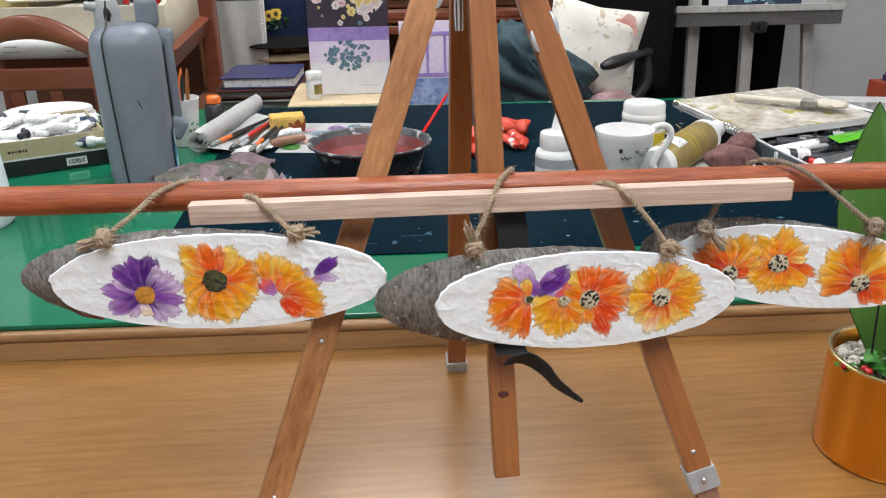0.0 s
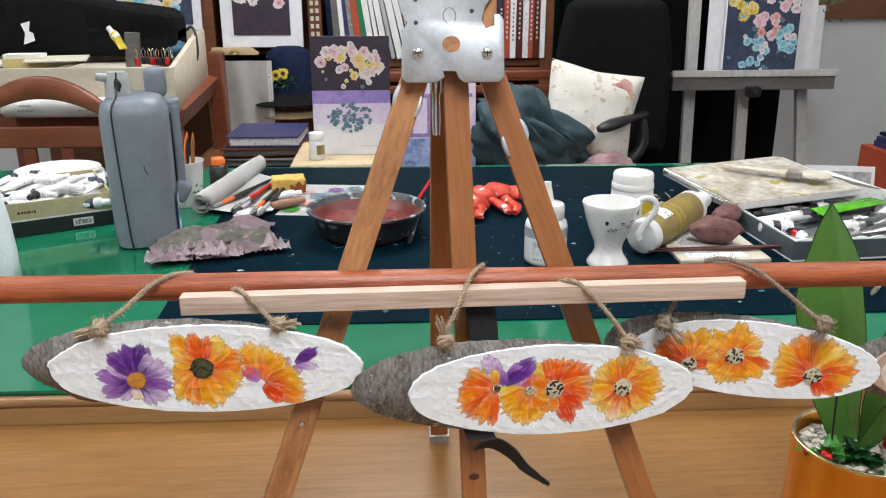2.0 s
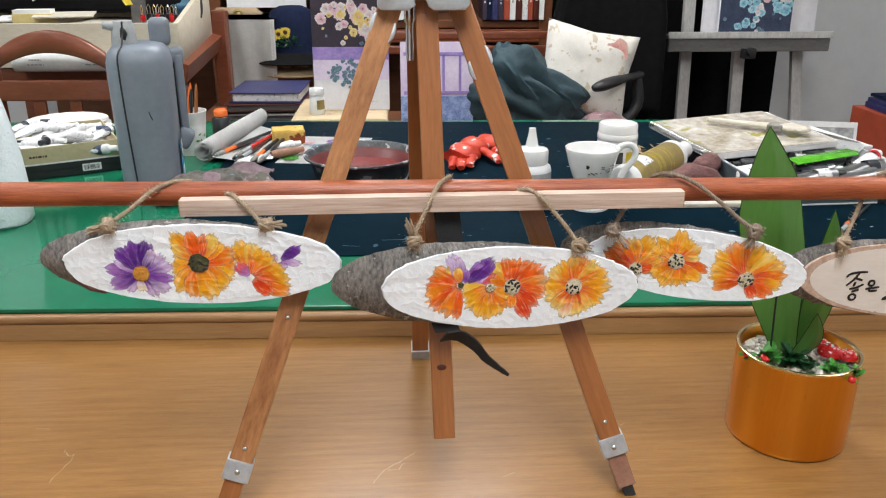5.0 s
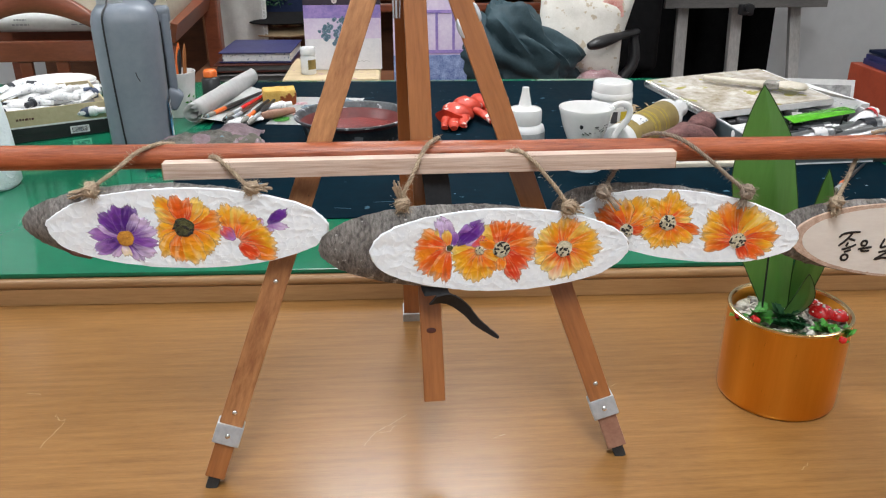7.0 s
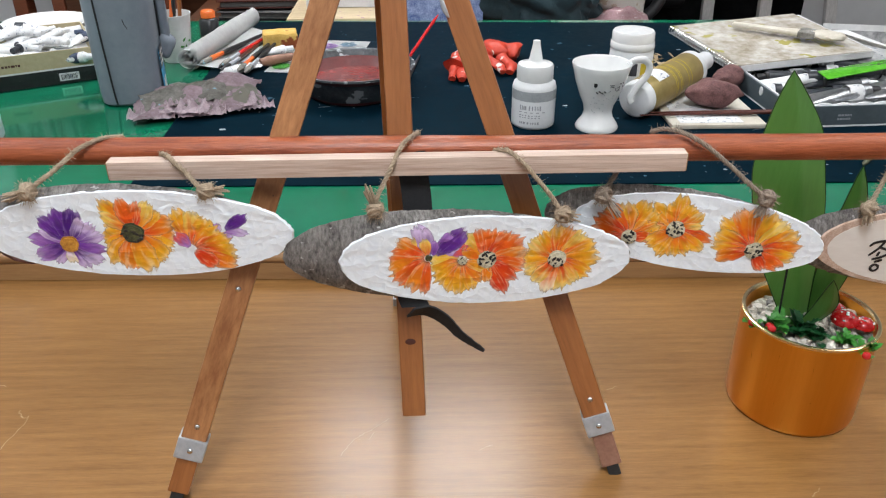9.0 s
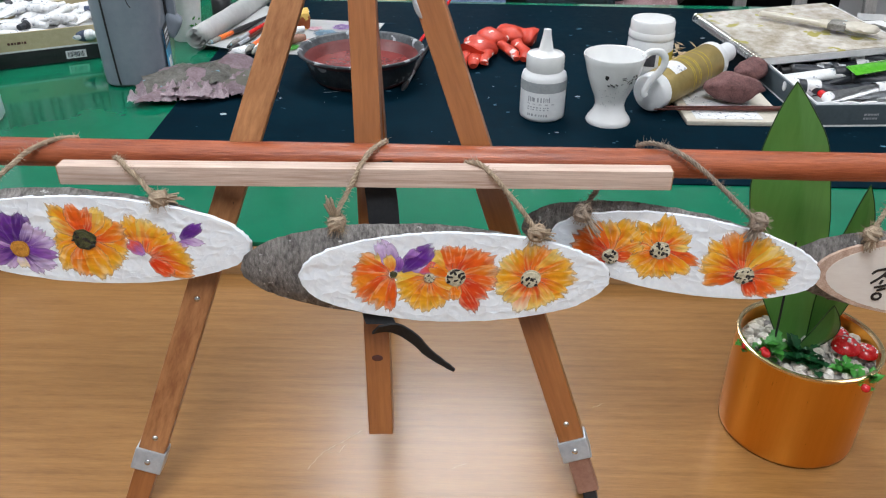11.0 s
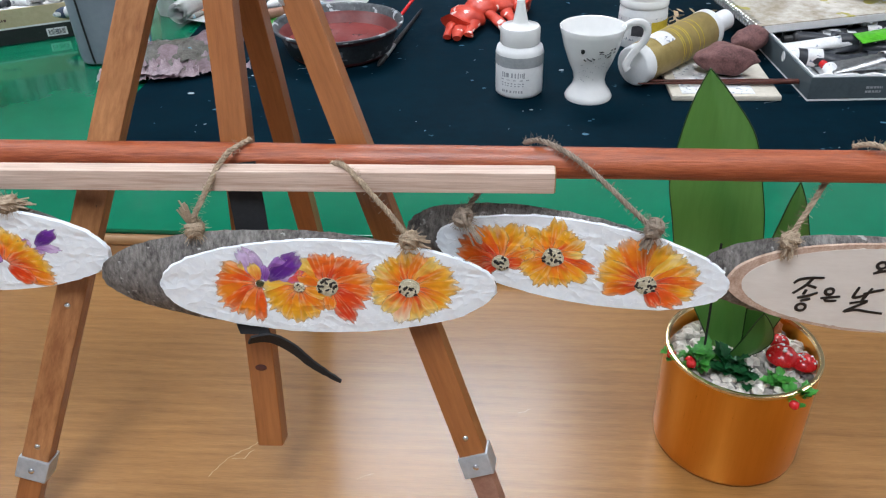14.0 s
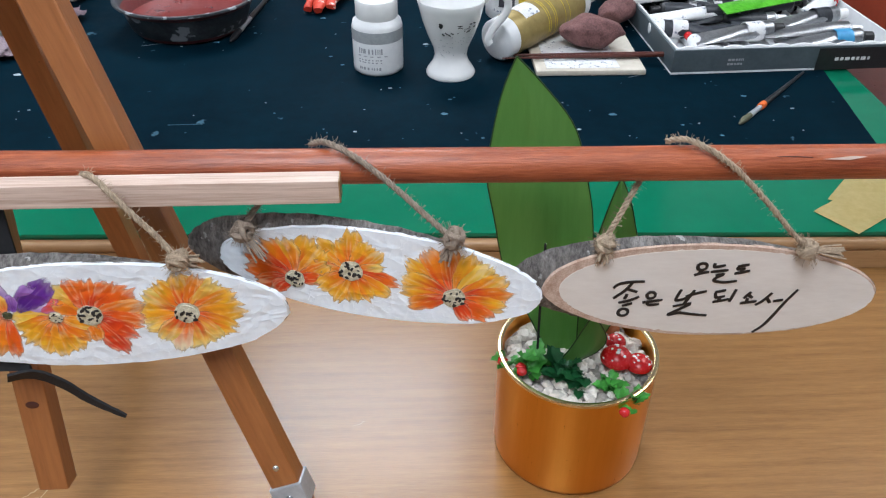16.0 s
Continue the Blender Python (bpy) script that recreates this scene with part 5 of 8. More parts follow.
def sprig(loc, rz, n, r, dark, berries, seed, lean=0.0):
    t = thing("leafy_sprig", loc, rz, label="small plastic sprig of serrated green leaves with red berries" if berries else "dark green plastic moss sprig among pebbles", category="sprig", group="sprigs in the pot")
    rn = random.Random(seed)
    for k in range(n):
        a, el = rn.uniform(0, 6.283), rn.uniform(0.1, 1.1)
        L = r * rn.uniform(0.5, 1.0)
        out = [(0, 0), (0.25, 0.18), (0.32, 0.13), (0.5, 0.26), (0.58, 0.17), (0.75, 0.2), (0.82, 0.1), (1, 0), (0.82, -0.1), (0.75, -0.2), (0.58, -0.17), (0.5, -0.26), (0.32, -0.13), (0.25, -0.18)]
        bm = bmesh.new()
        vs = [bm.verts.new((x * L, y * L * 1.3, 0.25 * L * abs(y) * 2 - 0.12 * L * x * x)) for x, y in out]
        c = bm.verts.new((0.5 * L, 0, -0.02 * L))
        for i in range(len(vs)):
            bm.faces.new((vs[i], vs[(i + 1) % len(vs)], c))
        lf = part("leaflet", bm, M["sprig_dark"] if dark else M["sprig"], t)
        at(lf, (rn.uniform(-0.3, 0.3) * r, rn.uniform(-0.3, 0.3) * r, 0.001 + rn.uniform(0, 0.5) * r), 0, -math.degrees(el), math.degrees(a))
    for k in range(berries):
        b = part("berry", blob(0.0037, 0.25, 2.5, (1, 1, 0.9), seed + k, 2), M["red"], t, "red berry")
        at(b, (rn.uniform(-0.5, 0.5) * r, rn.uniform(-0.7, 0.2) * r, r * 0.55))
    return t


sprig((PX - 0.036, PY - 0.013, 0.083), 0, 22, 0.019, False, 2, 1)
sprig((PX - 0.050, PY - 0.006, 0.085), 0, 9, 0.012, False, 1, 7)
sprig((PX - 0.014, PY - 0.018, 0.083), 0, 26, 0.018, True, 0, 2)
sprig((PX - 0.004, PY - 0.028, 0.083), 0, 18, 0.015, True, 0, 3)
sprig((PX + 0.016, PY - 0.032, 0.083), 0, 16, 0.015, False, 0, 4)
sprig((PX + 0.028, PY - 0.050, 0.084), 0, 11, 0.015, False, 1, 5)


def toadstool(x, y, r, h, seed):
    t = thing("toy_toadstool", (PX + x, PY + y, 0.081), label="shiny red toy toadstool cap with white dots, standing in pebbles", category="toadstool", group="toadstools in the pot")
    part("stem", lathe([(r * 0.3, 0), (r * 0.25, h * 0.7), (r * 0.2, h)], 12), M["plastic"], t)
    cap = part("cap", lathe([(r * 0.3, h * 0.75), (r * 0.98, h * 0.72), (r, h * 0.8), (r * 0.9, h * 1.02), (r * 0.6, h * 1.25), (r * 0.25, h * 1.36), (0, h * 1.38)], 28), M["red"], t)
    rn = random.Random(seed)
    for k in range(13):
        a, q = rn.uniform(0, 6.28), rn.uniform(0.1, 0.92)
        z = h * (1.38 - 0.52 * q ** 2.2)
        part("dot", blob(r * rn.uniform(0.09, 0.15), 0.2, 2, (1, 1, 0.6), k, 1), M["white"], cap, "white dot").matrix_local = pose(r * q * math.cos(a), r * q * math.sin(a), z)


toadstool(0.026, -0.010, 0.0115, 0.015, 1)
toadstool(0.041, -0.014, 0.0095, 0.012, 2)
toadstool(0.030, 0.010, 0.0075, 0.011, 3)
frog = part("clay_nugget", blob(0.008, 0.3, 1.6, (1, 0.8, 1.1), 3, 3), surf("terracotta", (0.40, 0.14, 0.05), (0.55, 0.22, 0.09), 90.0, 0.6), None)
frog.matrix_world = pose(PX + 0.030, PY + 0.030, 0.0885)
tagged(frog, "small orange-brown clay lump on the pebbles", "ornament")


# ---- scratches on the table ----
def scratch(pts, w, seed):
    path = [p + Vector((noise.noise(p * 300), noise.noise(p * 300 + Vector((7, 0, 0))), 0)) * 0.0022 for p in smooth_path(pts, 8)]
    bm = tube(path, w * 0.7, 5, flat=0.25, radii=[w * 0.7 * (0.5 + abs(noise.noise(p * 220 + Vector((0, seed, 0)))) * 1.6) for p in path])
    o = part("glue_scratch", bm, M["scratch"], None)
    tagged(o, "pale dried glue scratch on the table top", "scratch", "table scratches")


M["scratch"] = surf("pale_scratch", (0.34, 0.22, 0.11), (0.50, 0.36, 0.20), 300.0, 0.25)
scratch([(-0.058, 0.395, 0.0001), (-0.050, 0.412, 0.0001), (-0.040, 0.421, 0.0001), (-0.030, 0.430, 0.0001), (-0.019, 0.441, 0.0001)], 0.0006, 1)
scratch([(-0.046, 0.414, 0.0001), (-0.036, 0.415, 0.0001), (-0.030, 0.425, 0.0001)], 0.0005, 2)
scratch([(-0.358, 0.462, 0.0001), (-0.350, 0.451, 0.0001), (-0.345, 0.45, 0.0001), (-0.352, 0.41, 0.0001)], 0.0006, 3)
scratch([(0.322, 0.338, 0.0001), (0.332, 0.347, 0.0001)], 0.0006, 4)
scratch([(0.186, 0.474, 0.0001), (0.196, 0.480, 0.0001)], 0.0005, 5)
scratch([(0.06, 0.398, 0.0001), (0.072, 0.404, 0.0001)], 0.0004, 6)
scratch([(-0.40, 0.50, 0.0001), (-0.385, 0.497, 0.0001)], 0.0006, 7)


# ---- things on the desk ----
def jug():
    t = thing("storage_jug", (-0.489, 1.262, GZ + 0.0002), 12, label="tall grey plastic jug with a taped cap, standing on green glass", category="jug")
    t.matrix_world = t.matrix_world @ Matrix.Diagonal((0.90, 0.86, 1, 1))
    H = 0.262

    def section(k, z, sx, sy, r=0.35):
        out = []
        for i in range(40):
            a = 2 * math.pi * i / 40
            c, s = math.cos(a), math.sin(a)
            e = 0.55
            out.append((sx * math.copysign(abs(c) ** e, c), sy * math.copysign(abs(s) ** e, s), z))
        return out

    bm = bmesh.new()
    lev = [(0.0, 0.052, 0.078), (0.004, 0.057, 0.084), (0.02, 0.0585, 0.0855), (0.20, 0.0605, 0.0875), (0.225, 0.060, 0.087), (0.240, 0.056, 0.082), (0.250, 0.047, 0.072), (0.254, 0.03, 0.05)]
    rings = [[bm.verts.new(p) for p in section(0, *l)] for l in lev]
    for p, q in zip(rings, rings[1:]):
        for i in range(40):
            bm.faces.new((p[i], p[(i + 1) % 40], q[(i + 1) % 40], q[i]))
    bm.faces.new(list(reversed(rings[0])))
    bm.faces.new(rings[-1])
    # the carrying loop at the back corner
    body = part("jug_body", bm, M["jug"], t)
    hnd = bmesh.new()
    box(0.040, 0.045, 0.050, (0.040, 0.045, 0.268), 0.012, bm=hnd, seg=3)
    box(0.030, 0.040, 0.030, (0.066, 0.045, 0.225), 0.009, bm=hnd, seg=3)
    box(0.016, 0.034, 0.16, (0.070, 0.040, 0.150), 0.007, bm=hnd, seg=3)
    box(0.034, 0.040, 0.040, (0.066, 0.035, 0.075), 0.012, (0, 35, 0), bm=hnd, seg=3)
    part("grip", hnd, M["jug"], t)
    # Black slab on the side paints the shade inside the handle gap.
    part("handle_gap_shade", box(0.004, 0.04, 0.13, (0.0605, 0.040, 0.15), 0.002), M["black"], t, "black strip standing in for shade in the handle gap")
    cap = part("cap", lathe([(0.024, 0.252), (0.024, 0.258), (0.021, 0.285), (0.017, 0.292), (0, 0.294)], 28, m=pose(-0.022, -0.015, 0)), M["greylabel"], t, "pale grey screw cap")
    at(part("spout", lathe([(0.0065, 0), (0.0075, 0.012), (0.0062, 0.03), (0, 0.031)], 18), M["greylabel"], cap), (-0.028, -0.020, 0.281), 0, -80, 12)
    tp = smooth_path([(-0.020, -0.039, 0.293), (-0.022, -0.042, 0.27), (-0.024, -0.060, 0.2535), (-0.030, -0.0815, 0.243), (-0.032, -0.0885, 0.22), (-0.030, -0.0888, 0.13), (-0.026, -0.0868, 0.03), (-0.024, -0.0845, 0.005)], 5)
    part("tape_line", tube(tp, 0.0018, 6), M["black"], t, "black cord stuck down the front")
    at(part("tape_blob", blob(0.008, 0.4, 2, (0.8, 0.5, 1.5), 2, 2), M["black"], cap), (-0.020, -0.038, 0.272))
    part("scratch_mark", tube([(0.012, -0.0885, 0.145), (0.014, -0.0888, 0.137), (0.018, -0.0885, 0.130)], 0.0008, 5), M["black"], t)
    lb = part("label", box(0.0012, 0.060, 0.075, (0.0603, -0.020, 0.048), 0.0004), M["blue"], t, "blue and black printed label")
    part("label_band", box(0.0014, 0.060, 0.034, (0.0606, -0.020, 0.069), 0.0004), M["black"], t)
    text_bars(t, "print_bars", 0.045, 0.026, 3, Matrix.Translation((0.0616, -0.020, 0.069)) @ pose(0, 0, 0, 90, 0, 90), M["label_white"], 3)
    at(part("label_patch", box(0.0012, 0.03, 0.02, (0, 0, 0), 0.0003), M["label_white"], t), (0.0612, -0.02, 0.022))


jug()
wb = thing("white_bottle", (-0.668, 1.035, GZ + 0.0002), label="tall bottle covered in rough white gesso, standing on green glass", category="bottle")
bm = lathe([(0, 0), (0.044, 0.0), (0.049, 0.006), (0.049, 0.05), (0.046, 0.10), (0.040, 0.15), (0.033, 0.19), (0.022, 0.225), (0.016, 0.25), (0.015, 0.29), (0.017, 0.295), (0.012, 0.297), (0, 0.297)], 48)
for v in bm.verts:
    k = 0.0016 * noise.noise(v.co * 60) + 0.001 * noise.noise(v.co * 160)
    v.co += Vector((v.co.x, v.co.y, 0)).normalized() * k if v.co.xy.length > 1e-4 else Vector((0, 0, 0))
part("bottle_body", bm, M["gesso"], wb)


def paint_tube(name, loc, rz, L, r, body, cap, band, label, tilt=0.0, grp="paint tubes"):
    t = thing(name, loc, rz, label=label, category="paint tube", group=grp, ry=tilt)
    bm = bmesh.new()
    NS, NR_ = 8, 14
    rings = []
    for i in range(NS + 1):
        s = i / NS
        flat = 1 - 0.86 * s ** 1.3
        wide = 1 + 0.45 * s
        rings.append([bm.verts.new((L * (1 - s), r * wide * math.cos(2 * math.pi * k / NR_), r + r * flat * math.sin(2 * math.pi * k / NR_) * (1 + 0.1 * noise.noise(Vector((s * 5, k, L * 99)))) - r * (1 - flat) * 0.7)) for k in range(NR_)])
    for a, b in zip(rings, rings[1:]):
        for k in range(NR_):
            bm.faces.new((a[k], a[(k + 1) % NR_], b[(k + 1) % NR_], b[k]))
    bm.faces.new(rings[0])
    bm.faces.new(list(reversed(rings[-1])))
    bmesh.ops.recalc_face_normals(bm, faces=list(bm.faces))
    part("tube_body", bm, body, t)
    part("tube_cap", lathe([(r * 0.95, 0), (r * 0.8, 0.004), (r * 0.55, 0.005), (r * 0.62, 0.007), (r * 0.58, 0.020), (0, 0.0205)], 16, m=Matrix.Translation((L, 0, r)) @ pose(0, 0, 0, 0, 90, 0)), cap, t, "screw cap")
    if band is not None:
        bb = lathe([(r * 1.06, 0), (r * 1.10, L * 0.22)], 16, cap=False)
        bb.transform(Matrix.Translation((L * 0.66, 0, r * 0.93)) @ pose(0, 0, 0, 0, 90, 0) @ Matrix.Diagonal((0.93, 1, 1, 1)))
        part("colour_band", bb, band, t, "coloured label band")
    return t


def tray_box(name, loc, rz, sx, sy, h, wall, material, inner, label):
    t = thing(name, loc, rz, label=label, category="box")
    part("bottom", box(sx, sy, wall, (0, 0, wall / 2), 0.0005), inner, t)
    for s in (-1, 1):
        part("side", box(sx, wall, h - wall, (0, s * (sy / 2 - wall / 2), wall + (h - wall) / 2), 0.0006), material, t)
        part("side", box(wall, sy - 2 * wall, h - wall, (s * (sx / 2 - wall / 2), 0, wall + (h - wall) / 2), 0.0006), material, t)
    return t


# tan tray of white tubes on a black box
A = 27
ca, sa = math.cos(radians(A)), math.sin(radians(A))


def near(u, v, z):
    """Along the box front (u, leftwards minus) and back from it (v), in the desk's frame."""
    return (-0.578 + u * ca - v * sa, 1.352 + u * sa + v * ca, z)


bx = near(-0.15, 0.10, GZ + 0.0002)
bk = thing("flat_box", bx, A, label="closed black cardboard box with a barcode sticker on green glass", category="box")
part("box_body", box(0.30, 0.20, 0.026, (0, 0, 0.013), 0.001), M["black"], bk)
part("lid_line", box(0.302, 0.202, 0.012, (0, 0, 0.0205), 0.001), M["black"], bk)
st = part("sticker", box(0.034, 0.0008, 0.014, (0.095, -0.1014, 0.013), 0.0002), M["label_white"], bk, "white barcode sticker")
bars = bmesh.new()
for k in range(14):
    box(0.0008 if k % 3 else 0.0014, 0.0006, 0.009, (0.082 + k * 0.002, -0.1020, 0.013), bm=bars)
part("barcode", bars, M["print"], st)
tr = near(-0.165, 0.11, GZ + 0.0268)
tt = tray_box("tube_tray", tr, A, 0.33, 0.22, 0.034, 0.003, M["boxtan"], M["paper"], "tan cardboard tray heaped with white paint tubes")
text_bars(tt, "print_bars", 0.03, 0.008, 1, Matrix.Translation((0.02, -0.1105, 0.016)) @ pose(0, 0, 0, 90, 0, 0), M["chop"], 9)
rnd = random.Random(11)
caps = [M["plastic"], M["plastic"], M["white"], M["plastic"], M["label_white"], M["label_black"]]
bands = [None, None, M["print_grey"], None, None, M["label_white"], M["navy_paint"], None, M["label_black"]]
for k in range(44):
    u, v = rnd.uniform(-0.28, -0.05), rnd.uniform(0.03, 0.185)
    paint_tube("paint_tube", near(u, v, GZ + 0.031 + 0.009 * (k // 12)), A + rnd.uniform(-50, 50) + rnd.choice((0, 180)), rnd.uniform(0.06, 0.085), rnd.uniform(0.008, 0.010), M["label_white"], rnd.choice(caps), rnd.choice(bands), "white-labelled squeezed paint tube lying in the tan tray", rnd.uniform(-4, 4))
for k, (px, py, r) in enumerate(((-0.80, 1.66, 0.105), (-0.80, 1.66, 0.098), (-0.795, 1.655, 0.09))):
    p = part("paper_plate", lathe([(0, 0.0), (r * 0.7, 0.0), (r * 0.8, 0.006), (r, 0.013), (r * 0.99, 0.0145), (r * 0.78, 0.0085), (r * 0.68, 0.003), (0, 0.003)], 40), M["white"], None)
    p.matrix_world = pose(px, py, GZ + 0.0003 + 0.012 * k + (0.02 if k else 0.0) * 0)
    tagged(p, "white paper plate palette stacked on the desk", "plate", "stacked plates")

# paper cup with pencils
cup = thing("paper_cup", (-0.470, 1.475, GZ + 0.0002), label="white paper cup with a green leaf print holding pencils", category="cup")
part("cup_body", lathe([(0, 0), (0.026, 0), (0.0265, 0.003), (0.0355, 0.088), (0.0365, 0.090), (0.0365, 0.0915), (0.0345, 0.0915), (0.0253, 0.004), (0, 0.004)], 40), M["paper"], cup)
lv = bmesh.new()
for k in range(9):
    a = radians(-60 + k * 13)
    q = Matrix.Translation((0.0305 * math.cos(a), 0.0305 * math.sin(a), 0.032 + 0.010 * math.sin(k * 1.9))) @ pose(0, 0, 0, 0, 0, math.degrees(a)) @ pose(0, 0, 0, k * 47, 0, 0)
    slab([(0, 0), (0.004, 0.0022), (0.010, 0), (0.004, -0.0022)], 0.0008, m=q @ pose(0, 0, 0, 90, 0, 90), bm=lv)
part("leaf_print", lv, M["sprig"], cup, "printed green leaves")


def pencil(loc, rz, tilt, L, r, body, tip, name="pencil", label="wooden pencil standing in the paper cup"):
    t = thing(name, loc, rz, label=label, category=name, group="pencils", ry=tilt)
    part("shaft", lathe([(r, 0), (r, L - 0.018), (r * 0.4, L - 0.003), (0, L)], 6), body, t)
    part("ferrule", lathe([(r * 1.06, -0.004), (r * 1.06, 0.012), (r, 0.012)], 10), tip, t)


pencil((-0.482, 1.472, GZ + 0.006), 20, 9, 0.145, 0.0042, M["orange_ferrule"], M["black"])
pencil((-0.464, 1.482, GZ + 0.006), 60, 8, 0.140, 0.0038, M["leg"], M["black"])
pencil((-0.478, 1.488, GZ + 0.006), 140, -11, 0.135, 0.004, M["black"], M["steel"])
mk = thing("marker_jar", (-0.432, 1.60, GZ + 0.0002), label="small dark jar with an orange cap", category="jar")
part("jar_body", lathe([(0, 0), (0.02, 0), (0.021, 0.003), (0.020, 0.05), (0.014, 0.055), (0, 0.055)], 24), M["black"], mk)
part("cap", lathe([(0.015, 0.055), (0.015, 0.066), (0.012, 0.07), (0, 0.071)], 20), M["orange_ferrule"], mk, "orange cap")

# cloth roll and brushes on it
ro = thing("cloth_roll", (-0.400, 1.56, GZ + 0.0020), label="rolled white cotton brush wrap lying open on the mat", category="cloth")
sp = []
for k in range(46):
    a = k / 45 * 4.4 * math.pi
    rad = 0.007 + 0.0012 * a
    sp.append((rad * math.cos(a), rad * math.sin(a) + 0.0235))
rb = bmesh.new()
pr = []
for (x, z) in sp:
    pr.append([rb.verts.new((x + 0.003 * noise.noise(Vector((j, z * 40, 0))), (j / 9 - 0.5) * 0.34, z)) for j in range(10)])
for a, b in zip(pr, pr[1:]):
    for j in range(9):
        rb.faces.new((a[j], a[j + 1], b[j + 1], b[j]))
bmesh.ops.solidify(rb, geom=list(rb.faces), thickness=0.001)
at(part("rolled_edge", rb, M["paper"], ro), (0, 0, 0), 0, 0, -10)
at(part("open_flap", sheet(0.11, 0.30, 14, 18, lambda u, v: 0.004 + 0.008 * (1 - u) ** 3 + 0.003 * math.sin(9 * v + 4 * u), thick=0.001), M["paper"], ro), (0.055, -0.03, 0), 0, 0, -12)


def brush(loc, rz, L, r, handle, ferrule, hair, label="paint-stained artist brush lying on the cloth wrap", tilt=0.0, grp="brushes on the desk"):
    t = thing("paint_brush", loc, rz, label=label, category="paint brush", group=grp, ry=tilt)
    rot = pose(0, 0, r, 0, 90, 0)
    part("handle", lathe([(r * 0.35, 0), (r * 0.6, L * 0.08), (r * 0.75, L * 0.3), (r, L * 0.58), (r * 0.8, L * 0.68), (0, L * 0.68)], 12, m=rot), handle, t)
    part("ferrule", lathe([(r * 0.85, L * 0.67), (r * 0.9, L * 0.7), (r * 0.85, L * 0.74), (r * 1.05, L * 0.85), (0, L * 0.85)], 12, m=rot), ferrule, t)
    part("bristles", lathe([(r * 0.95, L * 0.85), (r * 1.15, L * 0.92), (r * 0.8, L * 0.97), (r * 0.2, L), (0, L)], 12, m=rot, squash=1.0), hair, t)


rnd = random.Random(4)
for k, (hm, fm) in enumerate([(M["black"], M["steel"]), (M["black"], M["orange_ferrule"]), (M["chop"], M["steel"]), (M["red"], M["steel"]), (M["black"], M["steel"]), (M["black"], M["orange_ferrule"]), (M["leg"], M["steel"]), (M["black"], M["steel"])]):
    u = k / 7
    brush((-0.325 + 0.045 * u + rnd.uniform(-0.006, 0.006), 1.62 - 0.03 * u, MZ + 0.004 + 0.005 * (k % 2)), 253 + 8 * u + rnd.uniform(-5, 5), rnd.uniform(0.22, 0.27), 0.0048, hm, fm, M["rag_grey"] if k % 2 else M["black"])
pk = thing("palette_knife", (-0.352, 1.355, MZ + 0.0014), 38, label="palette knife with paint-caked white blade and worn handle", category="palette knife")
part("handle", lathe([(0.007, 0), (0.010, 0.02), (0.008, 0.06), (0.006, 0.075), (0, 0.076)], 16, m=pose(0.075, 0, 0.010, 0, 90, 0)), M["legtip"], pk)
part("blade", blob(0.042, 0.35, 3, (1.0, 0.36, 0.16), 4, 3, m=pose(0.035, 0, 0.007)), M["label_white"], pk, "blade caked with dried white paint")
tb = paint_tube("paint_tube", (-0.325, 1.47, MZ), 30, 0.07, 0.009, M["label_white"], M["plastic"], None, "squeezed white paint tube lying on the mat")
sg = thing("sponge", (-0.278, 1.555, MZ), 12, label="yellow foam sponge stained brown with paint", category="sponge")
own = box(0.070, 0.050, 0.034, (0, 0, 0.017), 0.006, seg=2)
bmesh.ops.subdivide_edges(own, edges=list(own.edges), cuts=3, use_grid_fill=True)
for v in own.verts:
    v.co += Vector((noise.noise(v.co * 70), noise.noise(v.co * 70 + Vector((5, 0, 0))), noise.noise(v.co * 70 + Vector((0, 5, 0))) * (1 if v.co.z > 0.004 else 0))) * 0.0022
part("foam", own, M["sponge"], sg)

# painted sheet of paper under the basin
pa = thing("practice_sheet", (-0.188, 1.485, MZ + 0.0002), -8, label="white paper sheet with red, purple and green paint dabs", category="paper")
part("sheet", sheet(0.16, 0.24, 10, 12, lambda u, v: 0.0004 + 0.002 * (u * (1 - u)) * math.sin(5 * v) ** 2, thick=0.0004), M["paper"], pa)
for k, (u, v, mtl, r) in enumerate(((-0.055, -0.085, M["sprig"], 0.02), (-0.03, -0.04, M["p_coral"], 0.018), (-0.02, 0.02, M["p_leaf"], 0.024), (0.0, 0.07, M["purple"], 0.02), (0.04, 0.085, M["p_leaf"], 0.018), (-0.05, 0.05, M["p_pink"], 0.016))):
    f = bloom(pa, "paint_dab", 0, 0, r, 5, mtl, None, 0, 60 + k, hearts=False, joined=True, lift=0.0006)
    f.matrix_local = pose(u, v, 0.001, -90, 0, 0)

# plastic basin of paint water
ba = thing("water_basin", (-0.102, 1.248, MZ + 0.0002), label="round grey plastic basin of murky red paint water", category="basin")
part("basin_shell", lathe([(0, 0), (0.074, 0), (0.080, 0.003), (0.091, 0.036), (0.094, 0.038), (0.103, 0.0475)], 64, cap=False), M["basin_out"], ba, "reddish basin outside")
part("basin_inside", lathe([(0.103, 0.0475), (0.1065, 0.0485), (0.1065, 0.0515), (0.103, 0.0520), (0.099, 0.049), (0.086, 0.010), (0.078, 0.005), (0, 0.005)], 64, cap=False), M["basin"], ba, "paint-crusted grey rim and inside")
part("water", lathe([(0, 0.0225), (0.0902, 0.0225)], 64, cap=False), M["water"], ba, "still red-brown paint water")
brush((0.012, 1.47, MZ), 262, 0.30, 0.0042, M["black"], M["steel"], M["black"], "long black brush lying beside the basin")
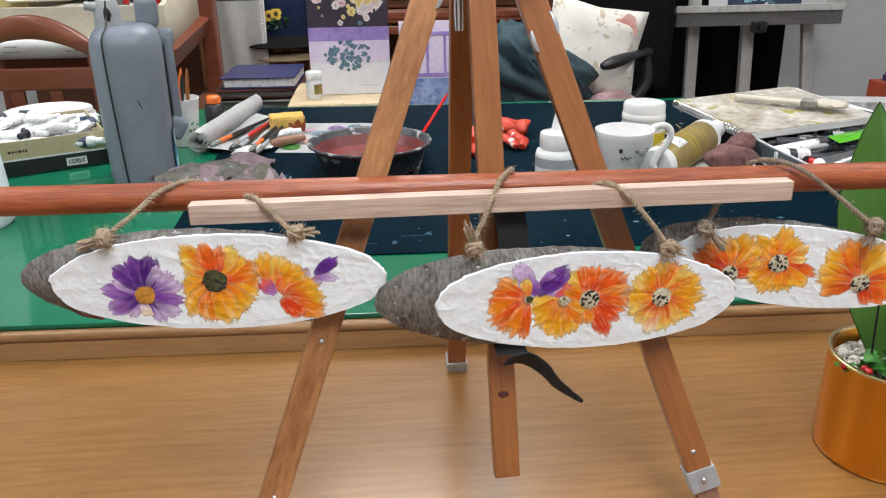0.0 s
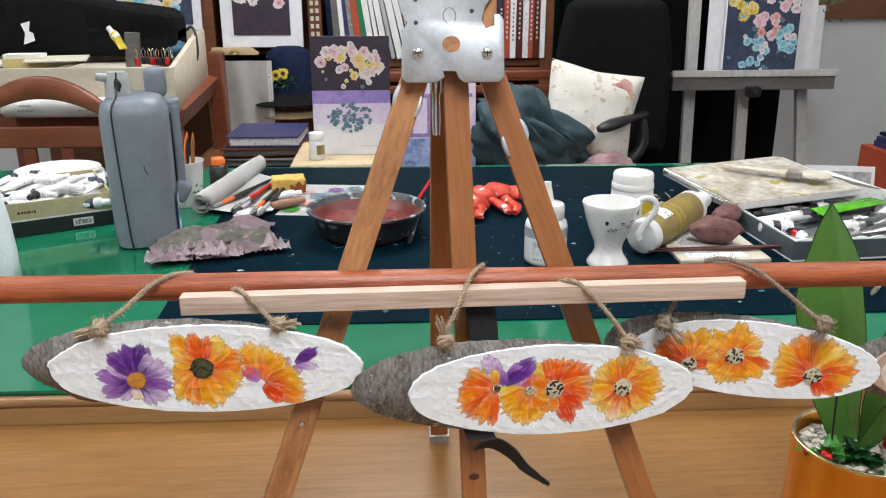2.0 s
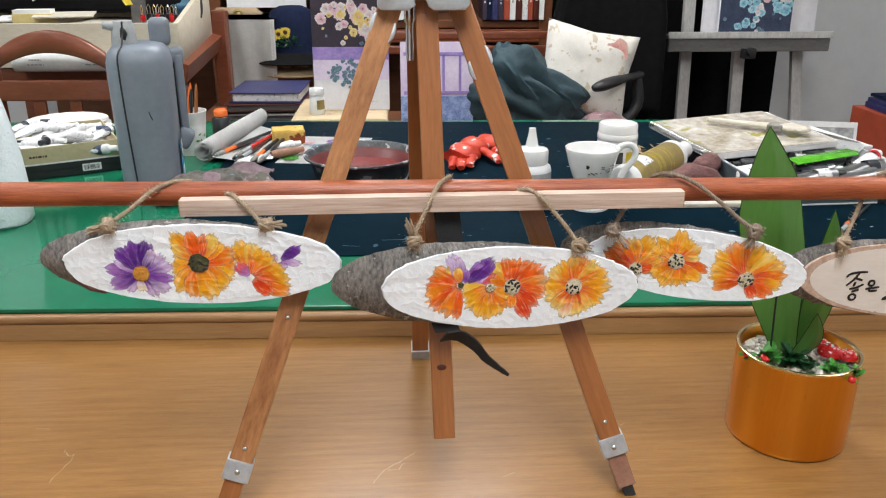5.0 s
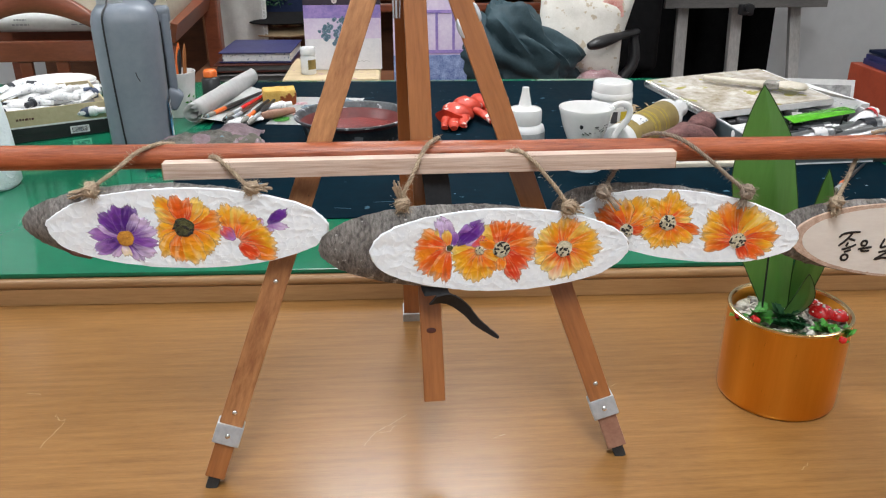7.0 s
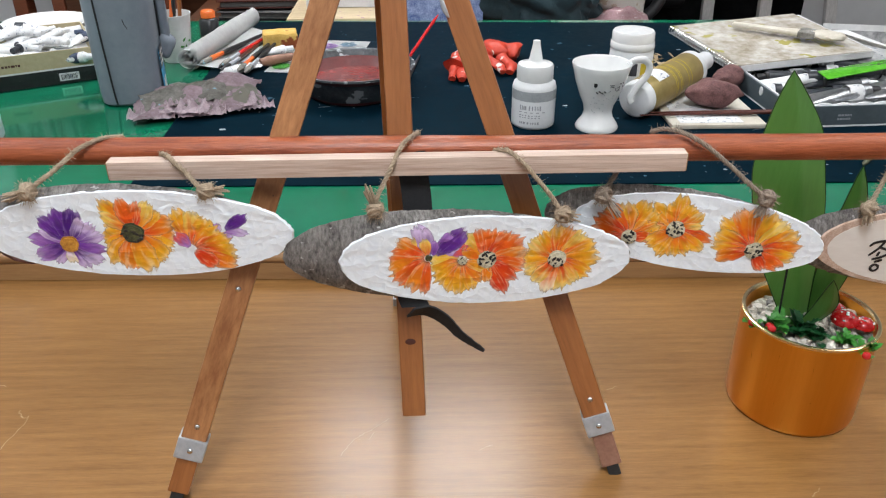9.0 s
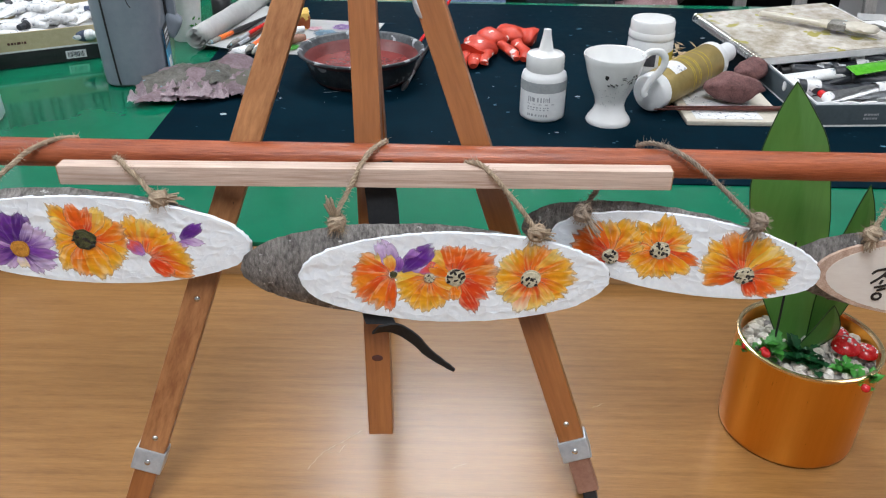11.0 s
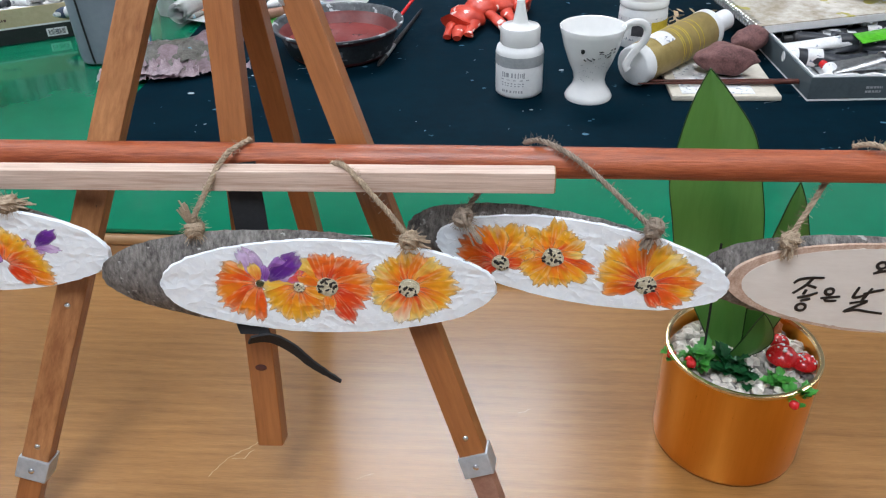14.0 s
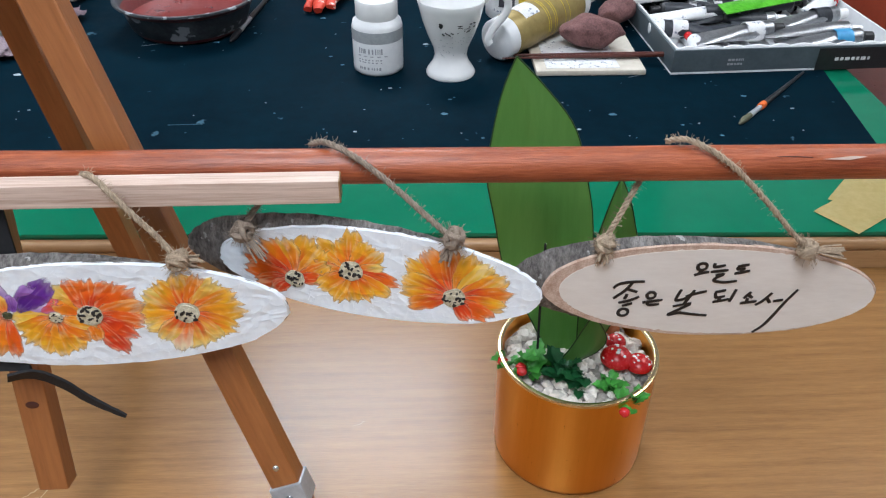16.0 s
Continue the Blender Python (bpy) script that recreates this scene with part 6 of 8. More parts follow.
pencil((-0.036, 1.285, MZ + 0.010), 60, 64, 0.19, 0.003, M["red"], M["red"], "red_stick", "thin red stick leaning on the basin rim")


# rags
def rag(name, loc, rz, w, d, seed, material, label, amp=0.02, cat="rag"):
    t = thing(name, loc, rz, label=label, category=cat)

    def h(u, v):
        q = Vector((u * 3.2 + seed, v * 3.2, seed))
        e = min(u, 1 - u, v, 1 - v)
        return 0.003 + amp * max(0, noise.noise(q) * 0.7 + 0.35) * min(1, e * 5 + 0.25) + 0.007 * abs(noise.noise(q * 3.1)) + 0.003 * abs(noise.noise(q * 8))

    bm = sheet(w, d, 46, 34, h, thick=0.0012)
    for v in bm.verts:
        u = (v.co.x / w + 0.5)
        v.co.y *= 1 + 0.22 * noise.noise(Vector((u * 6, seed, 0)))
        v.co.x *= 1 + 0.14 * noise.noise(Vector((v.co.y * 30, seed, 3)))
    part("cloth_sheet", bm, material, t)
    return t


rg = rag("paint_rag", (-0.365, 1.205, GZ + 0.001), 18, 0.21, 0.17, 3.0, M["rag"], "crumpled mauve rag crusted with grey paint", 0.045)
rg2 = bmesh.new()
sheet(0.14, 0.11, 30, 24, lambda u, v: 0.027 + 0.012 * noise.noise(Vector((u * 3, v * 3, 8))) + 0.004 * noise.noise(Vector((u * 11, v * 11, 2))) - 0.05 * max(0, abs(u - 0.5) - 0.32) - 0.05 * max(0, abs(v - 0.5) - 0.3), bm=rg2, thick=0.0015)
at(part("crust", rg2, M["rag_grey"], rg, "grey paint crust with bright flecks"), (-0.022, -0.012, 0.004), 0, 0, 6)

# frayed, ruffled edge of the rag
for k in range(7):
    w = 0.020 + 0.006 * (k % 3)
    fr = sheet(0.075, w, 34, 6, lambda u, v: 0.006 + 0.007 * v * (1 + math.sin(u * 26 + k * 2)) + 0.006 * abs(noise.noise(Vector((u * 9, v * 3, k)))), thick=0.0009)
    for v in fr.verts:
        v.co.y += 0.006 * noise.noise(Vector((v.co.x * 160, k * 2.0, 0.5)))
    at(part("frayed_edge", fr, M["rag_pale"], rg, "ruffled mauve cloth edge"), (-0.078 + 0.026 * k, -0.074 + 0.010 * math.sin(k * 1.7), 0.002 + 0.0035 * (k % 3)), 0, 0, -10 + 9 * math.sin(k * 2.3))

# rubber glove
gv = thing("rubber_glove", (0.085, 1.335, MZ), label="crumpled red rubber glove spotted with white paint on the mat", category="glove")
bm = bmesh.new()
palm = [(0.065, 0.085, 0.016), (0.050, 0.055, 0.020), (0.035, 0.028, 0.022), (0.012, 0.008, 0.020)]
tube(smooth_path([(0.125, 0.115, 0.018), (0.085, 0.120, 0.026), (0.045, 0.085, 0.030), (0.020, 0.045, 0.026), (0.0, 0.010, 0.018)], 6), 0, 16, bm, [0.028 + 0.006 * math.sin(k * 1.1) for k in range(25)], 0.62)
for a, b, c in (((0.0, 0.02, 0.016), (-0.012, -0.012, 0.014), (-0.016, -0.04, 0.010)), ((0.012, 0.01, 0.016), (0.006, -0.022, 0.016), (0.004, -0.048, 0.010)), ((0.028, 0.02, 0.018), (0.026, -0.010, 0.018), (0.022, -0.032, 0.011)), ((0.060, 0.055, 0.02), (0.075, 0.020, 0.018), (0.082, -0.004, 0.012)), ((0.085, 0.075, 0.02), (0.10, 0.03, 0.016), (0.095, 0.0, 0.011))):
    tube(smooth_path([a, b, c], 6), 0, 12, bm, [0.0125 - 0.0004 * k for k in range(13)], 0.8)
for v in bm.verts:
    v.co += Vector((noise.noise(v.co * 45), noise.noise(v.co * 45 + Vector((9, 0, 0))), noise.noise(v.co * 45 + Vector((0, 9, 0))))) * 0.005
    v.co.z = max(v.co.z * 0.8, 0.0006)
part("glove_body", bm, M["glove"], gv)


# ---- bottles, mug and still life ----
gb = thing("glue_bottle", (0.190, 1.083, MZ), -8, label="white plastic medium bottle with ribbed nozzle cap and silver band", category="bottle")
part("bottle_body", lathe([(0, 0), (0.030, 0), (0.0335, 0.003), (0.034, 0.008), (0.034, 0.062), (0.032, 0.069), (0.025, 0.073), (0.022, 0.075), (0, 0.075)], 48), M["plastic"], gb)
cp = bmesh.new()
N = 72
prof = [(0.0265, 0.073), (0.0275, 0.075), (0.0275, 0.094), (0.0262, 0.097), (0.012, 0.101), (0.0105, 0.103), (0.0085, 0.114), (0.0075, 0.118), (0.0060, 0.126), (0.0055, 0.132), (0, 0.133)]
lathe(prof, N, cp)
for v in cp.verts:
    if 0.0745 < v.co.z < 0.096 and v.co.xy.length > 0.02:
        a = math.atan2(v.co.y, v.co.x)
        k = 1 + 0.022 * math.copysign(1, math.sin(a * 36 + 0.01))
        v.co.x *= k
        v.co.y *= k
part("nozzle_cap", cp, M["white"], gb, "white ribbed nozzle cap")
part("silver_band", lathe([(0.0342, 0.046), (0.0343, 0.047), (0.0343, 0.060), (0.0342, 0.061)], 48, cap=False), M["greylabel"], gb, "worn silver label band")
arc = bmesh.new()
rn = random.Random(8)
for row, z, hgt in ((0, 0.036, 0.008), (1, 0.029, 0.0012), (2, 0.024, 0.0016), (3, 0.0205, 0.0016), (4, 0.012, 0.004)):
    a = -125
    while a < (-70 if row != 1 else -50):
        st = rn.uniform(3, 8) if row != 1 else 12
        m = pose(0.0343 * math.cos(radians(a)), 0.0343 * math.sin(radians(a)), z, 0, 0, a + 90)
        box(0.0343 * radians(st) * 0.6, 0.0006, hgt * rn.uniform(0.7, 1), (0, 0, 0), bm=arc, rot=(0, 0, 0))
        for v in arc.verts[-8:] if False else []:
            pass
        arc.verts.ensure_lookup_table()
        for v in [arc.verts[i] for i in range(len(arc.verts) - 8, len(arc.verts))]:
            v.co = m @ v.co
        a += st * 1.3
part("print_bars", arc, M["print_grey"], gb, "grey unreadable label print")

mug = thing("goblet_mug", (0.288, 1.064, MZ), label="white glazed goblet-shaped mug with curled handle and small motif", category="mug")
part("mug_body", lathe([(0, 0.004), (0.026, 0.002), (0.0325, 0.0), (0.0335, 0.003), (0.031, 0.008), (0.024, 0.018), (0.0215, 0.027), (0.0235, 0.038), (0.031, 0.055), (0.038, 0.075), (0.0425, 0.093), (0.0450, 0.1015), (0.0446, 0.103), (0.0432, 0.1025), (0.040, 0.090), (0.034, 0.066), (0.025, 0.048), (0.0, 0.042)], 64), M["white"], mug)
hp_ = smooth_path([(0.0425, 0, 0.097), (0.052, 0, 0.104), (0.066, 0, 0.104), (0.075, 0, 0.095), (0.073, 0, 0.080), (0.062, 0, 0.066), (0.054, 0, 0.054), (0.050, 0, 0.044), (0.053, 0, 0.038)], 6)
at(part("handle", tube(hp_, 0.0042, 12, flat=1.3), M["white"], mug, "curled white handle"), (0, 0, 0), 0, 0, 6)
dec = bmesh.new()
rn = random.Random(3)


def on_mug(a, z, r, w, h, bm, rz=0):
    own = box(w, 0.0008, h)
    own.transform(pose(r * math.cos(radians(a)), r * math.sin(radians(a)), z) @ pose(0, 0, 0, 0, 0, a + 90) @ pose(0, 0, 0, -22, 0, 0) @ pose(0, 0, 0, 0, rz, 0))
    merge(bm, own)


for k in range(26):
    a, z = -80 + rn.uniform(0, 40), rn.uniform(0.068, 0.080)
    on_mug(a, z, 0.0305 + (z - 0.055) * 0.36 + 0.0003, rn.uniform(0.0008, 0.0038), rn.uniform(0.0005, 0.0011), dec, rn.uniform(-30, 30))
part("motif", dec, M["ink"], mug, "small black unreadable brush marks")
oc = bmesh.new()
blob(0.0042, 0.3, 2, (0.7, 0.2, 1), 1, 2, oc, Matrix.Translation((0.039 * math.cos(radians(-112)), 0.039 * math.sin(radians(-112)), 0.079)) @ pose(0, 0, 0, 0, 0, -22))
for k in range(4):
    on_mug(-108 + 6 * k, 0.066 + 0.002 * (k % 2), 0.0365, 0.004, 0.0014, oc, 30)
part("black_motif", oc, M["ink"], mug, "black comma-shaped motif")
sp_ = bmesh.new()
for k in range(40):
    on_mug(-130 + rn.uniform(0, 110), rn.uniform(0.028, 0.062), 0.0, 0.001, 0.001, sp_)
bm = bmesh.new()
for k in range(34):
    a, z = radians(-135 + rn.uniform(0, 110)), rn.uniform(0.030, 0.064)
    r = 0.0222 + max(0, z - 0.03) * 0.36
    blob(rn.uniform(0.0004, 0.0009), 0.2, 2, (1, 1, 1), k, 1, bm, pose(r * math.cos(a), r * math.sin(a), z))
sp_.free()
part("grey_specks", bm, M["greylabel"], mug, "pale grey splash specks")

wj = thing("gel_jar", (0.392, 1.292, MZ), label="white plastic jar with wide lid and yellow label", category="jar")
part("jar_body", lathe([(0, 0), (0.036, 0), (0.0385, 0.003), (0.0385, 0.060), (0.035, 0.066), (0, 0.066)], 48), M["plastic"], wj)
part("lid", lathe([(0.0385, 0.065), (0.0392, 0.067), (0.0385, 0.076), (0.0372, 0.077), (0.0372, 0.092), (0.035, 0.095), (0, 0.0955)], 48), M["white"], wj, "stepped white lid")
part("label", lathe([(0.0388, 0.014), (0.0389, 0.015), (0.0389, 0.050), (0.0388, 0.051)], 48, cap=False), M["label_white"], wj)
lab = bmesh.new()
for k in range(8):
    own = box(0.007, 0.001, 0.022)
    own.transform(pose(0, 0, 0, 0, 0, 0) @ Matrix.Translation((0.0389 * math.cos(radians(-72 + k * 9)), 0.0389 * math.sin(radians(-72 + k * 9)), 0.034)) @ pose(0, 0, 0, 0, 0, 18 + k * 9))
    merge(lab, own)
part("yellow_panel", lab, M["yellowlabel"], wj, "yellow label panel")
lab = bmesh.new()
for k in range(4):
    own = box(0.0065, 0.001, 0.022)
    own.transform(Matrix.Translation((0.0389 * math.cos(radians(-118 + k * 9)), 0.0389 * math.sin(radians(-118 + k * 9)), 0.034)) @ pose(0, 0, 0, 0, 0, -28 + k * 9))
    merge(lab, own)
part("black_panel", lab, M["print"], wj, "black label print")

# gold bottle lying across the tile
go = thing("gold_bottle", (0.362, 1.130, MZ + 0.032), 0, label="lying gold plastic bottle with white caps, propped on a tile", category="bottle")
go.matrix_world = look((0.352, 1.098, MZ + 0.031), (0.545, 1.285, MZ + 0.054)) @ pose(0, 0, 0, 180, 0, 0)
part("bottle_body", lathe([(0, 0.018), (0.029, 0.018), (0.030, 0.022), (0.030, 0.172), (0.026, 0.182), (0, 0.182)], 40), M["goldlabel"], go)
part("cap", lathe([(0, 0), (0.026, 0.0), (0.029, 0.003), (0.0295, 0.032), (0.028, 0.034)], 40), M["plastic"], go, "white end cap")
part("neck", lathe([(0.0305, 0.166), (0.0305, 0.178), (0.024, 0.186), (0.016, 0.190), (0.016, 0.226), (0.014, 0.229), (0, 0.229)], 32), M["plastic"], go, "white neck and screw top")
pn = bmesh.new()
for k in range(9):
    a = radians(-110 + k * 7)
    own = box(0.0045, 0.0006, 0.030)
    own.transform(Matrix.Translation((0.0302 * math.cos(a), 0.0302 * math.sin(a), 0.056)) @ pose(0, 0, 0, 0, 0, math.degrees(a) + 90))
    merge(pn, own)
part("white_panel", pn, M["label_white"], go, "white label panel")
ln = bmesh.new()
for z in (0.080, 0.084, 0.094, 0.098, 0.118, 0.128):
    lathe([(0.0302, z), (0.0303, z + 0.0007), (0.0302, z + 0.0014)], 40, ln, cap=False)
part("label_lines", ln, M["yellowlabel"], go, "fine label lines")

ti = thing("cream_tile", (0.478, 1.150, MZ), 0, label="cream glazed tile lying on the cutting mat", category="tile")
part("tile_body", box(0.150, 0.205, 0.008, (0, 0, 0.0040), 0.003), M["tile"], ti)
part("painted_patch", box(0.10, 0.15, 0.0006, (-0.01, -0.02, 0.0084), 0.0002), M["label_white"], ti, "faint floral glaze patch")


def potato(loc, rz, L, w, seed):
    t = thing("sweet_potato", loc, rz, label="purple-skinned sweet potato resting on the cream tile", category="sweet potato", group="sweet potatoes")
    bm = blob(1.0, 0.16, 1.7, (L / 2, w / 2, w * 0.42), seed, 4)
    for v in bm.verts:
        s = v.co.x / (L / 2)
        k = 1 - 0.55 * max(0, abs(s) - 0.35) ** 1.2
        v.co.y *= k
        v.co.z = v.co.z * k + 0.006 * noise.noise(Vector((s * 2, seed, 0)))
    zmin = min(v.co.z for v in bm.verts)
    bm.transform(Matrix.Translation((0, 0, -zmin)))
    part("skin", bm, M["potato"], t)


potato((0.490, 1.128, MZ + 0.0086), -6, 0.092, 0.054, 2)
potato((0.548, 1.222, MZ + 0.0082), 35, 0.080, 0.045, 5)
ch = thing("chopsticks", (0.36, 1.0935, MZ + 0.0084), 0, label="pair of dark red lacquered chopsticks across the tile", category="chopsticks")
for k, (dy, dz, yaw) in enumerate(((0.0, 0.0, 1.5), (0.012, 0.0, -1.2))):
    at(part("stick", lathe([(0.0012, 0), (0.0026, 0.10), (0.0036, 0.20), (0.0036, 0.246), (0, 0.247)], 10, m=pose(0, 0, 0, 0, 90, 0)), M["chop"], ch), (0, dy - 0.012, 0.004 + dz), 0, -0.3, yaw)
dl = thing("dried_leaves", (0.47, 1.36, MZ), label="loose heap of crumbled dried brown leaves", category="leaves", kind="stuff")
bm = bmesh.new()
rn = random.Random(12)
for k in range(60):
    slab([(0, 0), (0.008, 0.004), (0.017, 0.001), (0.010, -0.005)], 0.0005, bm=bm, m=pose(rn.uniform(-0.05, 0.05), rn.uniform(-0.04, 0.04), rn.uniform(0.001, 0.024), rn.uniform(-40, 40), rn.uniform(-40, 40), rn.uniform(0, 360)))
part("leaf_flakes", bm, M["straw"], dl)["kind"] = "stuff"

# tray of silver tubes under the sketchbook
BXA = 3.0
M["olive_hair"] = surf("olive_bristle", (0.06, 0.06, 0.035), (0.15, 0.15, 0.09), 80.0, 0.7, stretch=(0.3, 4, 4))
bt = tray_box("tube_box", (0.742, 1.192, MZ), BXA, 0.325, 0.270, 0.034, 0.003, M["boxblue"], M["plastic"], "slate-grey open box crowded with silver paint tubes")
sc = [(-0.159, 0.0), (0.159, 0.0)] + [(0.159 - 0.318 * k / 44, 0.031 + 0.0035 * abs(math.sin(k * 0.72))) for k in range(45)]
at(part("white_liner", slab(sc, 0.004, 0.0004), M["plastic"], bt, "white plastic liner with scalloped edge"), (0, -0.1275, 0.0035), 90)
for sx in (-0.1575, 0.1575):
    part("liner_side", box(0.003, 0.255, 0.032, (sx, 0, 0.0195), 0.0006), M["plastic"], bt, "white plastic liner side")
ins = bmesh.new()
for k in range(11):
    box(0.0016, 0.24, 0.010, (-0.14 + k * 0.028, 0, 0.010), 0.0004, bm=ins)
part("liner_ribs", ins, M["plastic"], bt, "white ribbed liner")
part("black_end", box(0.12, 0.0008, 0.031, (0.100, -0.1357, 0.016), 0.0002), M["black"], bt, "black printed panel")
text_bars(bt, "print_bars", 0.05, 0.009, 1, Matrix.Translation((0.09, -0.1363, 0.016)) @ pose(0, 0, 0, 90, 0, 0), M["label_white"], 4)
text_bars(bt, "barcode_bars", 0.022, 0.012, 2, Matrix.Translation((-0.075, -0.1355, 0.016)) @ pose(0, 0, 0, 90, 0, 0), M["print_grey"], 6)
TUBES = "silver paint tube lying in the grey box"
for x, y, z, rz, length, r, body, cap, band in (
    (0.632, 1.118, 0.016, 9, 0.118, 0.0135, "silver_tube", "black", "label_white"), (0.752, 1.098, 0.014, 4, 0.112, 0.0140, "silver_tube", "black", "blue"),
    (0.738, 1.132, 0.020, -6, 0.115, 0.0130, "silver_tube", "plastic", None), (0.594, 1.196, 0.020, 4, 0.118, 0.0125, "label_white", "chop", "label_black"),
    (0.700, 1.150, 0.012, 176, 0.100, 0.0130, "label_black", "plastic", "label_white"), (0.640, 1.092, 0.010, 98, 0.030, 0.0100, "label_white", "red", None),
    (0.760, 1.165, 0.018, 14, 0.110, 0.0130, "silver_tube", "white", "label_black"), (0.838, 1.205, 0.024, 40, 0.060, 0.0130, "label_white", "plastic", "red"),
    (0.625, 1.160, 0.010, -4, 0.110, 0.0125, "label_black", "black", "label_black")):
    paint_tube("paint_tube", (x, y, MZ + z), rz, length, r, M[body], M[cap], M[band] if band else None, TUBES, 0.0, "silver tubes")
rn = random.Random(21)
for k in range(14):
    a = rn.choice((0, 180)) + rn.uniform(-14, 14) + 4
    x0 = rn.uniform(0.60, 0.76) + (0.0 if a < 90 else 0.10)
    paint_tube("paint_tube", (x0, 1.185 + 0.011 * k % 0.12 + rn.uniform(0, 0.02), MZ + 0.008 + 0.005 * (k % 3)), a, rn.uniform(0.090, 0.112), rn.uniform(0.0110, 0.0135), M["label_black"] if k % 3 else M["silver_tube"], M["black"] if k % 4 else M["plastic"], [M["label_black"], M["label_white"], None][k % 3], TUBES, rn.uniform(-4, 4), "silver tubes")
lp = thing("lime_scraper", (0.765, 1.215, MZ + 0.042), 24, label="translucent lime green plastic scraper lying on the tubes", category="scraper", rx=6)
part("plate", slab([(-0.085, -0.016), (0.082, -0.016), (0.095, -0.004), (0.088, 0.016), (-0.075, 0.016)], 0.002, 0.0005), M["lime"], lp)

# spiral sketchbook on the box
sk = thing("sketchbook", (0.532, 1.318, MZ + 0.046), 0, label="wire-bound sketchbook with watercolour cover lying on the box", category="sketchbook")
BKM = pose(0.668, 1.375, MZ + 0.045, 3, -2, 12)
sk.matrix_world = BKM
part("page_block", box(0.266, 0.238, 0.011, (0.006, -0.002, 0.0065), 0.0008), M["paper"], sk, "thick white page block")
part("back_cover", box(0.275, 0.240, 0.0015, (0, 0, 0.0004), 0.0004), M["greylabel"], sk)
M["cover"] = surf("watercolour_cover", (0.30, 0.25, 0.17), (0.68, 0.64, 0.58), 9.0, 0.16, contrast=0.12, c3=(0.40, 0.36, 0.10), spots=0.60, spot_scale=16.0, bump=0.02, coat=0.2)
part("front_cover", box(0.275, 0.240, 0.0014, (0, 0, 0.0130), 0.0004), M["cover"], sk, "brown-grey watercolour landscape cover")
rp = random.Random(8)
for k in range(6):
    lf_ = part("loose_page", sheet(0.262, 0.232, 10, 10, lambda u, v: 0.0012 * noise.noise(Vector((u * 3, v * 3, k))) + 0.003 * max(0, u - 0.7) * (k % 3), thick=0.0004), M["paper"], sk)
    at(lf_, (0.010 + rp.uniform(0, 0.006), rp.uniform(-0.005, 0.003), 0.0035 + 0.0016 * k), 0, 0, rp.uniform(-1.4, 1.4))
for k in range(26):
    y = -0.112 + k * 0.009
    part("wire_ring", tube([(-0.134 + 0.0085 * math.cos(a), y, 0.0068 + 0.0085 * math.sin(a)) for a in [6.283 * i / 10 for i in range(11)]], 0.0009, 5), M["chrome"], sk)
bp = thing("flat_wash_brush", (0.62, 1.43, MZ + 0.066), -35, label="wide flat brush caked with dried paint on the sketchbook", category="paint brush")
part("handle", slab([(0, -0.006), (0.10, -0.010), (0.125, -0.018), (0.125, 0.018), (0.10, 0.010), (0, 0.006)], 0.009, 0.002), M["tile"], bp, "paint-crusted wooden handle")
part("ferrule", box(0.03, 0.040, 0.011, (0.138, 0, 0.0055), 0.002), M["rag_grey"], bp)
part("bristles", blob(0.024, 0.2, 3, (1.4, 0.9, 0.35), 6, 3, m=pose(0.172, 0, 0.006)), M["tile"], bp, "stiff painted bristles")
for k in range(3):
    o = part("torn_sheet", sheet(0.10, 0.15, 8, 8, lambda u, v: 0.0006 + 0.004 * noise.noise(Vector((u * 3 + k, v * 3, k))) ** 2, thick=0.0004), M["label_white"] if k else M["rag_grey"], None)
    o.matrix_world = pose(0.86 - 0.02 * k, 1.43 - 0.05 * k, MZ + 0.030 + 0.003 * k + (0.0 if k else 0.0), 0, 0, 20 + 15 * k)
    tagged(o, "printed paper sheet lying behind the box", "paper", "loose papers")
pile = thing("paper_pile", (0.86, 1.44, MZ), 10, label="low pile of printed papers on the desk", category="papers")
part("page_block", box(0.14, 0.20, 0.029, (0, 0, 0.0145), 0.002), M["paper"], pile)
dr = thing("pencil_drawing", (0.945, 1.30, MZ), 0, label="grey pencil drawing on card leaning upright beyond the box", category="drawing")
dr.matrix_world = pose(0.940, 1.52, -0.128, -14, 0, -12)
part("card", box(0.15, 0.003, 0.21, (0, 0, 0.105), 0.0005), M["paper"], dr)
M["graphite"] = surf("graphite_shading", (0.10, 0.10, 0.10), (0.55, 0.55, 0.55), 16.0, 0.7, contrast=0.14, bump=0)
part("shading", box(0.135, 0.001, 0.185, (0, -0.002, 0.105)), M["graphite"], dr, "grey graphite shading")
crate = part("dark_crate", box(0.24, 0.5, 0.66, (0, 0, 0), 0.004), M["chop"], None)
crate.matrix_world = pose(1.005, 1.20, FLOOR + 0.33)
tagged(crate, "dark brown wooden stool block beside the desk", "stool")
brush((0.768, 1.045, MZ), 227, 0.205, 0.0036, M["black"], M["steel"], M["olive_hair"], "black brush with orange ring lying on the mat")
orr = part("orange_ring_band", lathe([(0.0045, 0), (0.0048, 0.004), (0.0045, 0.012)], 12, m=pose(0, 0, 0, 0, 90, 0)), M["orange_ferrule"], None)
orr.matrix_world = pose(0.768 + 0.132 * math.cos(radians(227)), 1.045 + 0.132 * math.sin(radians(227)), MZ + 0.0038, 0, 0, 227)
last = [o for o in bpy.data.objects if o.name.startswith("paint_brush") and o.parent is None][-1]
mw = orr.matrix_world.copy()
orr.parent = last
orr.matrix_local = last.matrix_world.inverted() @ mw
orr["label"] = "bright orange ring"
tp = thing("masking_tape_piece", (0.0, 0.0, 0.0), label="torn yellow masking tape stuck on the desk edge", category="tape")
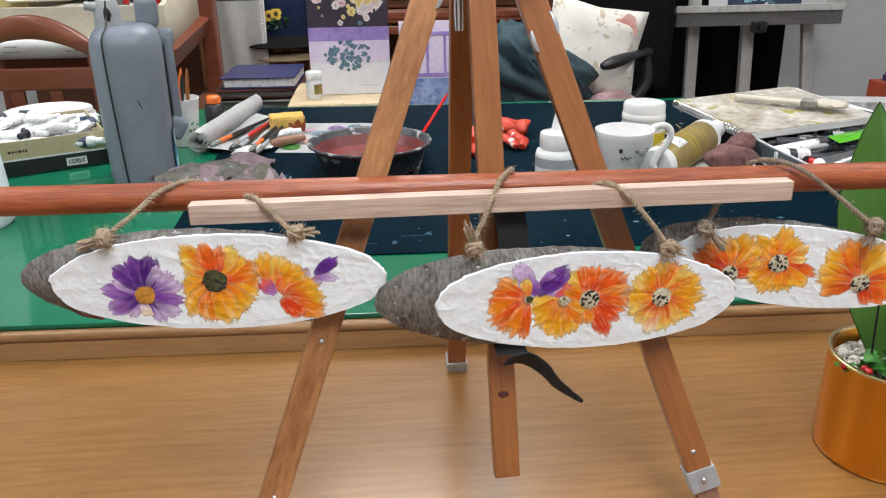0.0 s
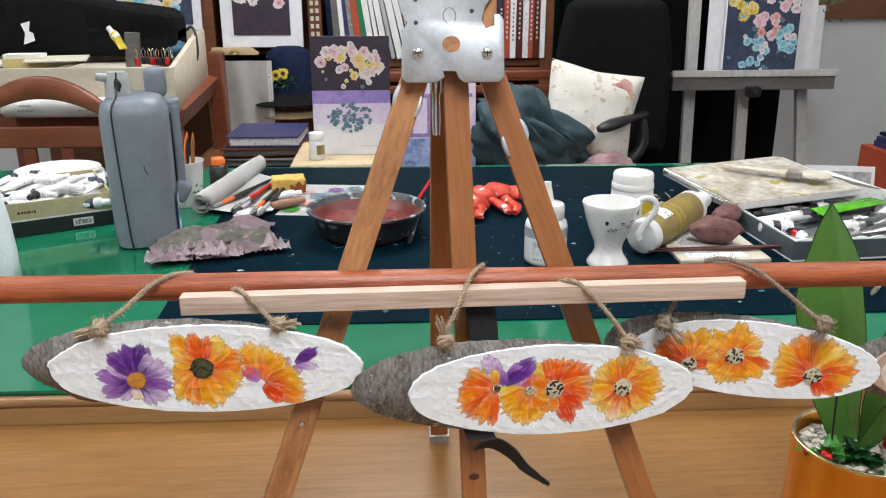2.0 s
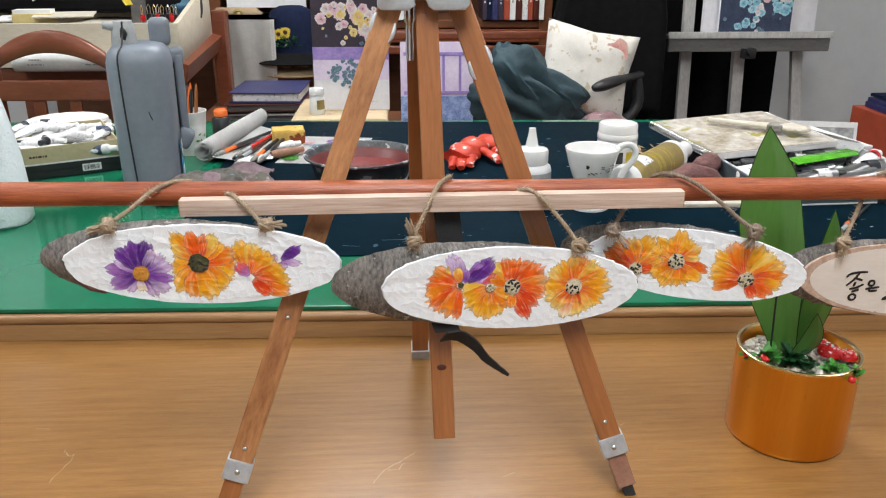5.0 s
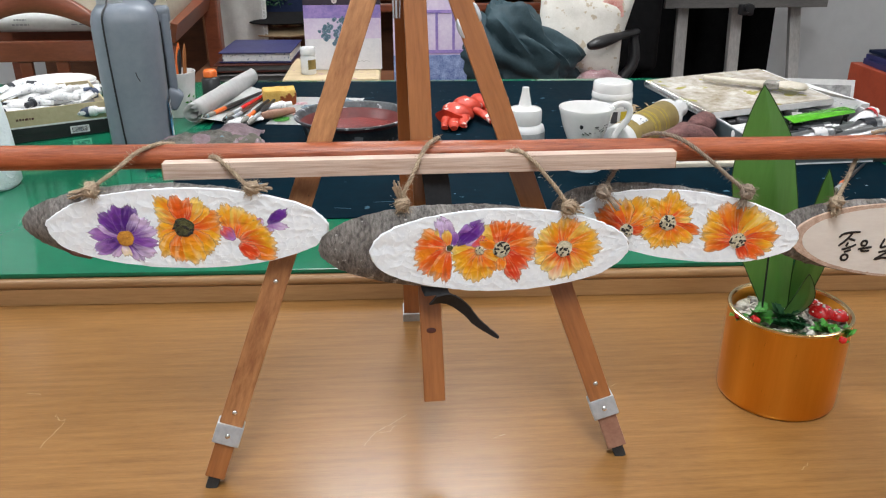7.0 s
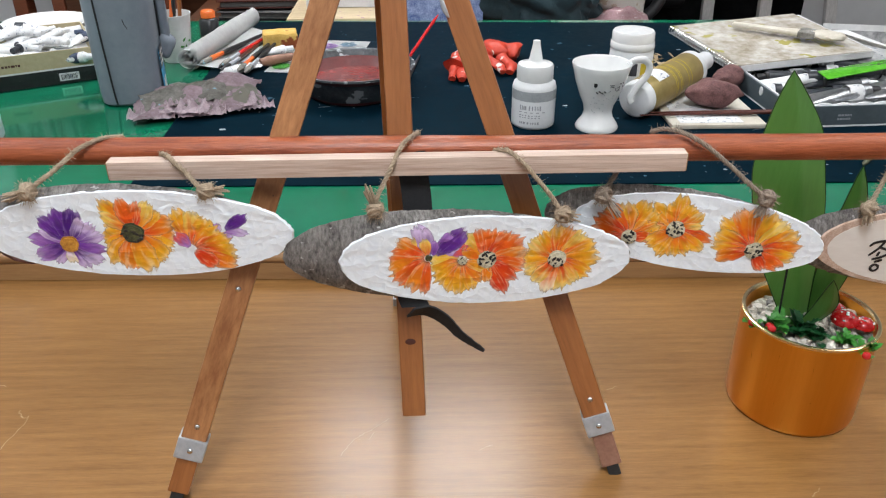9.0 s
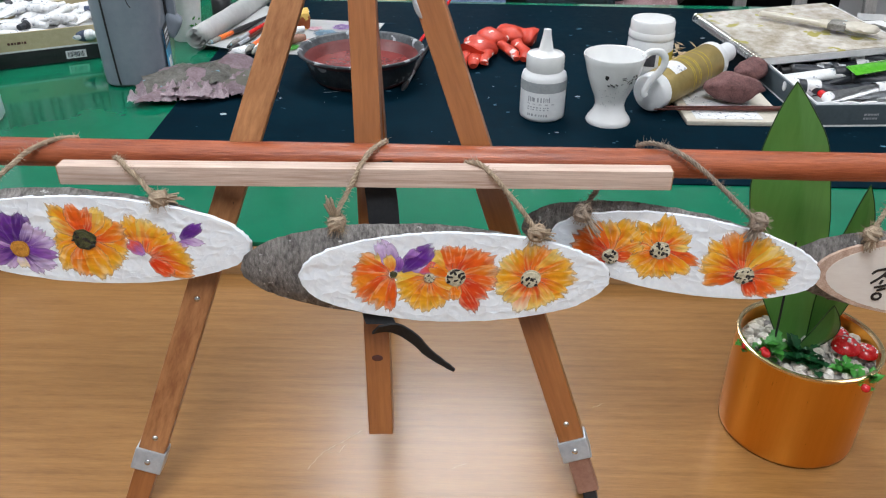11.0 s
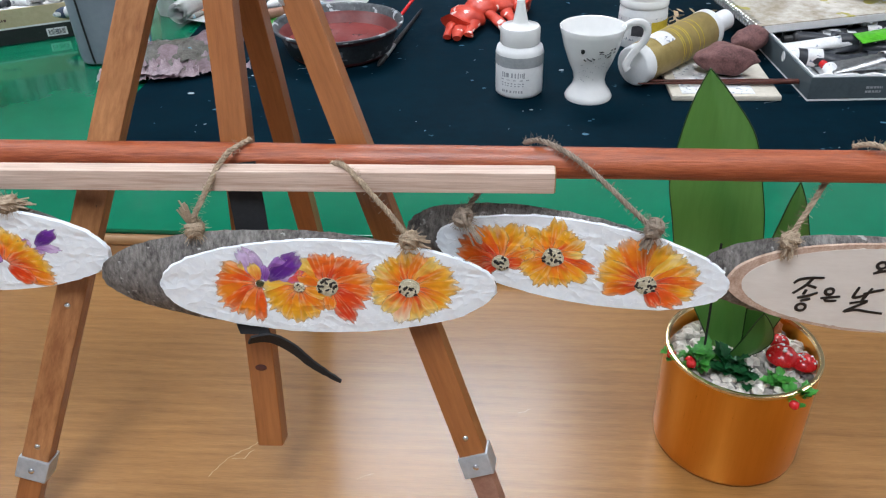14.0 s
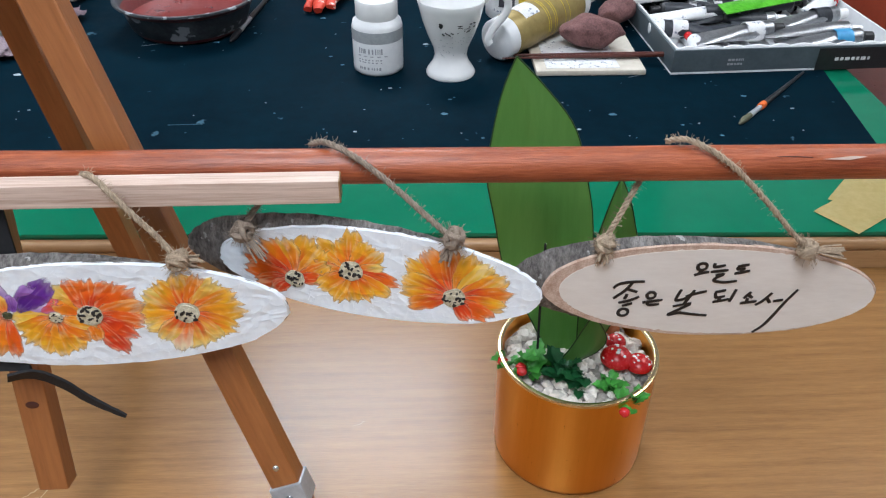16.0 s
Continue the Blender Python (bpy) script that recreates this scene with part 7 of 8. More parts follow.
tp.matrix_world = pose(0.735, 0.742, GZ + 0.0004, 0, 0, 34)
part("strip", sheet(0.19, 0.050, 24, 8, lambda u, v: 0.0006 + 0.0012 * abs(noise.noise(Vector((u * 7, v * 4, 1)))), thick=0.0003), M["tape"], tp)
at(part("strip", sheet(0.12, 0.030, 16, 6, lambda u, v: 0.0004 + 0.0008 * abs(noise.noise(Vector((u * 6, v * 4, 5)))), thick=0.0003), M["tape"], tp), (0.0, 0.030, 0.0002), 0, 0, 14)


# ---- behind the desk ----
def framed(name, loc, w, h, mat_w, frame_w, ground, blooms, label, tilt=0.0, rz=0.0, frame_mat=None, depth=0.02):
    t = thing(name, loc, label=label, category="painting", group="paintings")
    t.matrix_world = pose(*loc, -tilt, 0, rz)
    part("backing", box(w, depth * 0.6, h, (0, 0, h / 2), 0.001), M["canvas"], t)
    part("ground", box(w - 2 * mat_w, 0.004, h - 2 * mat_w, (0, -depth * 0.3 - 0.002, h / 2), 0.0005), ground, t, "painted ground")
    if frame_w:
        fm = frame_mat or M["shelfwood"]
        for s in (-1, 1):
            part("frame_rail", box(w + 2 * frame_w, depth, frame_w, (0, -0.002, h / 2 + s * (h / 2 + frame_w / 2)), 0.003), fm, t)
            part("frame_rail", box(frame_w, depth, h, (s * (w / 2 + frame_w / 2), -0.002, h / 2), 0.003), fm, t)
    for k, (u, v, r, mtl) in enumerate(blooms):
        f = bloom(t, "painted_blossom", u, v, r, 6, M[mtl], None, 0, 100 + k, hearts=False, joined=True, rag=0.6, lift=0.0012 + 0.0004 * (k % 4))
        f.matrix_local = pose(0, -depth * 0.3 - 0.004, 0)
    return t


# small pale table with canvas and jar
sm = thing("side_table", (-0.16, 1.985, 0), label="pale wooden side table behind the desk, stained with paint", category="table")
part("top", box(0.25, 0.30, 0.02, (-0.025, 0, GZ - 0.012), 0.012), M["light_top"], sm)
for sx in (-0.13, 0.08):
    for sy in (-0.12, 0.12):
        part("leg", box(0.03, 0.03, -FLOOR + GZ - 0.022, (sx, sy, (FLOOR + GZ - 0.022) / 2), 0.002), M["light_top"], sm)
rn = random.Random(31)
bl = []
for k in range(26):
    a, q = rn.uniform(0, 6.28), math.sqrt(rn.random())
    bl.append((-0.005 + 0.078 * q * math.cos(a), 0.232 + 0.042 * q * math.sin(a), rn.uniform(0.011, 0.019), rn.choice(("p_yellow", "p_pink", "p_white", "p_pink", "p_yellow"))))
for k in range(80):
    a, q = rn.uniform(0, 6.28), math.sqrt(rn.random())
    bl.append((0.0 + 0.062 * q * math.cos(a), 0.098 + 0.040 * q * math.sin(a) * (1 - 0.3 * abs(math.cos(a))), rn.uniform(0.003, 0.0075), "p_leaf"))
for k in range(26):
    a, q = rn.uniform(0, 6.28), math.sqrt(rn.random())
    bl.append((0.085 * q * math.cos(a), 0.225 + 0.06 * q * math.sin(a), rn.uniform(0.004, 0.009), rn.choice(("p_leaf", "p_white", "p_yellow"))))
cv = framed("flower_canvas", (-0.156, 1.955, GZ - 0.0015), 0.200, 0.300, 0.0, 0, M["canvas"], bl, "canvas of pale blossoms over dark violet and white", 3.0)
for z0, z1, mt in ((0.163, 0.300, "night"), (0.132, 0.165, "haze"), (0.080, 0.133, "lilac")):
    part("colour_field", box(0.2, 0.001, z1 - z0, (0, -0.0105 - (0.0004 if mt == "haze" else 0), (z0 + z1) / 2)), M[mt], cv)
part("signature", tube(smooth_path([(0.02 + 0.004 * k, -0.0115, 0.022 + 0.002 * math.sin(k * 2.1)) for k in range(13)], 3), 0.0005, 4), M["print_grey"], cv, "unreadable grey signature")
js = thing("small_jar", (-0.246, 1.900, GZ - 0.0017), label="small white plastic jar with a gold label on the side table", category="jar")
part("jar_body", lathe([(0, 0), (0.018, 0), (0.0195, 0.002), (0.0195, 0.045), (0.017, 0.049), (0, 0.049)], 28), M["plastic"], js)
part("lid", lathe([(0.019, 0.049), (0.0195, 0.051), (0.0195, 0.066), (0.018, 0.068), (0, 0.068)], 28), M["white"], js)
lab = bmesh.new()
for k in range(6):
    own = box(0.0042, 0.001, 0.024)
    own.transform(Matrix.Translation((0.0197 * math.cos(radians(-80 + k * 12)), 0.0197 * math.sin(radians(-80 + k * 12)), 0.026)) @ pose(0, 0, 0, 0, 0, 10 + k * 12))
    merge(lab, own)
part("gold_label", lab, M["goldlabel"], js, "gold label panel")
p3 = framed("purple_door_painting", (0.085, 2.22, -0.075), 0.22, 0.26, 0.0, 0, M["lilac"], [], "small painting of a purple gate above blue blossoms", 5)
for u in (-0.08, -0.03, 0.02, 0.07):
    part("gate_bar", box(0.008, 0.002, 0.12, (u, -0.0105, 0.17), 0.0005), M["haze"], p3)
for z in (0.11, 0.225):
    part("gate_rail", box(0.2, 0.002, 0.01, (0, -0.0108, z), 0.0005), M["haze"], p3)
part("blossoms", box(0.22, 0.002, 0.10, (0, -0.0106, 0.05), 0.0005), M["hydrangea"], p3, "blue blossom field")
shb = thing("low_bench", (0.1, 2.32, 0), label="dark wooden bench behind the side table", category="bench")
part("seat", box(0.9, 0.4, 0.03, (0.1, 0, -0.092), 0.004), M["shelfwood"], shb)
for sx in (-0.3, 0.5):
    for sy in (-0.16, 0.16):
        part("leg", box(0.05, 0.05, -FLOOR - 0.107, (sx, sy, (FLOOR - 0.107) / 2), 0.003), M["shelfwood"], shb)
for z in (0.165, 0.118):
    part("back_rail", box(0.80, 0.03, 0.026, (0.1, 0.28, z), 0.006), M["redwood"], shb)
for sx in (-0.28, 0.48):
    part("back_post", box(0.04, 0.03, 0.95, (sx, 0.28, -0.265), 0.004), M["redwood"], shb)

# folders and books stack, sewing-box cover, hat stand
fs = thing("low_cabinet", (-0.42, 2.35, 0), label="low dark wooden cabinet holding folders", category="cabinet")
part("carcass", box(0.42, 0.62, -FLOOR - 0.03, (0, 0, (FLOOR - 0.03) / 2), 0.004), M["shelfwood"], fs)
for k, (mt, w, d, h, x, rz) in enumerate((("cloth_black", 0.25, 0.24, 0.022, -0.40, 4), ("grey_dark", 0.24, 0.24, 0.018, -0.395, -3), ("chop", 0.24, 0.23, 0.022, -0.405, 2), ("folder", 0.20, 0.22, 0.030, -0.405, -2))):
    b = thing("album", (x, 2.14 + 0.01 * k, -0.0295 + 0.0225 * k), rz, label="stacked album in worn dark cover" if k < 3 else "blue album with violet scribbled cover", category="album", group="stacked albums")
    part("cover", box(w, d, 0.003, (0, 0, 0.0015), 0.001), M[mt], b)
    part("page_block", box(w - 0.012, d - 0.012, h - 0.008, (0.003, 0, h / 2 - 0.0005), 0.001), M["label_white"] if k == 3 else M["grey_dark"], b)
    part("cover", box(w, d, 0.003, (0, 0, h - 0.003), 0.001), M[mt], b)
cvb = thing("linen_covered_box", (-0.535, 2.62, 0), label="box under a white embroidered linen cover", category="box")
part("linen", sheet(0.20, 0.20, 6, 6, lambda u, v: 0.2265, thick=0.002), M["doily"], cvb)
fr = bmesh.new()
sheet(0.20, 0.26, 14, 10, lambda u, v: 0.006 * math.sin(u * 14 + v * 2), bm=fr, thick=0.0015)
at(part("linen_front", fr, M["doily"], cvb, "hanging linen front"), (0, -0.104, 0.0965), 90)
lc = bmesh.new()
for k in range(22):
    tube([(0.092 + 0.006 * math.cos(a), -0.113, 0.22 - k * 0.0115 + 0.006 * math.sin(a)) for a in [6.283 * i / 8 for i in range(9)]], 0.0016, 4, lc)
part("lace_edge", lc, M["paper"], cvb, "white lace edging")
part("box_core", box(0.18, 0.17, 0.62, (0, 0.0, -0.09), 0.003), M["shelfwood"], cvb)
ht = thing("sunflower_hat", (-0.391, 2.62, 0.0), label="navy cloth hat with a sunflower bunch over a straw hat", category="hat")
part("crown", lathe([(0.098, 0.11), (0.092, 0.15), (0.082, 0.21), (0.070, 0.245), (0.04, 0.262), (0, 0.265)], 36, squash=0.9), M["navy"], ht, "navy cloth crown")
part("brim", lathe([(0.07, 0.125), (0.12, 0.10), (0.145, 0.085), (0.143, 0.082), (0.118, 0.096), (0.07, 0.12)], 40, cap=False), M["cloth_black"], ht, "dark brim")
part("straw_brim", lathe([(0.06, 0.062), (0.10, 0.058), (0.13, 0.044), (0.128, 0.040), (0.10, 0.052), (0.06, 0.056)], 40, cap=False), M["straw"], ht, "straw hat brim underneath")
part("stand", lathe([(0.05, -0.03), (0.05, -0.02), (0.012, -0.015), (0.012, 0.11), (0.06, 0.125), (0, 0.126)], 24), M["shelfwood"], ht)
for k, (u, v) in enumerate(((-0.035, 0.178), (-0.012, 0.184), (-0.055, 0.170))):
    f = bloom(ht, "sunflower", 0, 0, 0.019, 11, M["p_gold"], M["chop"], 0.007, 300 + k)
    f.matrix_local = pose(u, -0.088, v)
for k in range(1):
    sprigs = bmesh.new()
    rn = random.Random(6)
    for j in range(46):
        slab([(0, 0), (0.008, 0.003), (0.02, 0), (0.008, -0.003)], 0.0006, bm=sprigs, m=pose(rn.uniform(-0.07, 0.03), -0.092, rn.uniform(0.135, 0.172), 90 + rn.uniform(-30, 30), rn.uniform(-40, 40), rn.uniform(0, 360)))
    part("foliage", sprigs, M["sprig_dark"], ht, "small green foliage")

# red-brown chair and box easel stand on the far left
chr_ = thing("wooden_chair", (-0.90, 1.875, 0), label="red-brown wooden chair with an arched back rail", category="chair")
W2 = 0.30
arch = []
for k in range(19):
    s = k / 18 * 2 - 1
    arch.append((s * W2 / 2, 0.188 + 0.068 * (1 - s * s)))
for k in range(19):
    s = 1 - k / 18 * 2
    arch.append((s * W2 / 2 * 0.93, 0.160 + 0.042 * (1 - s * s)))
bm = slab(arch, 0.024, 0.003)
bm.transform(pose(0, 0.012, 0, 90))
part("arch_rail", bm, M["redwood"], chr_)
part("mid_rail", box(W2, 0.022, 0.05, (0, 0, 0.108), 0.004), M["redwood"], chr_)
for s in (-1, 1):
    part("back_post", box(0.030, 0.028, 0.93, (s * (W2 / 2 - 0.002), 0.002, -0.275), 0.005), M["redwood"], chr_)
    part("front_leg", box(0.03, 0.03, 0.42, (s * (W2 / 2 - 0.004), -0.0 + 0.32, FLOOR + 0.21), 0.004), M["redwood"], chr_)
for s in (-0.045, 0.045):
    part("splat", box(0.03, 0.014, 0.36, (s, 0.0, -0.097), 0.003), M["redwood"], chr_)
part("seat", box(W2 + 0.02, 0.34, 0.03, (0, 0.17, FLOOR + 0.435), 0.006), M["redwood"], chr_)
rp = thing("paper_roll", (-0.87, 1.945, 0.170), 0, label="white printed paper roll lying behind the chair back", category="paper roll")
part("roll", lathe([(0.010, -0.15), (0.0245, -0.15), (0.0245, 0.15), (0.010, 0.15)], 28, m=pose(0, 0, 0, 0, 90, 0)), M["paper"], rp)
for z, w in ((0.008, 0.05), (-0.004, 0.07)):
    text_bars(rp, "print_bars", w, 0.007, 1, Matrix.Translation((0.07, -0.0246, z)) @ pose(0, 0, 0, 90), M["print_grey"], 2)
    text_bars(rp, "print_bars", w * 0.6, 0.007, 1, Matrix.Translation((-0.09, -0.0246, z)) @ pose(0, 0, 0, 90), M["print_grey"], 5)
std = thing("box_stand", (-0.86, 2.18, 0), label="red-brown wooden stand carrying a pale wooden art box", category="stand")
for (x, y, h) in ((-0.33, -0.17, 0.10), (0.275, 0.22, 0.265), (-0.33, 0.22, 0.265), (0.23, -0.17, 0.10)):
    part("post", box(0.046, 0.05, -FLOOR + h, (x, y, (FLOOR + h) / 2), 0.006), M["redwood"], std)
bar("side_rail", (0.252, -0.20, 0.135), (0.262, 0.22, 0.172), 0.03, 0.05, M["redwood"], parent=std)
part("front_rail", box(0.60, 0.03, 0.05, (-0.05, -0.19, 0.125), 0.004), M["redwood"], std)
part("shelf", box(0.58, 0.36, 0.02, (-0.05, 0.02, 0.14), 0.003), M["redwood"], std)
BXZ = 0.152
ab = thing("art_box", (-0.905, 2.17, BXZ), label="open pale plywood art box with cards, clips and paint tubes", category="art box")
part("bottom", box(0.60, 0.40, 0.012, (0, 0, 0.006), 0.001), M["cream_wood"], ab)
for nm, sx, sy, h, x, y in (("front", 0.60, 0.014, 0.100, 0, -0.193), ("back", 0.60, 0.014, 0.17, 0, 0.193), ("left_side", 0.014, 0.372, 0.11, -0.293, 0)):
    part(nm, box(sx, sy, h, (x, y, h / 2 + 0.012), 0.002), M["cream_wood"], ab)
sd = slab([(-0.186, 0.0), (0.186, 0.0), (0.186, 0.165), (0.12, 0.165), (-0.186, 0.098)], 0.014, 0.001)
sd.transform(Matrix(((0, 0, 1, 0.286), (1, 0, 0, 0), (0, 1, 0, 0.012), (0, 0, 0, 1))))
part("right_side", sd, M["cream_wood"], ab)
part("divider", box(0.012, 0.37, 0.08, (-0.06, 0, 0.052), 0.001), M["cream_wood"], ab)
part("inner_lid", box(0.22, 0.30, 0.006, (0.09, 0.02, 0.095), 0.001), M["tile"], ab, "cream card lid")
for k, (x, y, rz, mt) in enumerate(((-0.13, -0.08, 8, "paper"), (-0.10, -0.05, -6, "label_white"), (-0.02, -0.10, 12, "tile"))):
    c = part("card", box(0.15, 0.09, 0.004, (0, 0, 0), 0.001), M[mt], None)
    c.matrix_world = pose(-0.905 + x, 2.17 + y, BXZ + 0.115 + 0.0055 * k, 4, 0, rz)
    tagged(c, "printed card lying in the art box", "card", "cards in the box")
yc = thing("small_card_box", (-1.005, 2.07, BXZ + 0.1), 6, label="little yellow card box with lettering in the art box", category="box")
part("box_body", box(0.10, 0.05, 0.03, (0, 0, 0.015), 0.001), M["tape"], yc)
part("card_top", box(0.095, 0.046, 0.012, (0, 0, 0.034), 0.001), M["paper"], yc)
paint_tube("paint_tube", (-0.735, 2.01, BXZ + 0.152), 160, 0.045, 0.011, M["yellowlabel"], M["plastic"], M["label_white"], "small yellow paint tube on the box edge", -48, "tubes in the art box")
rn = random.Random(15)
for k in range(8):
    c = thing("binder_clip", (-0.715 + 0.013 * k + rn.uniform(-0.004, 0.004), 2.06 + rn.uniform(-0.02, 0.02), BXZ + 0.110), rn.uniform(0, 180), label="small metal binder clip standing in the box", category="clip", group="binder clips")
    part("clip_body", box(0.014, 0.010, 0.018, (0, 0, 0.009), 0.002), M["black"] if k % 3 else M["red"], c)
    part("clip_wire", tube([(-0.003, 0, 0.016), (-0.005, 0, 0.034), (0, 0, 0.042), (0.005, 0, 0.034), (0.003, 0, 0.016)], 0.0011, 5), M["chrome"] if k % 2 else M["goldrim"], c)
ac = part("acrylic_block", box(0.035, 0.02, 0.09, (0, 0, 0.045), 0.001), M["grey_dark"], None)
ac.matrix_world = pose(-0.74, 2.10, BXZ + 0.10, 0, 4, 0)
tagged(ac, "dark translucent block standing in the art box", "block")
tb_ = part("teal_pouch", blob(0.05, 0.2, 2, (1.1, 0.8, 0.6), 4, 3), surf("teal_pouch_cloth", (0.01, 0.06, 0.10), (0.02, 0.10, 0.16), 40.0, 0.7), None)
tb_.matrix_world = pose(-0.68, 2.26, BXZ + 0.13)
tagged(tb_, "teal cloth pouch tucked inside the art box", "pouch")
cord = part("cord_loop", tube(smooth_path([(-0.64, 2.30, 0.335), (-0.622, 2.28, 0.345), (-0.607, 2.26, 0.33), (-0.602, 2.25, 0.28), (-0.606, 2.24, 0.255)], 6), 0.004, 6), M["black"], ab, "black cord loop over the side")
cord.matrix_local = ab.matrix_world.inverted()
bg = thing("black_bag", (-0.945, 2.30, 0), label="large black cloth bag lying in the art box", category="bag")
bm = box(0.58, 0.16, 0.17, (0, 0, 0.355), 0.03, seg=3)
bmesh.ops.subdivide_edges(bm, edges=list(bm.edges), cuts=4, use_grid_fill=True)
for v in bm.verts:
    v.co.z += -0.13 * max(0, v.co.x + 0.05) * (1.2 if v.co.z > 0.35 else 0.1) + 0.012 * noise.noise(v.co * 12)
    v.co.y += 0.012 * noise.noise(v.co * 14 + Vector((4, 0, 0)))
part("bag_body", bm, M["cloth_black"], bg)
part("white_tag", slab([(0, 0), (0.03, 0.01), (0.028, 0.03), (0.018, 0.035), (0.024, 0.062), (0.0, 0.055), (0.008, 0.03)], 0.002, m=pose(-0.115, -0.098, 0.305, 90, 0, 8)), M["paper"], bg, "torn white paper tag")
rk = thing("brush_rack", (-1.22, 2.32, 0), label="rack of hanging dark brushes above the art box", category="rack")
part("rack_board", box(0.5, 0.03, 0.08, (0, 0, 0.62), 0.003), M["shelfwood"], rk)
part("rack_post", box(0.04, 0.03, 1.4, (-0.26, 0.02, -0.04), 0.003), M["shelfwood"], rk)
for k in range(14):
    b = part("hanging_brush", lathe([(0.004, 0.0), (0.012, 0.03), (0.014, 0.06), (0.008, 0.09), (0.006, 0.12), (0.006, 0.26), (0.003, 0.27)], 10), M["black"] if k % 3 else M["grey_dark"], rk)
    at(b, (-0.20 + 0.034 * k, -0.02 - 0.02 * (k % 2), 0.315 + 0.02 * (k % 3)))

# bookcase with frames and books along the back wall
bc = thing("bookcase", (0, 3.22, 0), label="dark reddish wooden bookcase along the back wall", category="bookcase")
part("back_panel", box(2.4, 0.02, 2.0, (-0.35, 0.20, FLOOR + 1.0), 0.002), M["shelfwood"], bc)
for x in (-1.15, -0.735, -0.335, 0.552):
    part("upright", box(0.05, 0.40, 2.0, (x, 0, FLOOR + 1.0), 0.003), M["shelfwood"], bc)
for x, w in ((-0.545, 0.37), (0.108, 0.84), (-0.94, 0.37)):
    for z in (0.165, 0.62, -0.35):
        part("shelf", box(w, 0.38, 0.03, (x, 0, z), 0.003), M["shelfwood"], bc)
part("kick_rail", box(0.84, 0.02, 0.05, (0.108, -0.20, 0.12), 0.004), M["redwood"], bc)
lat = bmesh.new()
for k in range(9):
    box(0.012, 0.004, 0.016, (-0.345, -0.204, 0.22 + k * 0.028), 0.001, bm=lat)
    box(0.012, 0.004, 0.016, (-0.325, -0.204, 0.22 + k * 0.028), 0.001, bm=lat)
part("lattice_inlay", lat, M["tile"], bc, "pale lattice inlay")
rn = random.Random(44)
x = -0.285
cols = ["navy", "grey_dark", "paper", "folder", "rag_grey", "brick_red", "felt", "paper", "label_white", "paper", "greylabel", "paper", "label_white", "paper", "greylabel"]
for k in range(15):
    w = rn.uniform(0.014, 0.026)
    h = rn.uniform(0.29, 0.33)
    b = thing("shelf_book", (x + w / 2, 3.11, 0.1805), 0, label="tall book leaning in the bookcase", category="book", group="books on the shelf", ry=-min(2 + k * 0.9, 13))
    part("cover", box(w, 0.20, h, (0, 0, h / 2 + 0.002), 0.002), M[cols[k]], b)
    part("page_block", box(w * 0.7, 0.19, h - 0.008, (0, 0.008, h / 2 + 0.002), 0.001), M["paper"], b)
    x += w + 0.003 + (0.004 if k > 6 else 0)
x = 0.30
for k in range(11):
    w = rn.uniform(0.016, 0.026)
    h = rn.uniform(0.22, 0.30)
    b = thing("shelf_book", (x + w / 2, 3.10, 0.1805), 0, label="thick hardback standing in the bookcase", category="book", group="books on the shelf")
    part("cover", box(w, 0.18, h, (0, 0, h / 2), 0.002), M[["night", "navy", "folder", "night", "brick_red", "paper", "chop", "label_white", "brick_red", "chop", "paper"][k]], b)
    text_bars(b, "spine_bars", 0.006, h * 0.6, 9, Matrix.Translation((0, -0.0905, h * 0.55)) @ pose(0, 0, 0, 90), M["label_white"] if k != 5 else M["print"], k)
    x += w + 0.001
bl = [(rn.uniform(-0.10, 0.10), rn.uniform(0.15, 0.33), rn.uniform(0.02, 0.032), rn.choice(("p_white", "p_pink", "p_white", "p_yellow"))) for k in range(22)]
framed("framed_blossom_painting", (-0.530, 3.0, 0.230), 0.300, 0.40, 0.045, 0.0, M["night"], bl, "white-bordered painting of pale blossoms on black", 2)
bl = [(rn.uniform(-0.10, 0.10), rn.uniform(0.06, 0.30), rn.uniform(0.018, 0.03), rn.choice(("p_blue", "p_white", "p_blue", "p_yellow"))) for k in range(24)]
framed("framed_blue_painting", (-0.90, 3.0, 0.285), 0.300, 0.36, 0.03, 0.0, M["navy_paint"], bl, "white-bordered painting of blue and white flowers", 2)
gd = thing("carved_block", (-0.63, 2.98, 0.182), 0, label="small wooden plaque with round gold carvings", category="ornament")
part("plaque", slab([(-0.085, 0.0), (0.06, 0.0), (0.088, 0.03), (0.06, 0.05), (-0.085, 0.05)], 0.03, 0.002, m=pose(0, 0, 0, 90)), M["straw"], gd)
for x in (-0.055, 0.0):
    at(part("rosette", lathe([(0.022, 0), (0.022, 0.005), (0.015, 0.008), (0.012, 0.005), (0.006, 0.01), (0, 0.011)], 18), M["goldlabel"], gd, "gold rosette"), (x, -0.031, 0.025), 90)

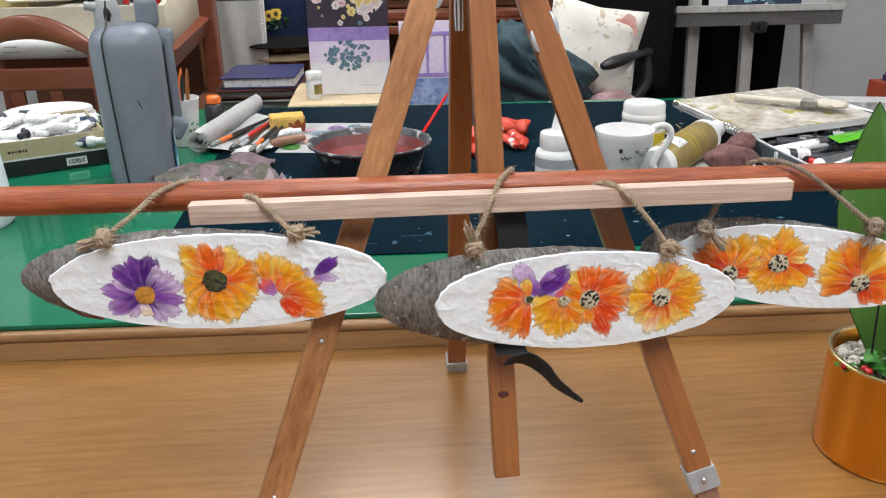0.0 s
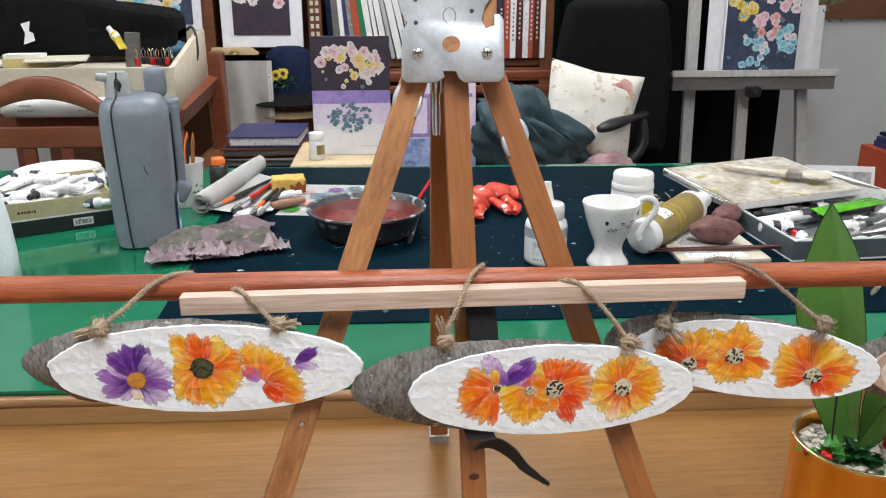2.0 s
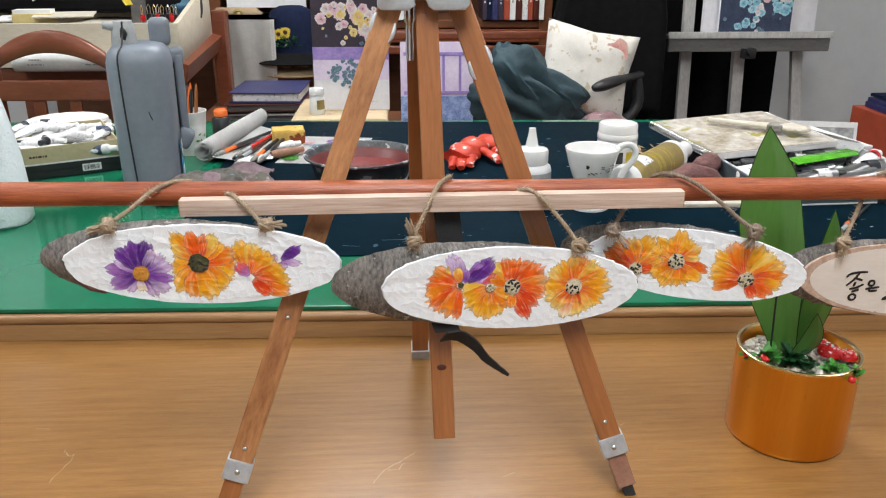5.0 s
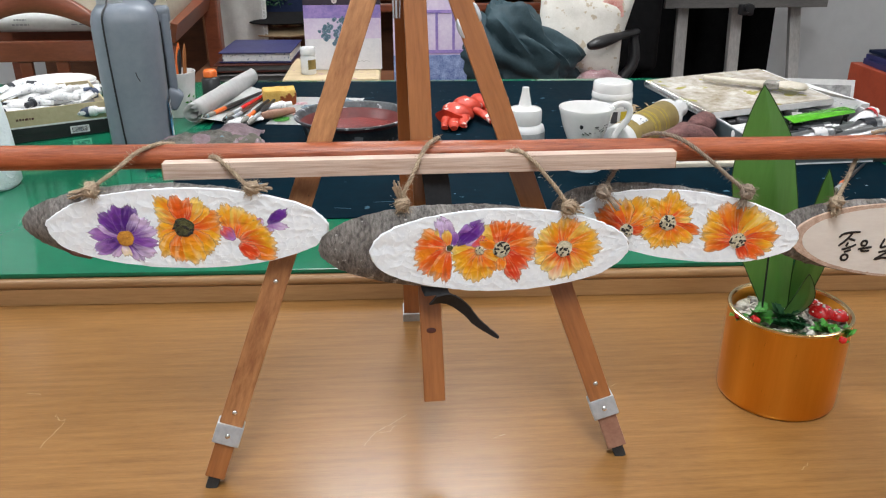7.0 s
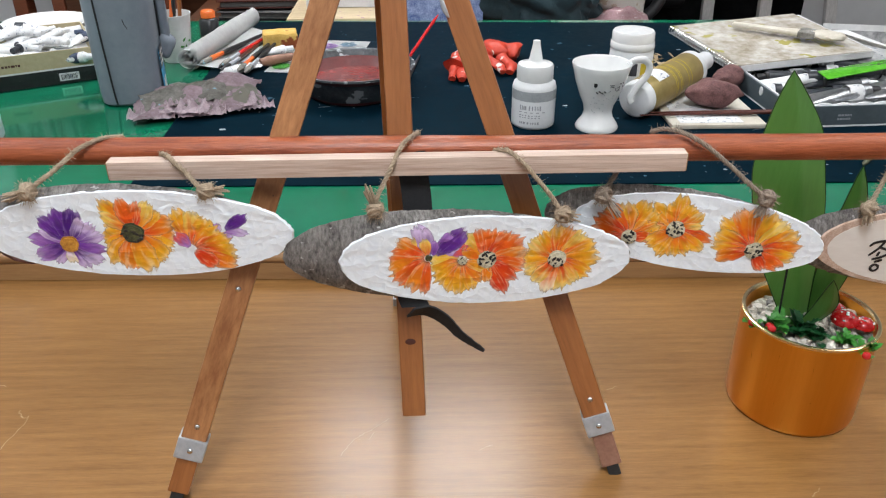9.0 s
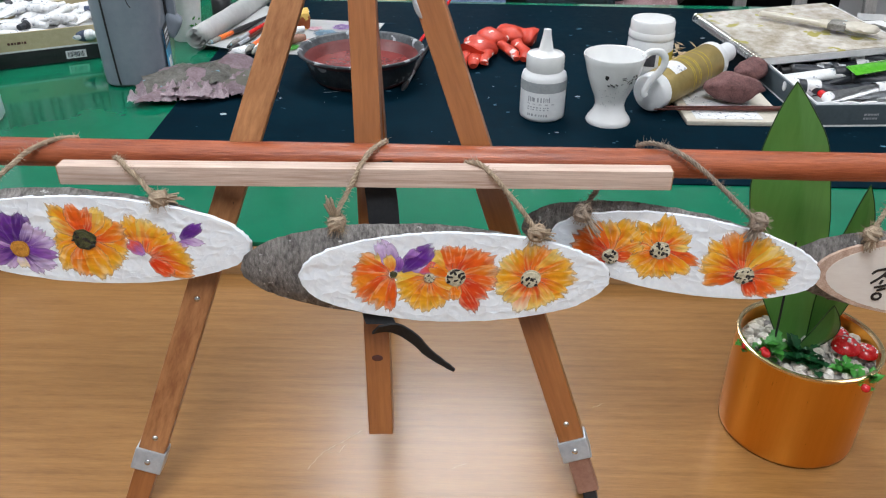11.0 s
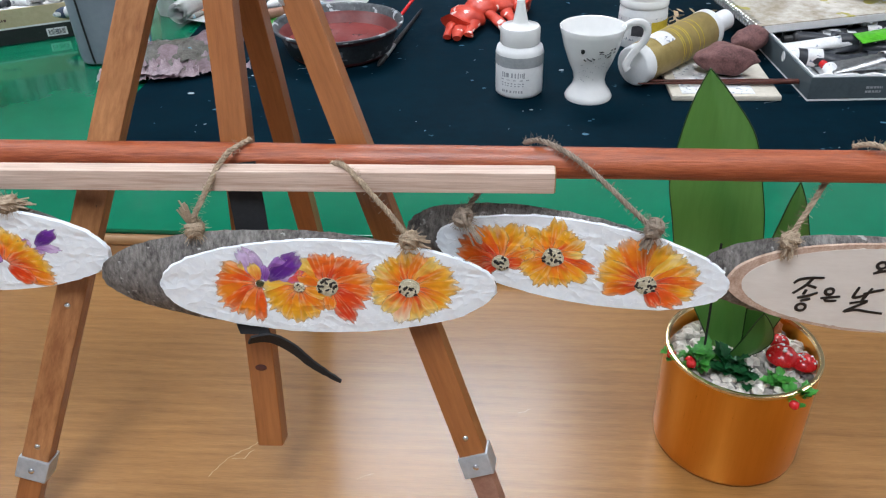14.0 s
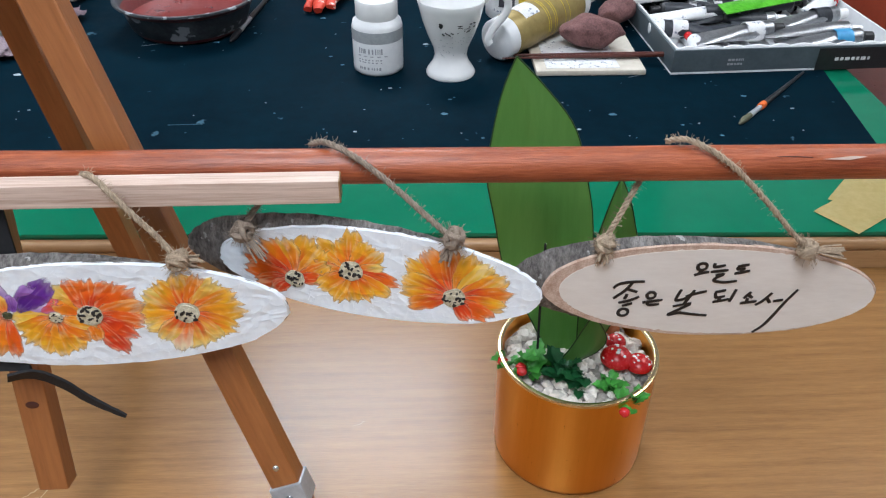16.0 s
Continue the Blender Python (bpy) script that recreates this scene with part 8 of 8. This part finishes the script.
# jacket, pillow, office chair
jk = thing("draped_jacket", (0.345, 2.28, -0.022), label="dark teal jacket heaped over the bench", category="jacket")
bm = bmesh.new()
bmesh.ops.create_icosphere(bm, subdivisions=5, radius=1.0)
for v in bm.verts:
    c = v.co.copy()
    q = Vector((c.x * 1.7, c.y * 1.7, c.z * 1.1))
    q = Vector((c.x * 2.6 + c.z * 1.2, c.y * 1.6, c.z * 0.9 - c.x * 0.5))
    fold = 0.32 * math.sqrt(noise.noise(q * 0.9) ** 2 + 0.002) + 0.12 * math.sqrt(noise.noise(q * 2.0 + Vector((3, 0, 0))) ** 2 + 0.001) + 0.015 * noise.noise(q * 5)
    s = 0.82 + fold * 1.6
    top = max(0, c.z)
    v.co = Vector((c.x * 0.190 * s * (1 - 0.38 * top) - 0.05 * top + 0.025 * (1 - top), c.y * 0.10 * s - 0.02, max(c.z * 0.150 * s, -0.12) + 0.040))
part("cloth", bm, M["teal_cloth"], jk)
pwt = thing("pillow", (0.585, 2.33, 0.085), label="square cream pillow printed with pale flowers on the chair", category="pillow")
pwt.matrix_world = pose(0.556, 2.30, 0.084, 76, 0, 0) @ pose(0, 0, 0, 0, 0, -12)
bm = bmesh.new()
NP = 24
for side in (1, -1):
    g = []
    for j in range(NP + 1):
        row = []
        for i in range(NP + 1):
            u, v = i / NP * 2 - 1, j / NP * 2 - 1
            e = (1 - u ** 4) * (1 - v ** 4)
            pinch = 1 - 0.10 * (1 - abs(u)) * abs(v) ** 3
            pinch2 = 1 - 0.10 * (1 - abs(v)) * abs(u) ** 3
            row.append(bm.verts.new((u * 0.148 * pinch2, v * 0.138 * pinch, side * 0.048 * e ** 0.6 + 0.004 * noise.noise(Vector((u * 3, v * 3, side))))))
        g.append(row)
    for j in range(NP):
        for i in range(NP):
            bm.faces.new((g[j][i], g[j][i + 1], g[j + 1][i + 1], g[j + 1][i]))
bmesh.ops.remove_doubles(bm, verts=list(bm.verts), dist=0.0008)
bmesh.ops.recalc_face_normals(bm, faces=list(bm.faces))
part("cover", bm, M["pillow"], pwt)
f = bloom(pwt, "printed_rose", 0, 0, 0.042, 8, M["p_coral"], M["peach"], 0.012, 71, rag=0.3)
f.matrix_local = pose(0.075, 0.07, 0.040, -90 + 8, 0, 0)
oc_ = thing("office_chair", (0.685, 2.52, 0), label="black fabric office chair with padded back and armrests", category="office chair")
bm = box(0.385, 0.09, 0.50, (-0.01, 0.0, 0.16), 0.04, seg=4)
bmesh.ops.subdivide_edges(bm, edges=list(bm.edges), cuts=2, use_grid_fill=True)
for v in bm.verts:
    v.co.x *= 1 - 0.20 * max(0, (v.co.z - 0.16) / 0.25) ** 2
    v.co.y += 0.5 * v.co.x ** 2 * -1
part("backrest", bm, M["cloth_black"], oc_)
part("seat", box(0.46, 0.44, 0.09, (0, -0.24, -0.18), 0.035, seg=3), M["cloth_black"], oc_)
for s in (-1,):
    ar = part("armrest", tube(smooth_path([(-0.128 if s < 0 else 0.24, -0.33, 0.050), (-0.09 if s < 0 else 0.245, -0.32, 0.060), (-0.02 if s < 0 else 0.25, -0.27, 0.070), (0.07 if s < 0 else 0.25, -0.14, 0.062)], 6), 0, 14, None, [0.012 + 0.012 * math.sin(math.pi * min(k / 12, 1) * 0.9) for k in range(19)], 0.75), M["black"], oc_, "glossy black armrest")
    part("arm_post", tube(smooth_path([(0.06 if s < 0 else 0.245, -0.14, 0.05), (0.05 if s < 0 else 0.25, -0.16, -0.06), (s * 0.15, -0.2, -0.19)], 6), 0.018, 10), M["black"], oc_)
part("gas_post", lathe([(0.03, FLOOR + 0.09), (0.03, -0.22)], 20), M["black"], oc_)
for k in range(5):
    a = radians(72 * k + 20)
    part("base_arm", tube([(0, 0, FLOOR + 0.10), (0.28 * math.cos(a), 0.28 * math.sin(a), FLOOR + 0.06)], 0.02, 8), M["black"], oc_)
    part("castor", lathe([(0, -0.012), (0.028, -0.012), (0.028, 0.012), (0, 0.012)], 16, m=Matrix.Translation((0.28 * math.cos(a), 0.28 * math.sin(a), FLOOR + 0.028)) @ pose(0, 0, 0, 90)), M["black"], oc_)
ck = thing("hanging_coat", (1.02, 2.86, 0), label="long black coat hanging on the wall behind the chair", category="coat")
bm = sheet(0.80, 1.15, 44, 22, lambda u, v: 0.03 * math.sin(u * 26) + 0.02 * noise.noise(Vector((u * 8, v * 3, 0))), thick=0.01)
bm.transform(pose(0, 0, -0.13, 90))
part("cloth", bm, M["cloth_black"], ck)
tn = thing("green_curtain", (0.72, 3.36, 0), label="dark green curtain beside the bookcase", category="curtain")
bm = sheet(0.34, 1.9, 40, 6, lambda u, v: 0.018 * math.sin(u * 50), thick=0.004)
bm.transform(pose(0, 0, 0.20, 90))
part("cloth", bm, surf("dark_green_curtain", (0.006, 0.03, 0.018), (0.012, 0.05, 0.03), 30.0, 0.8), tn)

# studio easel with paintings
e2 = thing("studio_easel", (-0.022, 2.60, 0), label="grey-washed wooden studio easel with a dark tray", category="easel")
bar("leg", (1.025, 0.0, FLOOR), (0.985, 0.03, 0.95), 0.038, 0.022, M["grey_metal"], parent=e2)
bar("leg", (1.30 + 0.21, 0.0, FLOOR), (1.30, 0.03, 0.95), 0.038, 0.022, M["grey_metal"], parent=e2)
bar("mast", (1.232, 0.03, FLOOR + 0.25), (1.165, 0.05, 0.98), 0.040, 0.026, M["grey_metal"], parent=e2)
bar("rear_leg", (1.232, 0.55, FLOOR), (1.18, 0.08, 0.9), 0.036, 0.024, M["grey_metal"], parent=e2)
part("tray_front", box(0.565, 0.018, 0.052, (1.198, -0.055, 0.140), 0.003), M["grey_dark"], e2)
part("tray_shelf", box(0.565, 0.075, 0.012, (1.198, -0.022, 0.160), 0.002), M["grey_dark"], e2)
part("tray_lip", box(0.575, 0.010, 0.022, (1.198, -0.066, 0.170), 0.002), M["grey_metal"], e2)
part("clamp_block", box(0.045, 0.03, 0.035, (1.192, -0.075, 0.110), 0.004), M["black"], e2)
at(part("clamp_knob", lathe([(0.014, 0), (0.016, 0.004), (0.014, 0.02), (0, 0.021)], 16), M["black"], e2), (1.192, -0.09, 0.118), 90)
cw = framed("blank_canvas", (1.203, 2.585, 0.1665), 0.37, 0.52, 0.0, 0, M["canvas"], [], "blank white canvas standing on the easel tray", 3)
rn = random.Random(51)
bl = []
for cu, cv_, cr, hues in ((-0.075, 0.225, 0.048, "p_gold p_gold p_yellow"), (0.015, 0.160, 0.042, "p_coral p_coral p_pink"), (0.02, 0.270, 0.050, "p_white p_pink p_white"), (0.09, 0.235, 0.036, "p_white p_pink p_white"),
                          (-0.03, 0.070, 0.052, "p_blue p_blue p_white"), (0.088, 0.115, 0.036, "p_blue p_white p_blue"), (-0.085, 0.335, 0.04, "p_gold p_yellow p_gold"), (0.07, 0.345, 0.05, "p_white p_pink p_yellow")):
    for k in range(13):
        a, q = rn.uniform(0, 6.283), cr * math.sqrt(rn.random())
        bl.append((min(max(cu + q * math.cos(a), -0.108), 0.108), min(max(cv_ + q * math.sin(a), 0.016), 0.385), rn.uniform(0.011, 0.020), rn.choice(hues.split())))
for k in range(46):
    bl.append((rn.uniform(-0.115, 0.115), rn.uniform(0.012, 0.388), rn.uniform(0.004, 0.009), rn.choice(("p_leaf", "p_blue", "p_white", "p_leaf"))))
framed("bouquet_painting", (1.192, 2.560, 0.1665), 0.250, 0.40, 0.0, 0, M["navy_paint"], bl, "painting of yellow, pink and blue flowers on navy", 3)
c3 = framed("small_canvas", (1.403, 2.60, 0.1665), 0.04, 0.22, 0.0, 0, M["canvas"], [], "narrow white canvas edge beside the painting", 3)
wl = wall_block("wall_recess", 1.30, 0.12, RH, (2.00, 2.99, RM), M["wall"], "grey-white painted return wall behind the easel")
sill = part("trim_1", box(0.95, 0.03, 0.09, (0, 0, 0), 0.004), M["shelfwood"], None)
sill.matrix_world = pose(1.98, 2.915, 0.372)
tagged(sill, "dark wooden rail along the wall", "rail", kind="structure")
pt = thing("trailing_plant", (1.39, 2.66, 0.30), label="pale green trailing plant bunch beside the easel", category="plant")
bm = bmesh.new()
for k in range(90):
    slab([(0, 0), (0.012, 0.007), (0.028, 0), (0.012, -0.007)], 0.0008, bm=bm, m=pose(rn.gauss(0.02, 0.03), rn.gauss(0, 0.02), rn.gauss(0.10, 0.035), rn.uniform(-60, 60), rn.uniform(-60, 60), rn.uniform(0, 360)))
part("foliage", bm, surf("pale_foliage", (0.10, 0.19, 0.11), (0.24, 0.34, 0.22), 50.0, 0.6), pt)
part("stem", tube([(0, 0.05, -0.10), (0.01, 0.01, 0.02), (0.02, 0, 0.12)], 0.004, 6), M["sprig_dark"], pt)
# red crate with folders
rc = thing("red_crate", (1.615, 2.12, -0.045), label="orange-red wooden crate beside the desk holding folders", category="crate")
part("crate_body", box(0.36, 0.34, -FLOOR - 0.025, (0, 0, (FLOOR + 0.065) / 2), 0.004), M["brick_red"], rc)
for k, (mt, h) in enumerate((("folder", 0.018), ("folder", 0.014), ("navy", 0.010))):
    b = part("folder", box(0.34, 0.28, h, (0, 0, h / 2), 0.002), M[mt], None)
    b.matrix_world = pose(1.620 + 0.008 * k, 2.11, -0.0245 + 0.0185 * k, 0, 0, -3 + 3 * k)
    tagged(b, "blue cardboard folder lying on the red crate", "folder", "stacked folders")
wb_ = part("wood_offcut", box(0.26, 0.12, 0.020, (0, 0, 0.010), 0.002), M["light_top"], None)
wb_.matrix_world = pose(1.635, 2.08, 0.0235, 0, 0, 6)
tagged(wb_, "pale wood offcut lying on the folders", "wood piece")
pk_ = thing("pink_cloth", (0.575, 2.235, -0.135), label="crumpled pink printed cloth under the pillow on the chair", category="cloth")
bm = bmesh.new()
bmesh.ops.create_icosphere(bm, subdivisions=4, radius=1.0)
for v in bm.verts:
    k = 1 + 0.28 * math.sqrt(noise.noise(v.co * 1.6) ** 2 + 0.003) + 0.10 * noise.noise(v.co * 4)
    v.co = Vector((v.co.x * 0.10 * k, v.co.y * 0.05 * k, max(v.co.z, -0.3) * 0.075 * k + 0.0225 + 0.25 * v.co.x * 0.10))
part("cloth", bm, surf("pink_print_cloth", (0.30, 0.16, 0.18), (0.50, 0.33, 0.34), 40.0, 0.9, bump=0.4, c3=(0.62, 0.52, 0.52), spots=0.62, spot_scale=60.0), pk_)
